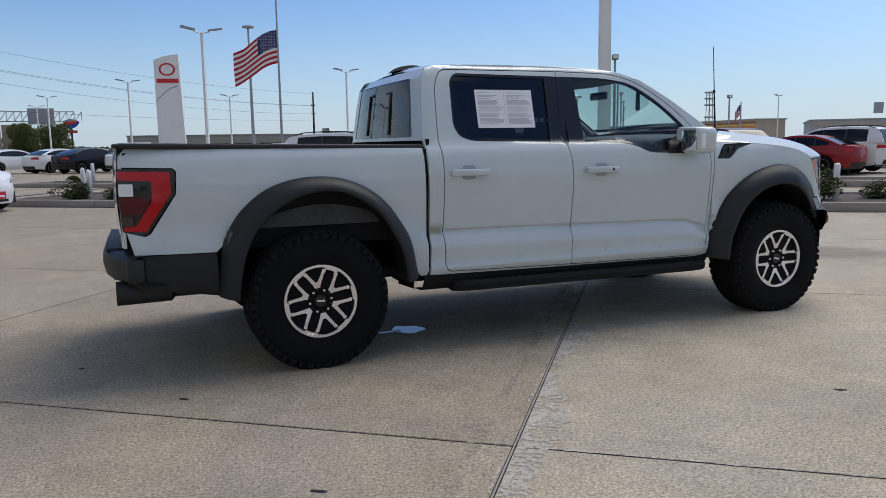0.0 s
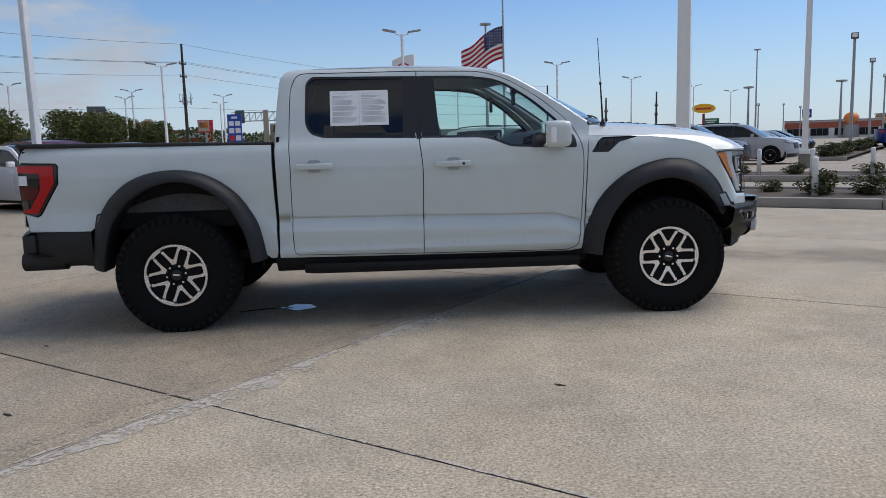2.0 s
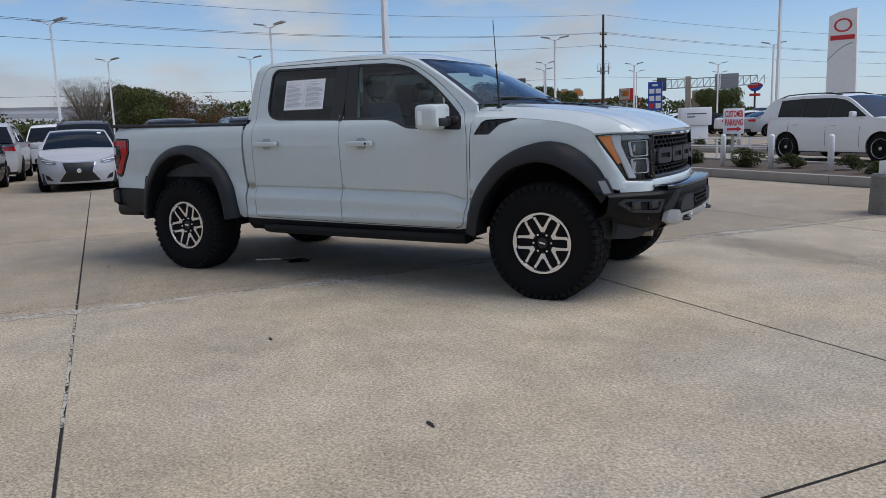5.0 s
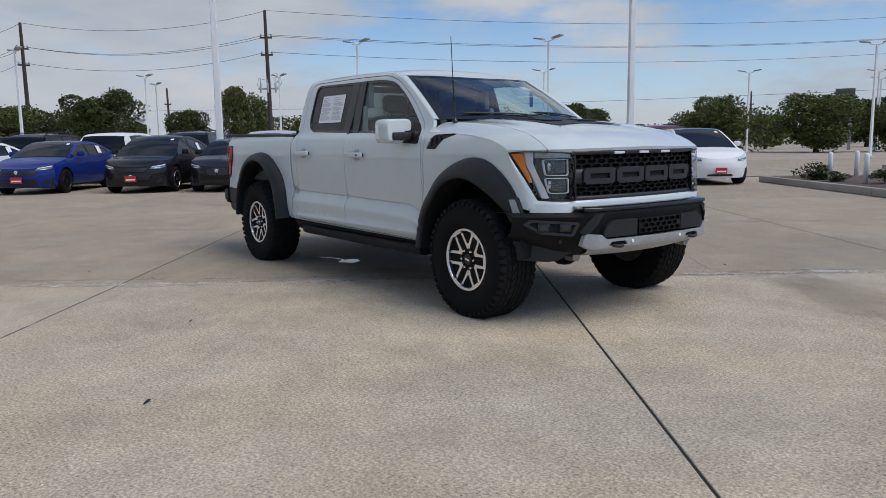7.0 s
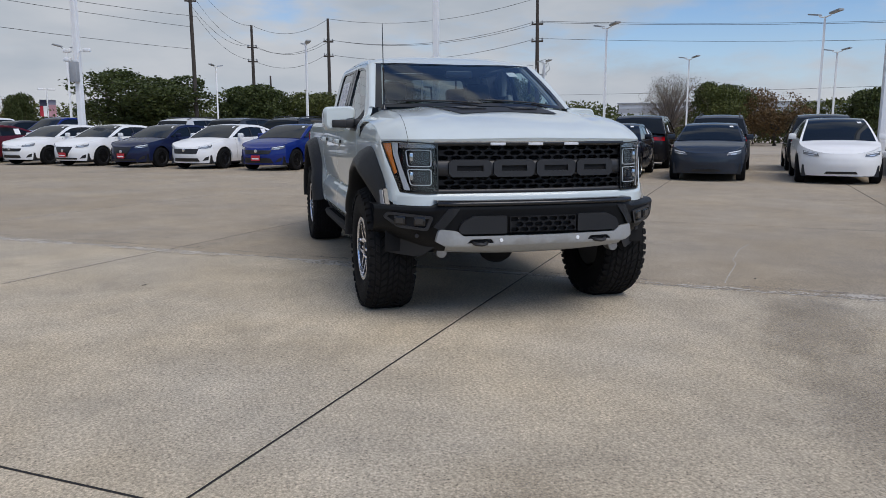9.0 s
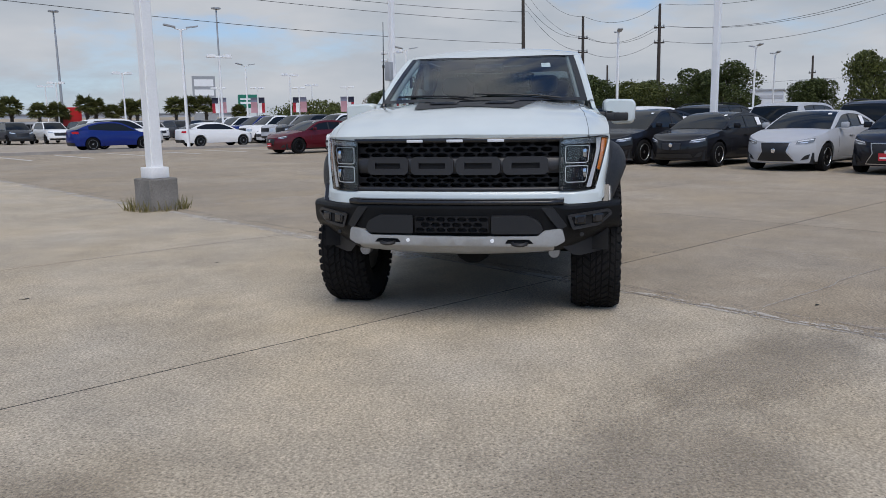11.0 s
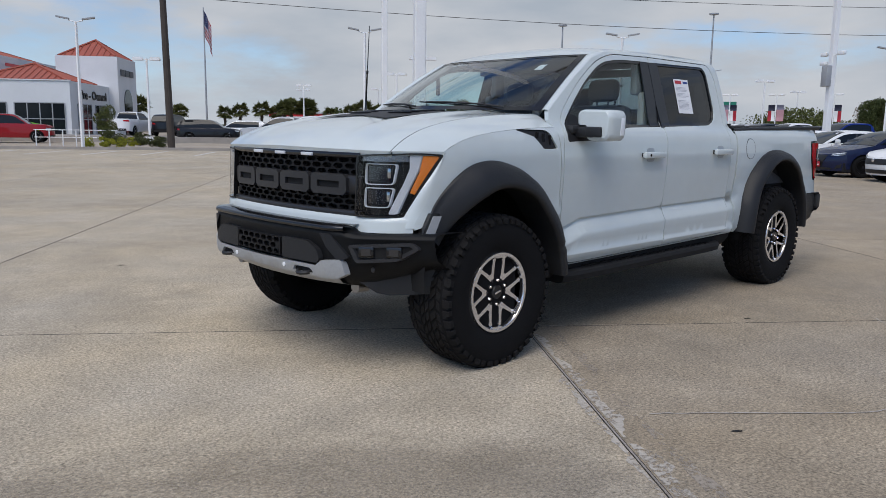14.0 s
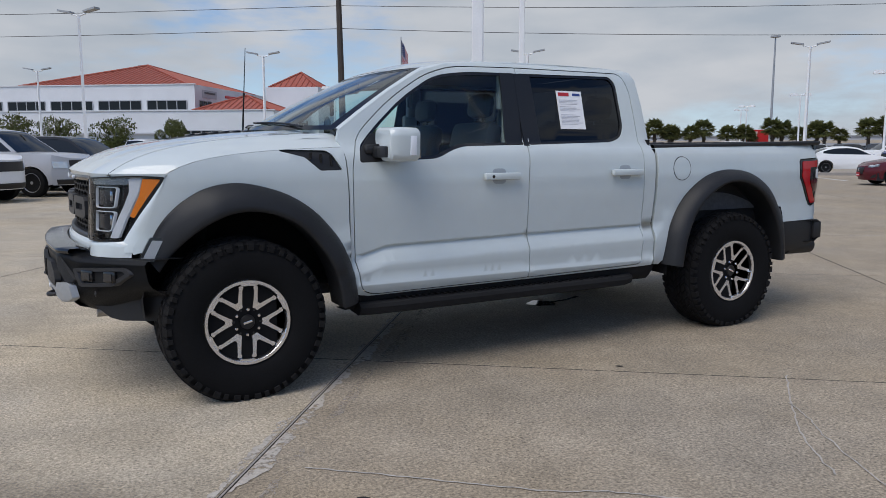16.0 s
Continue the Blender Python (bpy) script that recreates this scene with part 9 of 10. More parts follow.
W_ = WHITE_PLAIN
board_sign("road_sign", "blue highway services sign with small white panels", -20.5, 101.5, 1.9, 2.0, 5.9, SIGN_BLUE, (0.95, 0.1, 0), (-0.7, 0.7), [(0.1, 0.08, 0.45, 0.26, SIGN_RED), (0.55, 0.08, 0.9, 0.26, W_), (0.1, 0.34, 0.45, 0.52, W_), (0.55, 0.34, 0.9, 0.52, W_), (0.1, 0.60, 0.45, 0.76, W_), (0.55, 0.60, 0.9, 0.76, W_), (0.3, 0.85, 0.7, 0.92, W_)])
board_sign("shop_sign", "orange and red square shop sign on a post", -24.3, 100.8, 2.0, 3.6, 5.2, SIGN_RED, (0.95, 0.1, 0), (0.0,), [(0.04, 0.06, 0.76, 0.94, BEIGE), (0.12, 0.32, 0.68, 0.80, SIGN_ORANGE)])
gt = thing("sign_gantry", label="grey steel truss gantry carrying highway sign panels", category="sign gantry")
m = frame_of((-16, 104, 0), (1, 0.05, 0))
for a in (-0.6,):
    boxm("column", m, (a - 0.35, -0.05, -0.3), (a + 0.35, 6.5, 0.3), BEIGE, gt)
bmb = bmesh.new()
for z in (5.0, 6.2):
    tube(bmb, [m @ Vector((-5.4, z, 0)), m @ Vector((8.2, z, 0))], 0.07, 5)
for k in range(17):
    tube(bmb, [m @ Vector((-5.4 + 0.85 * k, 5.0, 0)), m @ Vector((-4.55 + 0.85 * k, 6.2, 0))], 0.045, 4)
    tube(bmb, [m @ Vector((-4.55 + 0.85 * k, 5.0, 0)), m @ Vector((-4.55 + 0.85 * k, 6.2, 0))], 0.045, 4)
part("truss", bmb, POLE_GREY, gt, smooth=False)
boxm("sign_panel", m, (-4.8, 4.7, 0.15), (-3.5, 6.5, 0.25), SIGN_DARK, gt)
for k in range(5):
    boxm("sign_panel" if k == 0 else "text_bar", m, (2.9, 4.6, 0.15) if k == 0 else (3.2, 4.65 + 0.38 * k, 0.27), (5.9, 6.6, 0.25) if k == 0 else (5.0 + 0.3 * (k % 2), 4.74 + 0.38 * k, 0.29), LAMP_GREY if k == 0 else POLE_GREY, gt)
boxm("pylon", m, (-0.2, -0.05, -1.6), (3.2, 4.6, -0.9), BEIGE, gt)
rs = thing("round_sign", label="rounded blue and red diner sign on a dark post", category="sign")
m = frame_of((-8.5, 108, 0), (0.99, 0.1, 0))
boxm("post", m, (-0.12, -0.03, -0.1), (0.12, 4.4, 0.1), CAR_BLACK, rs)
bmb = bmesh.new()
prism(bmb, [(0.95 * math.cos(a) * (1 + 0.12 * math.sin(3 * a)), 4.8 + 0.58 * math.sin(a)) for a in (2 * math.pi * k / 28 for k in range(28))], lambda a, b: m @ Vector((a, b, 0.2)), m.to_3x3() @ Vector((0, 0, -0.4)))
bd = part("board", bmb, SIGN_BLUE, rs, smooth=False)
bmb = bmesh.new()
prism(bmb, [(0.85 * math.cos(a) - 0.08, 4.95 + 0.32 * math.sin(a) + 0.15 * math.cos(a)) for a in (2 * math.pi * k / 20 for k in range(20))], lambda a, b: m @ Vector((a, b, 0.23)), m.to_3x3() @ Vector((0, 0, -0.025)))
part("emblem", bmb, SIGN_RED, bd, smooth=False)
boxm("name_bar", m, (-0.7, 3.55, -0.1), (0.7, 3.9, 0.12), SIGN_RED, rs)
ov = thing("oval_sign", label="yellow oval shop sign on a tall red post", category="sign")
m = frame_of((43, 95, 0), (0.9, -0.45, 0))
boxm("post", m, (-0.16, -0.03, -0.15), (0.16, 4.0, 0.15), RED_DAMPER, ov)
bmb = bmesh.new()
prism(bmb, [(1.5 * math.cos(a), 4.7 + 0.62 * math.sin(a)) for a in (2 * math.pi * k / 32 for k in range(32))], lambda a, b: m @ Vector((a, b, 0.3)), m.to_3x3() @ Vector((0, 0, -0.6)))
bd = part("board", bmb, SIGN_YELLOW, ov, smooth=False)
boxm("name_bar", m, (-1.0, 4.55, 0.304), (1.0, 4.8, 0.33), SIGN_RED, bd)
board_sign("road_sign", "green highway sign on steel posts", 63.4, 141.3, 2.9, 3.2, 4.3, SIGN_GREEN, (0.9, -0.45, 0), (-1.2, 1.2), [(0.12, 0.55, 0.85, 0.75, W_), (0.2, 0.22, 0.7, 0.40, W_)])
board_sign("road_sign", "blue hotel sign on a post", 73.6, 124.8, 1.5, 3.6, 5.1, SIGN_BLUE, (0.9, -0.3, 0), (0.0,), [(0.2, 0.3, 0.8, 0.6, W_)])
board_sign("billboard", "dark weathered billboard seen from behind the trees", -26, 67, 1.6, 4.2, 5.5, SIGN_DARK, (0.9, 0.4, 0), (-0.5, 0.5), [(0.1, 0.3, 0.85, 0.6, LAMP_GREY)])
board_sign("billboard", "dark grey billboard on posts by the road", 35.7, 149.8, 3.5, 3.3, 4.8, SIGN_DARK, (0.1, -1.0, 0), (-1.2, 1.2), [(0.06, 0.55, 0.94, 0.85, LAMP_GREY)])
board_sign("billboard", "large blank grey billboard on a post", 120.2, 83.6, 7.0, 5.3, 9.3, LAMP_GREY, (0.55, -0.83, 0), (0.0,), [(0.0, 0.0, 1.0, 0.05, SIGN_RED)], post_w=0.13)
board_sign("road_sign", "large green highway sign with white lines", -91.3, -45.0, 2.6, 3.5, 5.3, SIGN_GREEN, (-0.45, 0.89, 0), (-1.2, 1.2), [(0.1, 0.60, 0.7, 0.72, W_), (0.1, 0.30, 0.85, 0.45, W_)])
board_sign("road_sign", "small green highway sign on a post", -66, -78, 2.4, 3.4, 4.5, SIGN_GREEN, (-0.8, 0.6, 0), (0.0,), [(0.15, 0.35, 0.5, 0.65, W_)])
board_sign("pylon_sign", "tall grey brand pylon with plain panels", -92.4, -52, 3.1, 1.0, 8.0, LAMP_GREY, (-0.55, 0.83, 0), (-0.9, 0.9), [(0.08, 0.80, 0.92, 0.94, W_), (0.08, 0.62, 0.92, 0.74, W_), (0.08, 0.45, 0.92, 0.57, SIGN_DARK), (0.08, 0.28, 0.92, 0.40, W_)])
board_sign("shop_sign", "red and white shop sign on a post", -74, -60, 2.6, 1.4, 3.6, SIGN_RED, (-0.75, 0.66, 0), (0.0,), [(0.1, 0.5, 0.5, 0.9, W_)])
# tower sign with two rounded orange panels
tw = thing("tower_sign", label="steel lattice tower with two orange house-shaped sign panels", category="sign")
m = frame_of((-38, 116.6, 0), (0.94, 0.33, 0))
bmb = bmesh.new()
for a in (-0.9, 0.9):
    for zz in (-0.4, 0.4):
        tube(bmb, [m @ Vector((a, -0.05, zz)), m @ Vector((a, 5.2, zz))], 0.05, 5)
    tube(bmb, [m @ Vector((a, 0.2, 0.4)), m @ Vector((-a, 5.0, 0.4))], 0.045, 5)
part("lattice", bmb, POLE_GREY, tw, smooth=False)
for a in (-1.05, 1.05):
    bmb = bmesh.new()
    prism(bmb, [(a - 0.95, 4.9), (a + 0.95, 4.9), (a + 0.95, 5.6), (a + 0.45, 6.15), (a - 0.45, 6.15), (a - 0.95, 5.6)], lambda p, q: m @ Vector((p, q, 0.7)), m.to_3x3() @ Vector((0, 0, -0.25)))
    bd = part("board", bmb, BEIGE, tw, smooth=False)
    bmb = bmesh.new()
    prism(bmb, [(a + 0.7 * math.cos(t), 5.15 + 0.7 * math.sin(t)) for t in (math.pi * k / 12 for k in range(13))], lambda p, q: m @ Vector((p, q, 0.73)), m.to_3x3() @ Vector((0, 0, -0.026)))
    part("emblem", bmb, SIGN_ORANGE, bd, smooth=False)

# domes beside the road
for x, y, r, mat, lab in ((80, 122, 1.28, SIGN_ORANGE, "large orange balloon on a roof"),):
    root = thing("dome", pose(x, y, 0), label=lab, category="dome")
    bmb = bmesh.new()
    lathe(bmb, [(-0.02, 1.6), (2.2, 1.5)], (0, 0, 0), 14, "z")
    part("drum", bmb, LAMP_GREY, root)
    bmb = bmesh.new()
    lathe(bmb, [(2.2, r * 0.75)] + [(2.2 + r * (0.66 + math.sin(a)), r * math.cos(a)) for a in (radians(-35 + 125 * k / 10) for k in range(10))] + [(2.2 + r * 1.66, 0.02)], (0, 0, 0), 20, "z")
    part("shell", bmb, mat, root)

# lot banners
FLAG_NAVY = principled("banner_navy", (0.012, 0.014, 0.035), 0.7)
FLAG_RED = principled("banner_red", (0.36, 0.015, 0.03), 0.7)
FLAG_PINK = varied("faded_pink_banner", (0.46, 0.25, 0.28), 0.8, scale=3, fine=14, amount=0.12)
FLAG_GREY = principled("faded_blue_banner", (0.16, 0.16, 0.21), 0.8)


def banner(x, y, heading, side):
    """A lamp pole with a star banner on one side and a faded striped one on the other."""
    root = thing("flag_banner", pose(x, y, 0, 0, 0, heading), label="lamp pole with a star banner and a faded pink one", category="banner", group="lot banners")
    bmb = bmesh.new()
    tube(bmb, [(0, 0, -0.02), (0, 0, 5.3)], 0.06, 6)
    pole = part("pole", bmb, WHITE_PLAIN, root)
    for d in (-1, 1):
        part("lamp_head", boxed((min(d * 0.1, d * 0.8), -0.16, 5.22), (max(d * 0.1, d * 0.8), 0.16, 5.38), 0.03), WHITE_PLAIN, pole)
    def cloth(name, a0, a1, z0, z1, mt):
        part(name, skin(4, 6, lambda u, v: (a0 + (a1 - a0) * u, 0.05 * math.sin(v * 4 + a0), z0 + (z1 - z0) * v)), mt, root)
    d = side
    cloth("star_field", d * 0.08, d * 0.74, 3.62, 4.25, FLAG_NAVY)
    cloth("red_half", d * 0.41, d * 0.74, 2.55, 3.62, FLAG_RED)
    cloth("white_half", d * 0.08, d * 0.41, 2.55, 3.62, W_)
    cloth("striped_field", -d * 0.08, -d * 0.80, 2.55, 3.75, FLAG_PINK)
    cloth("canton", -d * 0.08, -d * 0.80, 3.75, 4.25, FLAG_GREY)
for k, (x, y) in enumerate(((-71.8, -39.6), (-73.5, -35.7), (-75.2, -31.4), (-76.9, -26.2), (-78.5, -20.1))):
    banner(x, y, 113, 1 if k % 2 else -1)
ys = thing("warning_sign", pose(-94.0, -37.2, 0, 0, 0, 113), label="small yellow diamond road sign on a post", category="sign")
bmb = bmesh.new()
tube(bmb, [(0, 0, -0.02), (0, 0, 2.5)], 0.04, 6)
part("post", bmb, POLE_GREY, ys)
bmb = bmesh.new()
prism(bmb, [(0.75, 2.2), (0, 2.95), (-0.75, 2.2), (0, 1.45)], lambda p, q: (p, 0.06, q), (0, 0.02, 0))
part("plate", bmb, SIGN_YELLOW, ys, smooth=False)

# ---- flags ----
STARS = principled("flag_blue_with_stars", (0.012, 0.020, 0.11), 0.8)
sn, sl = STARS.node_tree.nodes, STARS.node_tree.links
sco = sn.new("ShaderNodeTexCoord"); svo = sn.new("ShaderNodeTexVoronoi"); svo.inputs["Scale"].default_value = 3.6
svo.inputs["Randomness"].default_value = 0.15
sl.new(sco.outputs["Object"], svo.inputs["Vector"])
sst = sn.new("ShaderNodeMapRange"); sst.inputs["From Min"].default_value, sst.inputs["From Max"].default_value = 0.22, 0.27
sst.inputs["To Min"].default_value, sst.inputs["To Max"].default_value = 1.0, 0.0
sl.new(svo.outputs["Distance"], sst.inputs["Value"])
smx = sn.new("ShaderNodeMix"); smx.data_type = "RGBA"
smx.inputs[6].default_value, smx.inputs[7].default_value = (0.012, 0.020, 0.11, 1), (0.7, 0.7, 0.7, 1)
sl.new(sst.outputs[0], smx.inputs["Factor"]); sl.new(smx.outputs[2], sn["Principled BSDF"].inputs["Base Color"])
FLAG_RED, FLAG_WHITE = principled("flag_red", (0.42, 0.012, 0.022), 0.8), principled("flag_white", (0.72, 0.72, 0.72), 0.8)


def flag(x, y, pole_h, top, hoist, fly, droop, heading, label, curl=1.0):
    root = thing("flagpole", pose(x, y, 0, 0, 0, heading), label=label, category="flag", group="national flags")
    bmb = bmesh.new()
    tube(bmb, [(0, 0, -0.05), (0, 0, pole_h)], [0.14, 0.06], 10)
    part("pole", bmb, POLE_GREY, root)
    nu, nv = 26, 26
    def cloth_at(s, t):
        wave = 0.25 * curl * math.sin(s * 7.5 + t * 1.5) * s + 0.10 * math.sin(s * 15 - t * 2.2) * s
        z = top - t * hoist - droop * s ** 1.3 + 0.22 * curl * math.sin(s * 6.0 + 0.6) * s
        return (0.08 + fly * s * (1 - 0.10 * s), wave, z)
    bmb = skin(nu, nv, cloth_at)
    bmb.faces.ensure_lookup_table()
    for i in range(nu):
        for j in range(nv):
            f = bmb.faces[i * nv + j]
            f.material_index = 2 if (i < nu * 0.4 and j < 14) else (0 if (j // 2) % 2 == 0 else 1)
    part("cloth", bmb, [FLAG_RED, FLAG_WHITE, STARS], root, "red and white striped cloth with a starry blue corner")
flag(12.7, 71.2, 19.5, 12.6, 3.2, 4.7, 2.3, 158, "national flag flying at half-mast on a tall grey flagpole")
flag(-39.8, -89.5, 16, 16.6 - 1.0, 3.2, 1.6, 2.6, 200, "limp national flag on a grey flagpole", 0.5)
flag(66.0, 66.3, 5.6, 5.3, 1.25, 0.8, 1.2, 160, "small limp national flag on a grey flagpole", 0.6)

# ---- showroom with orange-red roofs ----
DARK_GLASS = principled("showroom_glass", (0.012, 0.015, 0.018), 0.08, spec=0.18)
show = thing("showroom", label="white two-storey showroom with orange-red hipped metal roofs", category="building")


def uv_box(name, u0, u1, v0, v1, z0, z1, mat, parent=None, label=""):
    bmb = bmesh.new()
    rot = Matrix.Rotation(math.atan2(A2.y, A2.x), 4, "Z")
    box(bmb, (u0, v0, z0), (u1, v1, z1), 0, rot)
    return part(name, bmb, mat, parent or show, label, smooth=False)


def hip_roof(u0, u1, v0, v1, z, apex, name="roof"):
    """A pyramid of ribbed metal on a square base, with raised hip caps."""
    c = [at(u0, v0, z), at(u1, v0, z), at(u1, v1, z), at(u0, v1, z)]
    top = at((u0 + u1) / 2, (v0 + v1) / 2, apex)
    bmb = bmesh.new()
    for i in range(4):
        bmb.faces.new([bmb.verts.new(p) for p in (c[i], c[(i + 1) % 4], top)])
    ob = part(name, bmb, ROOF_RED, show, "ribbed orange-red metal roof", smooth=False)
    bmb = bmesh.new()
    for i in range(4):
        a, b = c[i], c[(i + 1) % 4]
        n = max(4, round((b - a).length / 0.55))
        for k in range(1, n):
            s = k / n
            foot_p = a.lerp(b, s)
            reach = 1 - abs(2 * s - 1)
            mid_e = a.lerp(b, 0.5)
            head_p = foot_p + (top - mid_e) * reach
            tube(bmb, [foot_p + Vector((0, 0, 0.03)), head_p + Vector((0, 0, 0.03))], 0.05, 4, cap=False)
        tube(bmb, [a + Vector((0, 0, 0.04)), top + Vector((0, 0, 0.06))], 0.10, 5, cap=False)
    part("roof_ribs", bmb, ROOF_RED, ob, smooth=False)
    return ob


def window_row(u0, u1, v, z0, z1, cols, rows, parent_name="window", face="v"):
    """A glazed opening with frame bars; face v looks along +B, face u along -A."""
    wobj = None
    def bx(name, a0, a1, za, zb, out0, out1, mat, parent):
        if face == "v":
            return uv_box(name, a0, a1, v + out0, v + out1, za, zb, mat, parent)
        return uv_box(name, v - out1, v - out0, a0, a1, za, zb, mat, parent)
    wobj = bx(parent_name, u0, u1, z0, z1, -0.05, 0.03, SIGN_DARK, show)
    for i in range(cols):
        for j in range(rows):
            a, b = u0 + (u1 - u0) * i / cols, u0 + (u1 - u0) * (i + 1) / cols
            c, d = z0 + (z1 - z0) * j / rows, z0 + (z1 - z0) * (j + 1) / rows
            bx("pane", a + 0.04, b - 0.04, c + 0.04, d - 0.04, 0.03, 0.036, DARK_GLASS, wobj)
    for i in range(cols + 1):
        a = u0 + (u1 - u0) * i / cols
        bx("mullion", a - 0.04, a + 0.04, z0, z1, 0.036, 0.07, LAMP_GREY, wobj)
    for j in range(rows + 1):
        c = z0 + (z1 - z0) * j / rows
        bx("transom", u0, u1, c - 0.035, c + 0.035, 0.037, 0.068, LAMP_GREY, wobj)
    return wobj


uv_box("wall", 34.6, 66.0, -86.0, -61.6, 0, 7.28, STUCCO)
uv_box("parapet_cap", 34.5, 66.1, -61.75, -61.5, 7.28, 7.36, STUCCO)
hip_roof(35.4, 53.0, -79.3, -61.9, 7.30, 10.05)
uv_box("wall", 26.3, 66.0, -70.3, -60.0, 0, 4.76, STUCCO, None)
uv_box("parapet_cap", 26.2, 66.1, -60.15, -59.9, 4.76, 4.84, STUCCO)
hip_roof(26.7, 34.4, -68.2, -60.5, 4.80, 6.35)
uv_box("ledge", 35.0, 66.0, -60.0, -59.6, 2.62, 2.78, STUCCO_GREY)
for u0, u1 in ((35.4, 39.4), (40.0, 44.4), (45.0, 49.4), (50.0, 54.0), (54.6, 58.6)):
    window_row(u0, u1, -61.6, 4.95, 5.82, 4, 1)
window_row(31.3, 35.3, -60.0, 0.35, 2.95, 4, 2)
window_row(26.75, 30.7, -60.0, 0.35, 2.95, 4, 2)
for u0, u1 in ((36.6, 39.0), (40.0, 43.0), (47.0, 50.0)):
    window_row(u0, u1, -60.0, 0.3, 2.0, 3, 1)
window_row(-65.0, -61.6, 26.3, 0.35, 2.95, 3, 2, face="u")
window_row(-69.5, -66.1, 26.3, 0.35, 2.95, 3, 2, face="u")
window_row(-65.0, -62.4, 34.6, 5.0, 5.85, 3, 1, face="u")
m = Matrix.Translation(at(26.28, -65.75, 3.76)) @ frame_of((0, 0, 0), -B2.to_3d())
lettering("Pre - Owned", CAR_BLACK, m, 6.9, 0.78, show, bold=0.02, depth=0.08)
# the corner tower and its arch
uv_box("tower", 25.4, 31.0, -76.5, -70.3, 0, 7.62, STUCCO)
hip_roof(25.6, 30.8, -76.3, -70.5, 7.62, 9.35)
m = Matrix.Translation(at(25.385, -73.3, 0)) @ frame_of((0, 0, 0), -B2.to_3d())
bmb = bmesh.new()
prism(bmb, [(-1.3, 0.1), (1.3, 0.1), (1.3, 3.4)] + [(1.3 * math.cos(a), 3.4 + 1.3 * math.sin(a)) for a in (math.pi * k / 12 for k in range(1, 12))] + [(-1.3, 3.4)], lambda a, b: m @ Vector((a, b, 0.05)), m.to_3x3() @ Vector((0, 0, -0.06)))
part("arch", bmb, DARK_GLASS, show, "dark glazed arch", smooth=False)
for k in range(3):
    boxm("sign_bar", m, (-2.2 + 1.5 * k, 5.9, 0.01), (-1.0 + 1.5 * k, 6.5, 0.08), SIGN_DARK, show)
uv_box("sign_board", 34.55, 34.59, -66.2, -63.1, 6.15, 6.9, STUCCO_GREY)
uv_box("sign_bar", 34.50, 34.548, -65.8, -63.5, 6.55, 6.72, SIGN_DARK)
uv_box("sign_bar", 34.50, 34.59, -71.0, -68.2, 6.4, 6.66, SIGN_RED)
uv_box("roof_vent", 45.8, 46.1, -72.2, -71.9, 9.2, 10.3, POLE_GREY)
pav = thing("pavement_showroom", label="raised concrete forecourt before the showroom", category="pavement", kind="structure")
uv_box("forecourt", 8.0, 66.0, -59.95, -52.0, -0.03, 0.40, KERB, pav)
# far kerb line and parking lines
fk = thing("kerb_far", label="long low concrete kerb across the lot", category="kerb", kind="structure")
for k in range(32):
    uv_box("kerb_stone", -52 + 3.0 * k + 0.005, -52 + 3.0 * (k + 1) - 0.005, -34.3, -34.0, -0.03, 0.14, KERB, fk)
ln = thing("parking_lines", label="worn white parking lines painted on the concrete", category="road marking", kind="structure")
for k in range(26):
    u = 26.45 - 2.35 * k
    uv_box("line", u - 0.06, u + 0.06, -32.4, -27.3, -0.03, 0.006, STRIPE, ln)
rmp = thing("ramp_railing", label="white steel handrail beside the showroom ramp", category="railing")
for k in range(7):
    p = at(21.6 - k * 0.75, -40.4)
    part("post", boxed((p.x - 0.025, p.y - 0.025, -0.02), (p.x + 0.025, p.y + 0.025, 0.95)), WHITE_PLAIN, rmp)
for z in (0.5, 0.93):
    bmb = bmesh.new()
    tube(bmb, [at(21.7, -40.4, z), at(17.0, -40.4, z)], 0.025, 6)
    part("rail", bmb, WHITE_PLAIN, rmp)
for k in range(6):
    u = 17.6 - 0.75 * k
    root = thing("hedge_shrub", label="clipped yellow-green hedge shrub by the ramp", category="shrub", group="yellow-green hedge")
    rng = random.Random(70 + k)
    qs, _b = crown_quads(rng, 9, 700, 0.09, (0, 0, 0.32), (0.52, 0.42, 0.30), 0.4)
    link("leaves", quads_mesh("leaves", qs, SHRUB_YELLOW if k < 4 else SHRUB), root)
    root.matrix_world = Matrix.Translation(at(u, -37.3 - 0.25 * (k % 2), 0.0)) @ Matrix.Diagonal((1, 1, 1.05, 1))
for k, (u, v, h) in enumerate([(16.5, -39.6, 0.95), (15.6, -39.9, 1.1), (14.6, -40.0, 0.8), (17.3, -40.0, 1.3)]):
    bush(u, v, 1.3, h, k, "dark green shrub by the showroom ramp", "shrubs by the ramp")

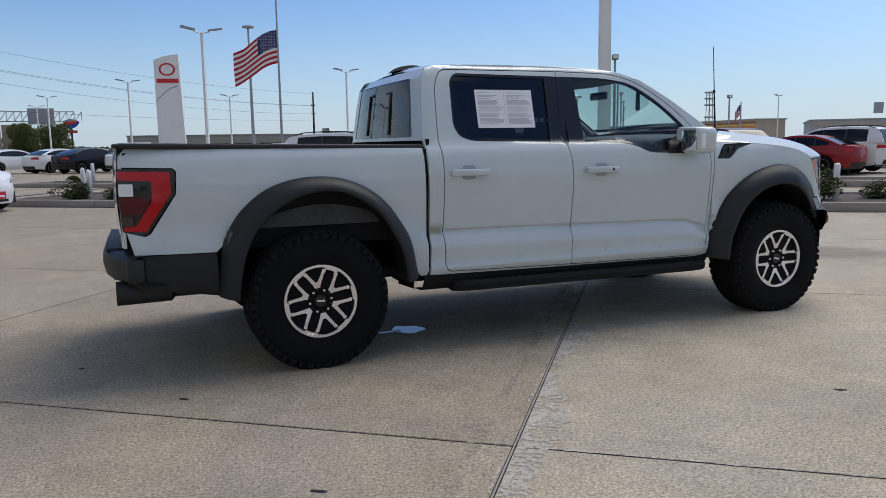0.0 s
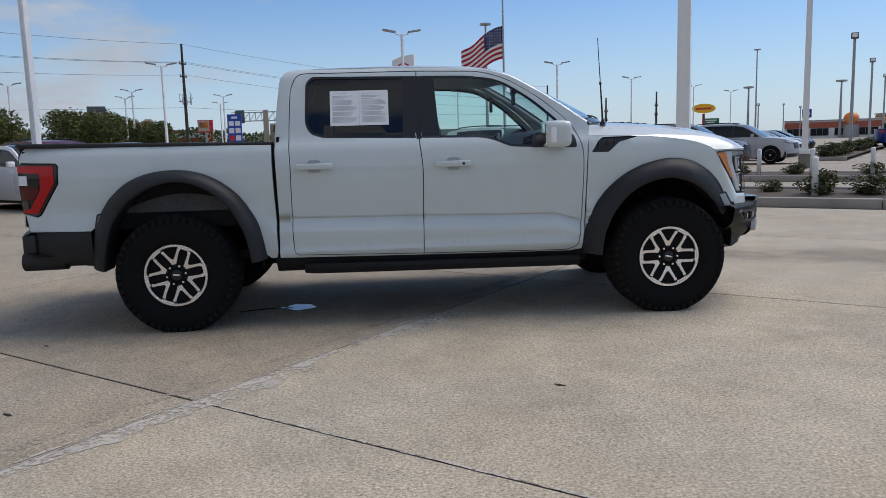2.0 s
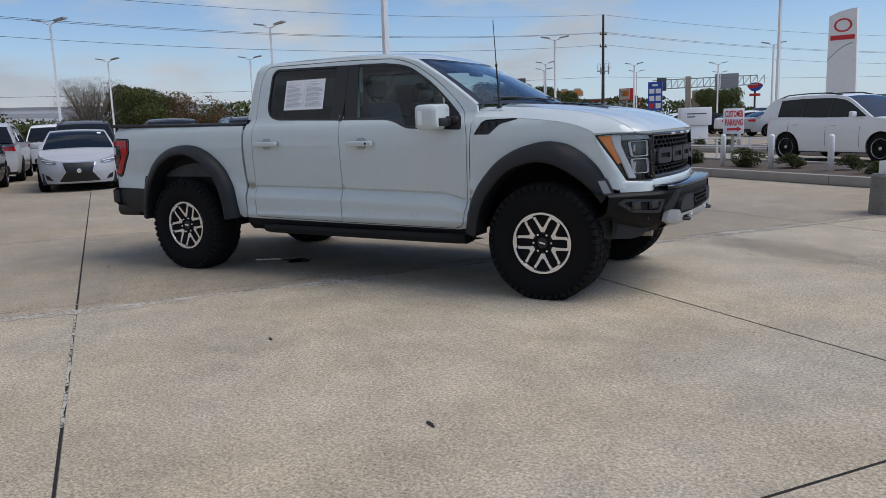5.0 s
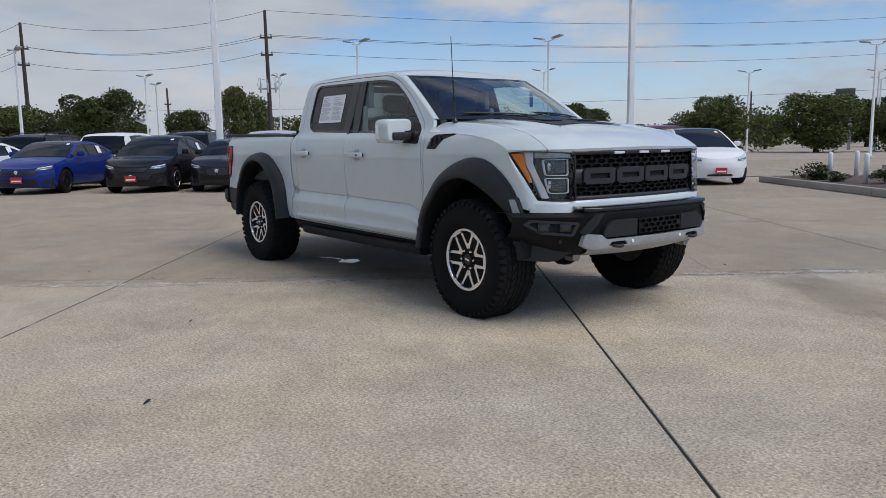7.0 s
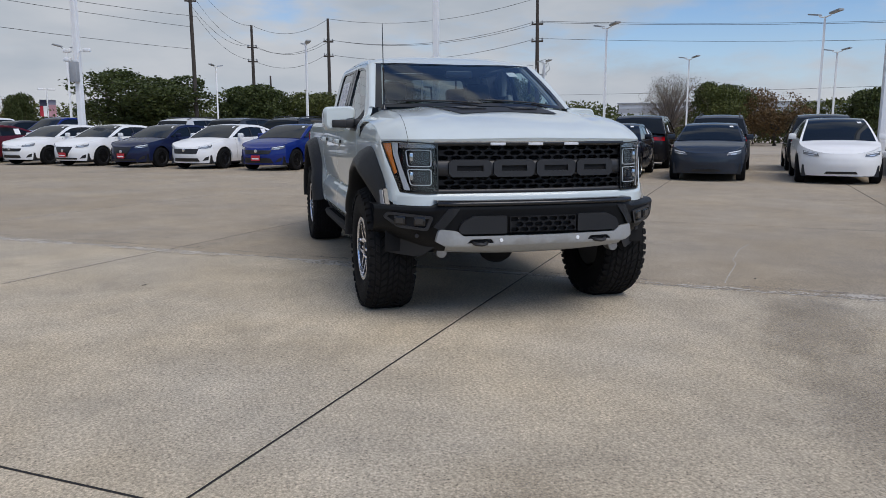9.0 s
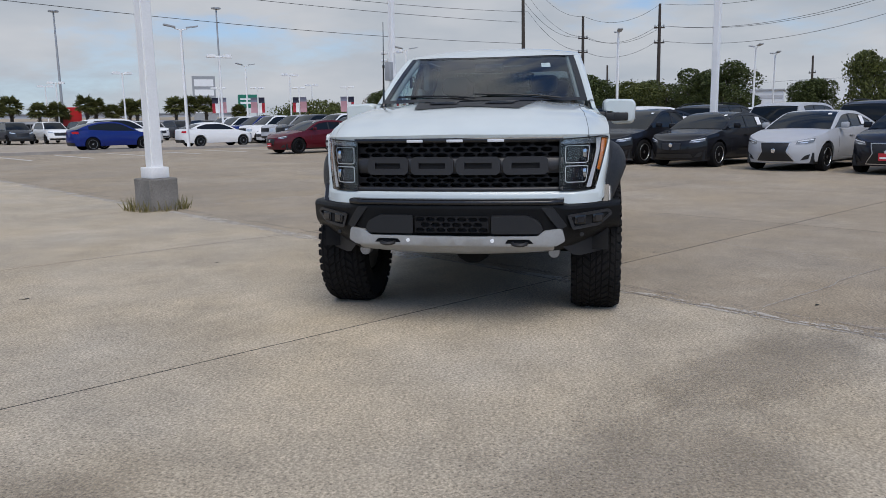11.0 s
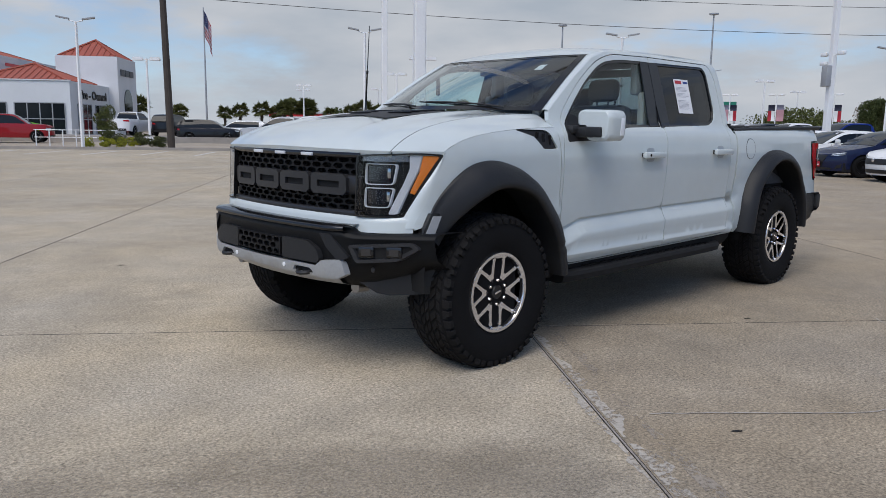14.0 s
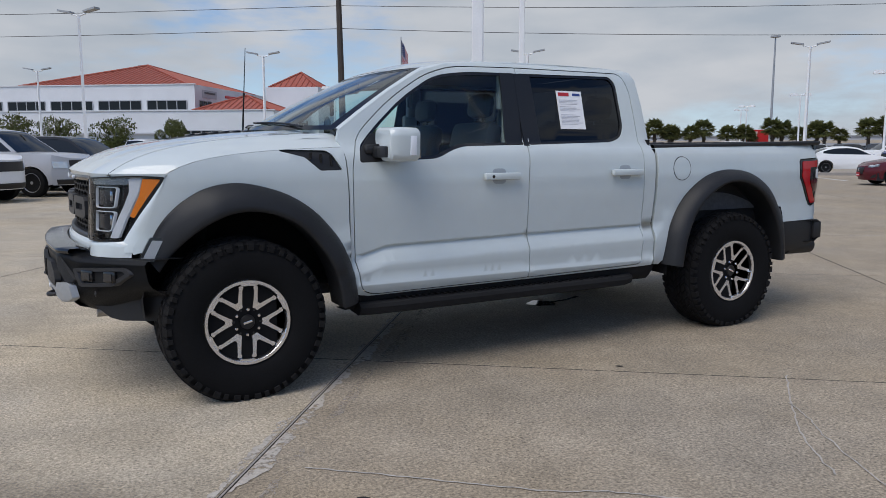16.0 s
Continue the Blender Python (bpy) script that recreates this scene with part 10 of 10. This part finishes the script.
# ---- other buildings along the horizon ----
def long_shop(p, q, depth, h, wall, bands, label, windows=0, parapet=0.0):
    root = thing("shop_building", label=label, category="building")
    a, b = Vector((*p, 0)), Vector((*q, 0))
    L = (b - a).length
    mm = frame_of(a, b - a)
    boxm("wall", mm, (0, -0.05, -depth), (L, h, 0), wall, root)
    boxm("roof", mm, (-0.2, h, -depth - 0.2), (L + 0.2, h + 0.18, 0.2), LAMP_GREY, root)
    for z0, z1, mt in bands:
        boxm("band", mm, (0.0, z0, 0.004), (L, z1, 0.06), mt, root)
    for k in range(windows):
        s0 = L * (k + 0.12) / windows
        s1 = L * (k + 0.88) / windows
        wnd = boxm("window", mm, (s0, 0.4, 0.004), (s1, h * 0.58, 0.03), SIGN_DARK, root)
        for j in range(3):
            boxm("pane", mm, (s0 + (s1 - s0) * j / 3 + 0.06, 0.5, 0.032), (s0 + (s1 - s0) * (j + 1) / 3 - 0.06, h * 0.56, 0.04), DARK_GLASS, wnd)
    return root, mm


long_shop((22.7, 152.0), (31.0, 151.0), 8, 3.6, BEIGE, [(2.6, 3.2, STUCCO_GREY)], "low beige building by the road", 3)
long_shop((70.5, 126.5), (83.5, 119.0), 7, 2.95, STUCCO, [(1.75, 2.75, ROOF_RED)], "low white shop with an orange-red fascia", 4)
long_shop((92, 134), (84.5, 83), 5, 4.0, BEIGE, [(2.75, 3.0, SIGN_ORANGE), (3.15, 3.4, SIGN_YELLOW), (3.55, 3.7, RED_DAMPER)], "long beige shop with orange and yellow stripes", 9)
ls, mm = long_shop((92, 80), (150, 22), 26, 3.7, STUCCO_GREY, [(2.9, 3.2, BEIGE)], "low grey warehouse with chimneys", 6)
for s in (9, 24, 27, 30):
    boxm("chimney", mm, (s, 4.78, -9), (s + 1.2, 6.4, -7.8), POLE_GREY, ls)
long_shop((-2, 150), (26, 146), 14, 3.6, BEIGE, [(2.9, 3.2, STUCCO_GREY)], "low beige brick building on the horizon", 6)
long_shop((52, 215), (74, 208), 12, 4.0, STUCCO, [(3.2, 3.5, BEIGE)], "low white building on the horizon", 4)
long_shop((-43, 137), (-33, 138), 8, 4.7, SIGN_RED, [(3.4, 4.2, STUCCO)], "small red and white restaurant on the horizon", 3)
long_shop((-104, 2), (-98, 26), 9, 4.6, STUCCO, [(3.6, 4.0, STUCCO_GREY)], "low white building behind the trees", 5)
long_shop((-92, 52), (-74, 76), 9, 4.8, STUCCO, [(3.6, 4.2, STUCCO_GREY)], "pale building behind the trees", 5)
long_shop((-78, -92), (-106, -52), 12, 3.0, STUCCO_GREY, [(2.1, 2.5, BEIGE)], "low grey building with a beige band", 7)
long_shop((-60, -108), (-76, -96), 9, 3.4, SIGN_RED, [(2.2, 2.9, STUCCO)], "low red-roofed shop behind the palms", 4)


# ---- paving slabs ----
SU, SV = 4.54, 4.0
U0, V0 = 1.99, 2.20
def slab_data(name, mat):
    g = 0.007
    bms = bmesh.new()
    pts = [(g, g), (SU - g, g), (SU - g, SV - g), (g, SV - g)]
    topv = [bms.verts.new((x + (0.004 if x < 1 else -0.004), y + (0.004 if y < 1 else -0.004), 0.0)) for x, y in pts]
    midv = [bms.verts.new((x, y, -0.004)) for x, y in pts]
    low = [bms.verts.new((x, y, -0.03)) for x, y in pts]
    bms.faces.new(topv)
    for a, b in ((topv, midv), (midv, low)):
        for i in range(4):
            bms.faces.new((a[i], b[i], b[(i + 1) % 4], a[(i + 1) % 4]))
    bmesh.ops.recalc_face_normals(bms, faces=bms.faces[:])
    me = bpy.data.meshes.new(name)
    bms.to_mesh(me); bms.free()
    me.materials.append(mat)
    return me
light_slab, dark_slab = slab_data("slab", CONC), slab_data("slab", CONC_DARK)
count = 0
for i in range(-8, 8):
    for j in range(-10, 9):
        u, v = U0 + i * SU, V0 + j * SV
        if v + SV > 10.62 and u > -12.5 - SU:
            continue
        near = i >= 0
        s = new("slab", light_slab if near else dark_slab)
        s.parent = ground
        s.matrix_world = placed(u, v)
# dark sealer in the joints, pale cement smeared along the long joint
bms = bmesh.new()
for i in range(-8, 9):
    u = U0 + i * SU
    w = 0.012 if i == 0 else 0.006
    a, b = at(u, V0 - 10 * SV, -0.0012), at(u, V0 + (9 if i < -3 else 2) * SV, -0.0012)
    n = Vector((A2.x, A2.y, 0)) * w
    bms.faces.new([bms.verts.new(p) for p in (a - n, a + n, b + n, b - n)])
for j in range(-10, 10):
    v = V0 + j * SV
    a, b = at(U0 - 8 * SU, v, -0.0016), at(U0 + 8 * SU, v, -0.0016)
    n = Vector((B2.x, B2.y, 0)) * 0.0055
    bms.faces.new([bms.verts.new(p) for p in (a - n, a + n, b + n, b - n)])
bmesh.ops.recalc_face_normals(bms, faces=bms.faces[:])
js = part("joint_sealer", bms, SEAL, ground, smooth=False)
tagged(js, kind="stuff")
bms = bmesh.new()
a, b = at(U0, V0 - 10 * SV, 0.0008), at(U0, V0 + 2 * SV, 0.0008)
n = Vector((A2.x, A2.y, 0)) * 0.0048
bms.faces.new([bms.verts.new(p) for p in (a - n, a + n, b + n, b - n)])
bmesh.ops.recalc_face_normals(bms, faces=bms.faces[:])
part("joint_strip", bms, KERB, ground, smooth=False)
rng = random.Random(8)


def smear(name, mat, u_near, reach, key, base, v0=-22.0, v1=10.6, lift=0.0035, n=620):
    """An irregular film along the long joint: from u_near it reaches sideways by an uneven width, with gaps."""
    verts, faces, prev = [], [], None
    for k in range(n + 1):
        v = v0 + (v1 - v0) * k / n
        nz = noise.noise(Vector((v * 0.9, key, 0))) + 0.6 * noise.noise(Vector((v * 4.0, key, 3))) + 0.35 * noise.noise(Vector((v * 15.0, key, 5)))
        wide = base + 0.75 * nz
        if wide < 0.05:
            prev = None
            continue
        e0 = 0.02 * reach * noise.noise(Vector((v * 11.0, key, 9)))
        verts += [tuple(at(U0 + u_near + e0, v, lift)), tuple(at(U0 + u_near + reach * wide, v, lift))]
        cur = len(verts) - 2
        if prev is not None:
            f = (prev, prev + 1, cur + 1, cur)
            faces.append(f if reach > 0 else f[::-1])
        prev = cur
    me = bpy.data.meshes.new(name)
    me.from_pydata(verts, [], faces)
    tagged(mesh_object(name, me, mat, ground), kind="stuff")
smear("cement_smear", PALE, 0.014, 0.20, 0.0, 0.66, v1=0.6)
smear("cement_smear", PALE, 0.016, 0.11, 3.0, 0.16, v0=0.6)
smear("cement_edge", PALE, -0.016, -0.07, 7.0, 0.12, v1=1.2)
smear("cement_edge", PALE, -0.016, -0.13, 5.0, 0.50, v0=1.0)
smear("cement_stain", TAN, -0.15, -0.13, 21.0, 0.45, lift=0.003)


def ribbon(name, mat, points, width, lift=0.0045, wobble=0.012, seed=1):
    """A thin uneven line on the paving through a few (u, v) points."""
    pts = curve_through([(a, b) for a, b in points], 14)
    verts, faces = [], []
    for k, (a, b) in enumerate(pts):
        c, d = pts[min(k + 1, len(pts) - 1)], pts[max(k - 1, 0)]
        t = Vector((c[0] - d[0], c[1] - d[1])).normalized()
        nrm = Vector((-t.y, t.x))
        j = wobble * noise.noise(Vector((k * 0.35, seed, 0)))
        w = width * (0.6 + 0.9 * abs(noise.noise(Vector((k * 0.5, seed, 4)))))
        p, q = Vector((a, b)) + nrm * (j - w), Vector((a, b)) + nrm * (j + w)
        verts += [tuple(at(p.x, p.y, lift)), tuple(at(q.x, q.y, lift))]
        if k:
            faces.append((2 * k - 2, 2 * k, 2 * k + 1, 2 * k - 1))
    me = bpy.data.meshes.new(name)
    me.from_pydata(verts, [], faces)
    return mesh_object(name, me, mat, ground)
ribbon("filled_crack", CRACK_FILL, [(1.75, 3.86), (1.4, 3.88), (1.05, 3.91), (0.7, 3.93), (0.49, 3.9), (0.26, 3.92), (-0.18, 3.95), (-0.7, 4.05)], 0.006, seed=2)
ribbon("filled_crack", CRACK_FILL, [(-0.66, 2.15), (-0.62, 2.33), (-0.5, 2.88), (-0.45, 3.26), (-0.46, 3.6)], 0.006, seed=5)
ribbon("filled_crack", CRACK_FILL, [(-0.53, 2.66), (-0.56, 2.9), (-0.56, 3.16), (-0.62, 3.7)], 0.005, seed=9)
ribbon("filled_crack", CRACK_FILL, [(-0.1, -3.2), (0.5, -3.35), (1.0, -3.3), (1.6, -3.45)], 0.004, seed=11)


ribbon("joint_filler", PALE, [(1.9, -5.8), (0.6, -5.8), (-1.2, -5.8), (-3.2, -5.8), (-5.0, -5.8)], 0.030, 0.0042, 0.03, 13)
ribbon("joint_filler", PALE, [(4.6, -1.8), (3.7, -1.8), (2.9, -1.8), (2.1, -1.8)], 0.012, 0.0042, 0.01, 17)


def patch_on_ground(name, mat, u, v, ru, rv, seed, lift, n=30):
    rim_p = []
    for k in range(n):
        a = 2 * math.pi * k / n
        r = 1 + 0.45 * noise.noise(Vector((math.cos(a) * 1.6, math.sin(a) * 1.6, seed)))
        rim_p.append(at(u + ru * r * math.cos(a), v + rv * r * math.sin(a), lift))
    mid = sum(rim_p, Vector()) / n
    me = bpy.data.meshes.new(name)
    me.from_pydata([tuple(p) for p in rim_p] + [tuple(mid)], [], [(k, (k + 1) % n, n) for k in range(n)])
    return mesh_object(name, me, mat, ground)
patch_on_ground("puddle", WATER, 0.84, 0.22, 0.13, 0.10, 3.0, 0.004)
ribbon("puddle_tail", WATER, [(0.52, -0.16), (0.60, -0.02), (0.68, 0.08), (0.80, 0.16)], 0.022, 0.004, 0.02, 4)
for k, (u, v) in enumerate([(-0.89, -1.17), (0.1, -1.55), (1.3, -2.43), (1.43, 4.1), (3.6, -0.64), (5.37, -0.29), (0.31, 2.1)]):
    patch_on_ground("debris_spot", SEAL, u, v, 0.030 + 0.006 * (k % 3), 0.010, k * 1.7, 0.004, 12)


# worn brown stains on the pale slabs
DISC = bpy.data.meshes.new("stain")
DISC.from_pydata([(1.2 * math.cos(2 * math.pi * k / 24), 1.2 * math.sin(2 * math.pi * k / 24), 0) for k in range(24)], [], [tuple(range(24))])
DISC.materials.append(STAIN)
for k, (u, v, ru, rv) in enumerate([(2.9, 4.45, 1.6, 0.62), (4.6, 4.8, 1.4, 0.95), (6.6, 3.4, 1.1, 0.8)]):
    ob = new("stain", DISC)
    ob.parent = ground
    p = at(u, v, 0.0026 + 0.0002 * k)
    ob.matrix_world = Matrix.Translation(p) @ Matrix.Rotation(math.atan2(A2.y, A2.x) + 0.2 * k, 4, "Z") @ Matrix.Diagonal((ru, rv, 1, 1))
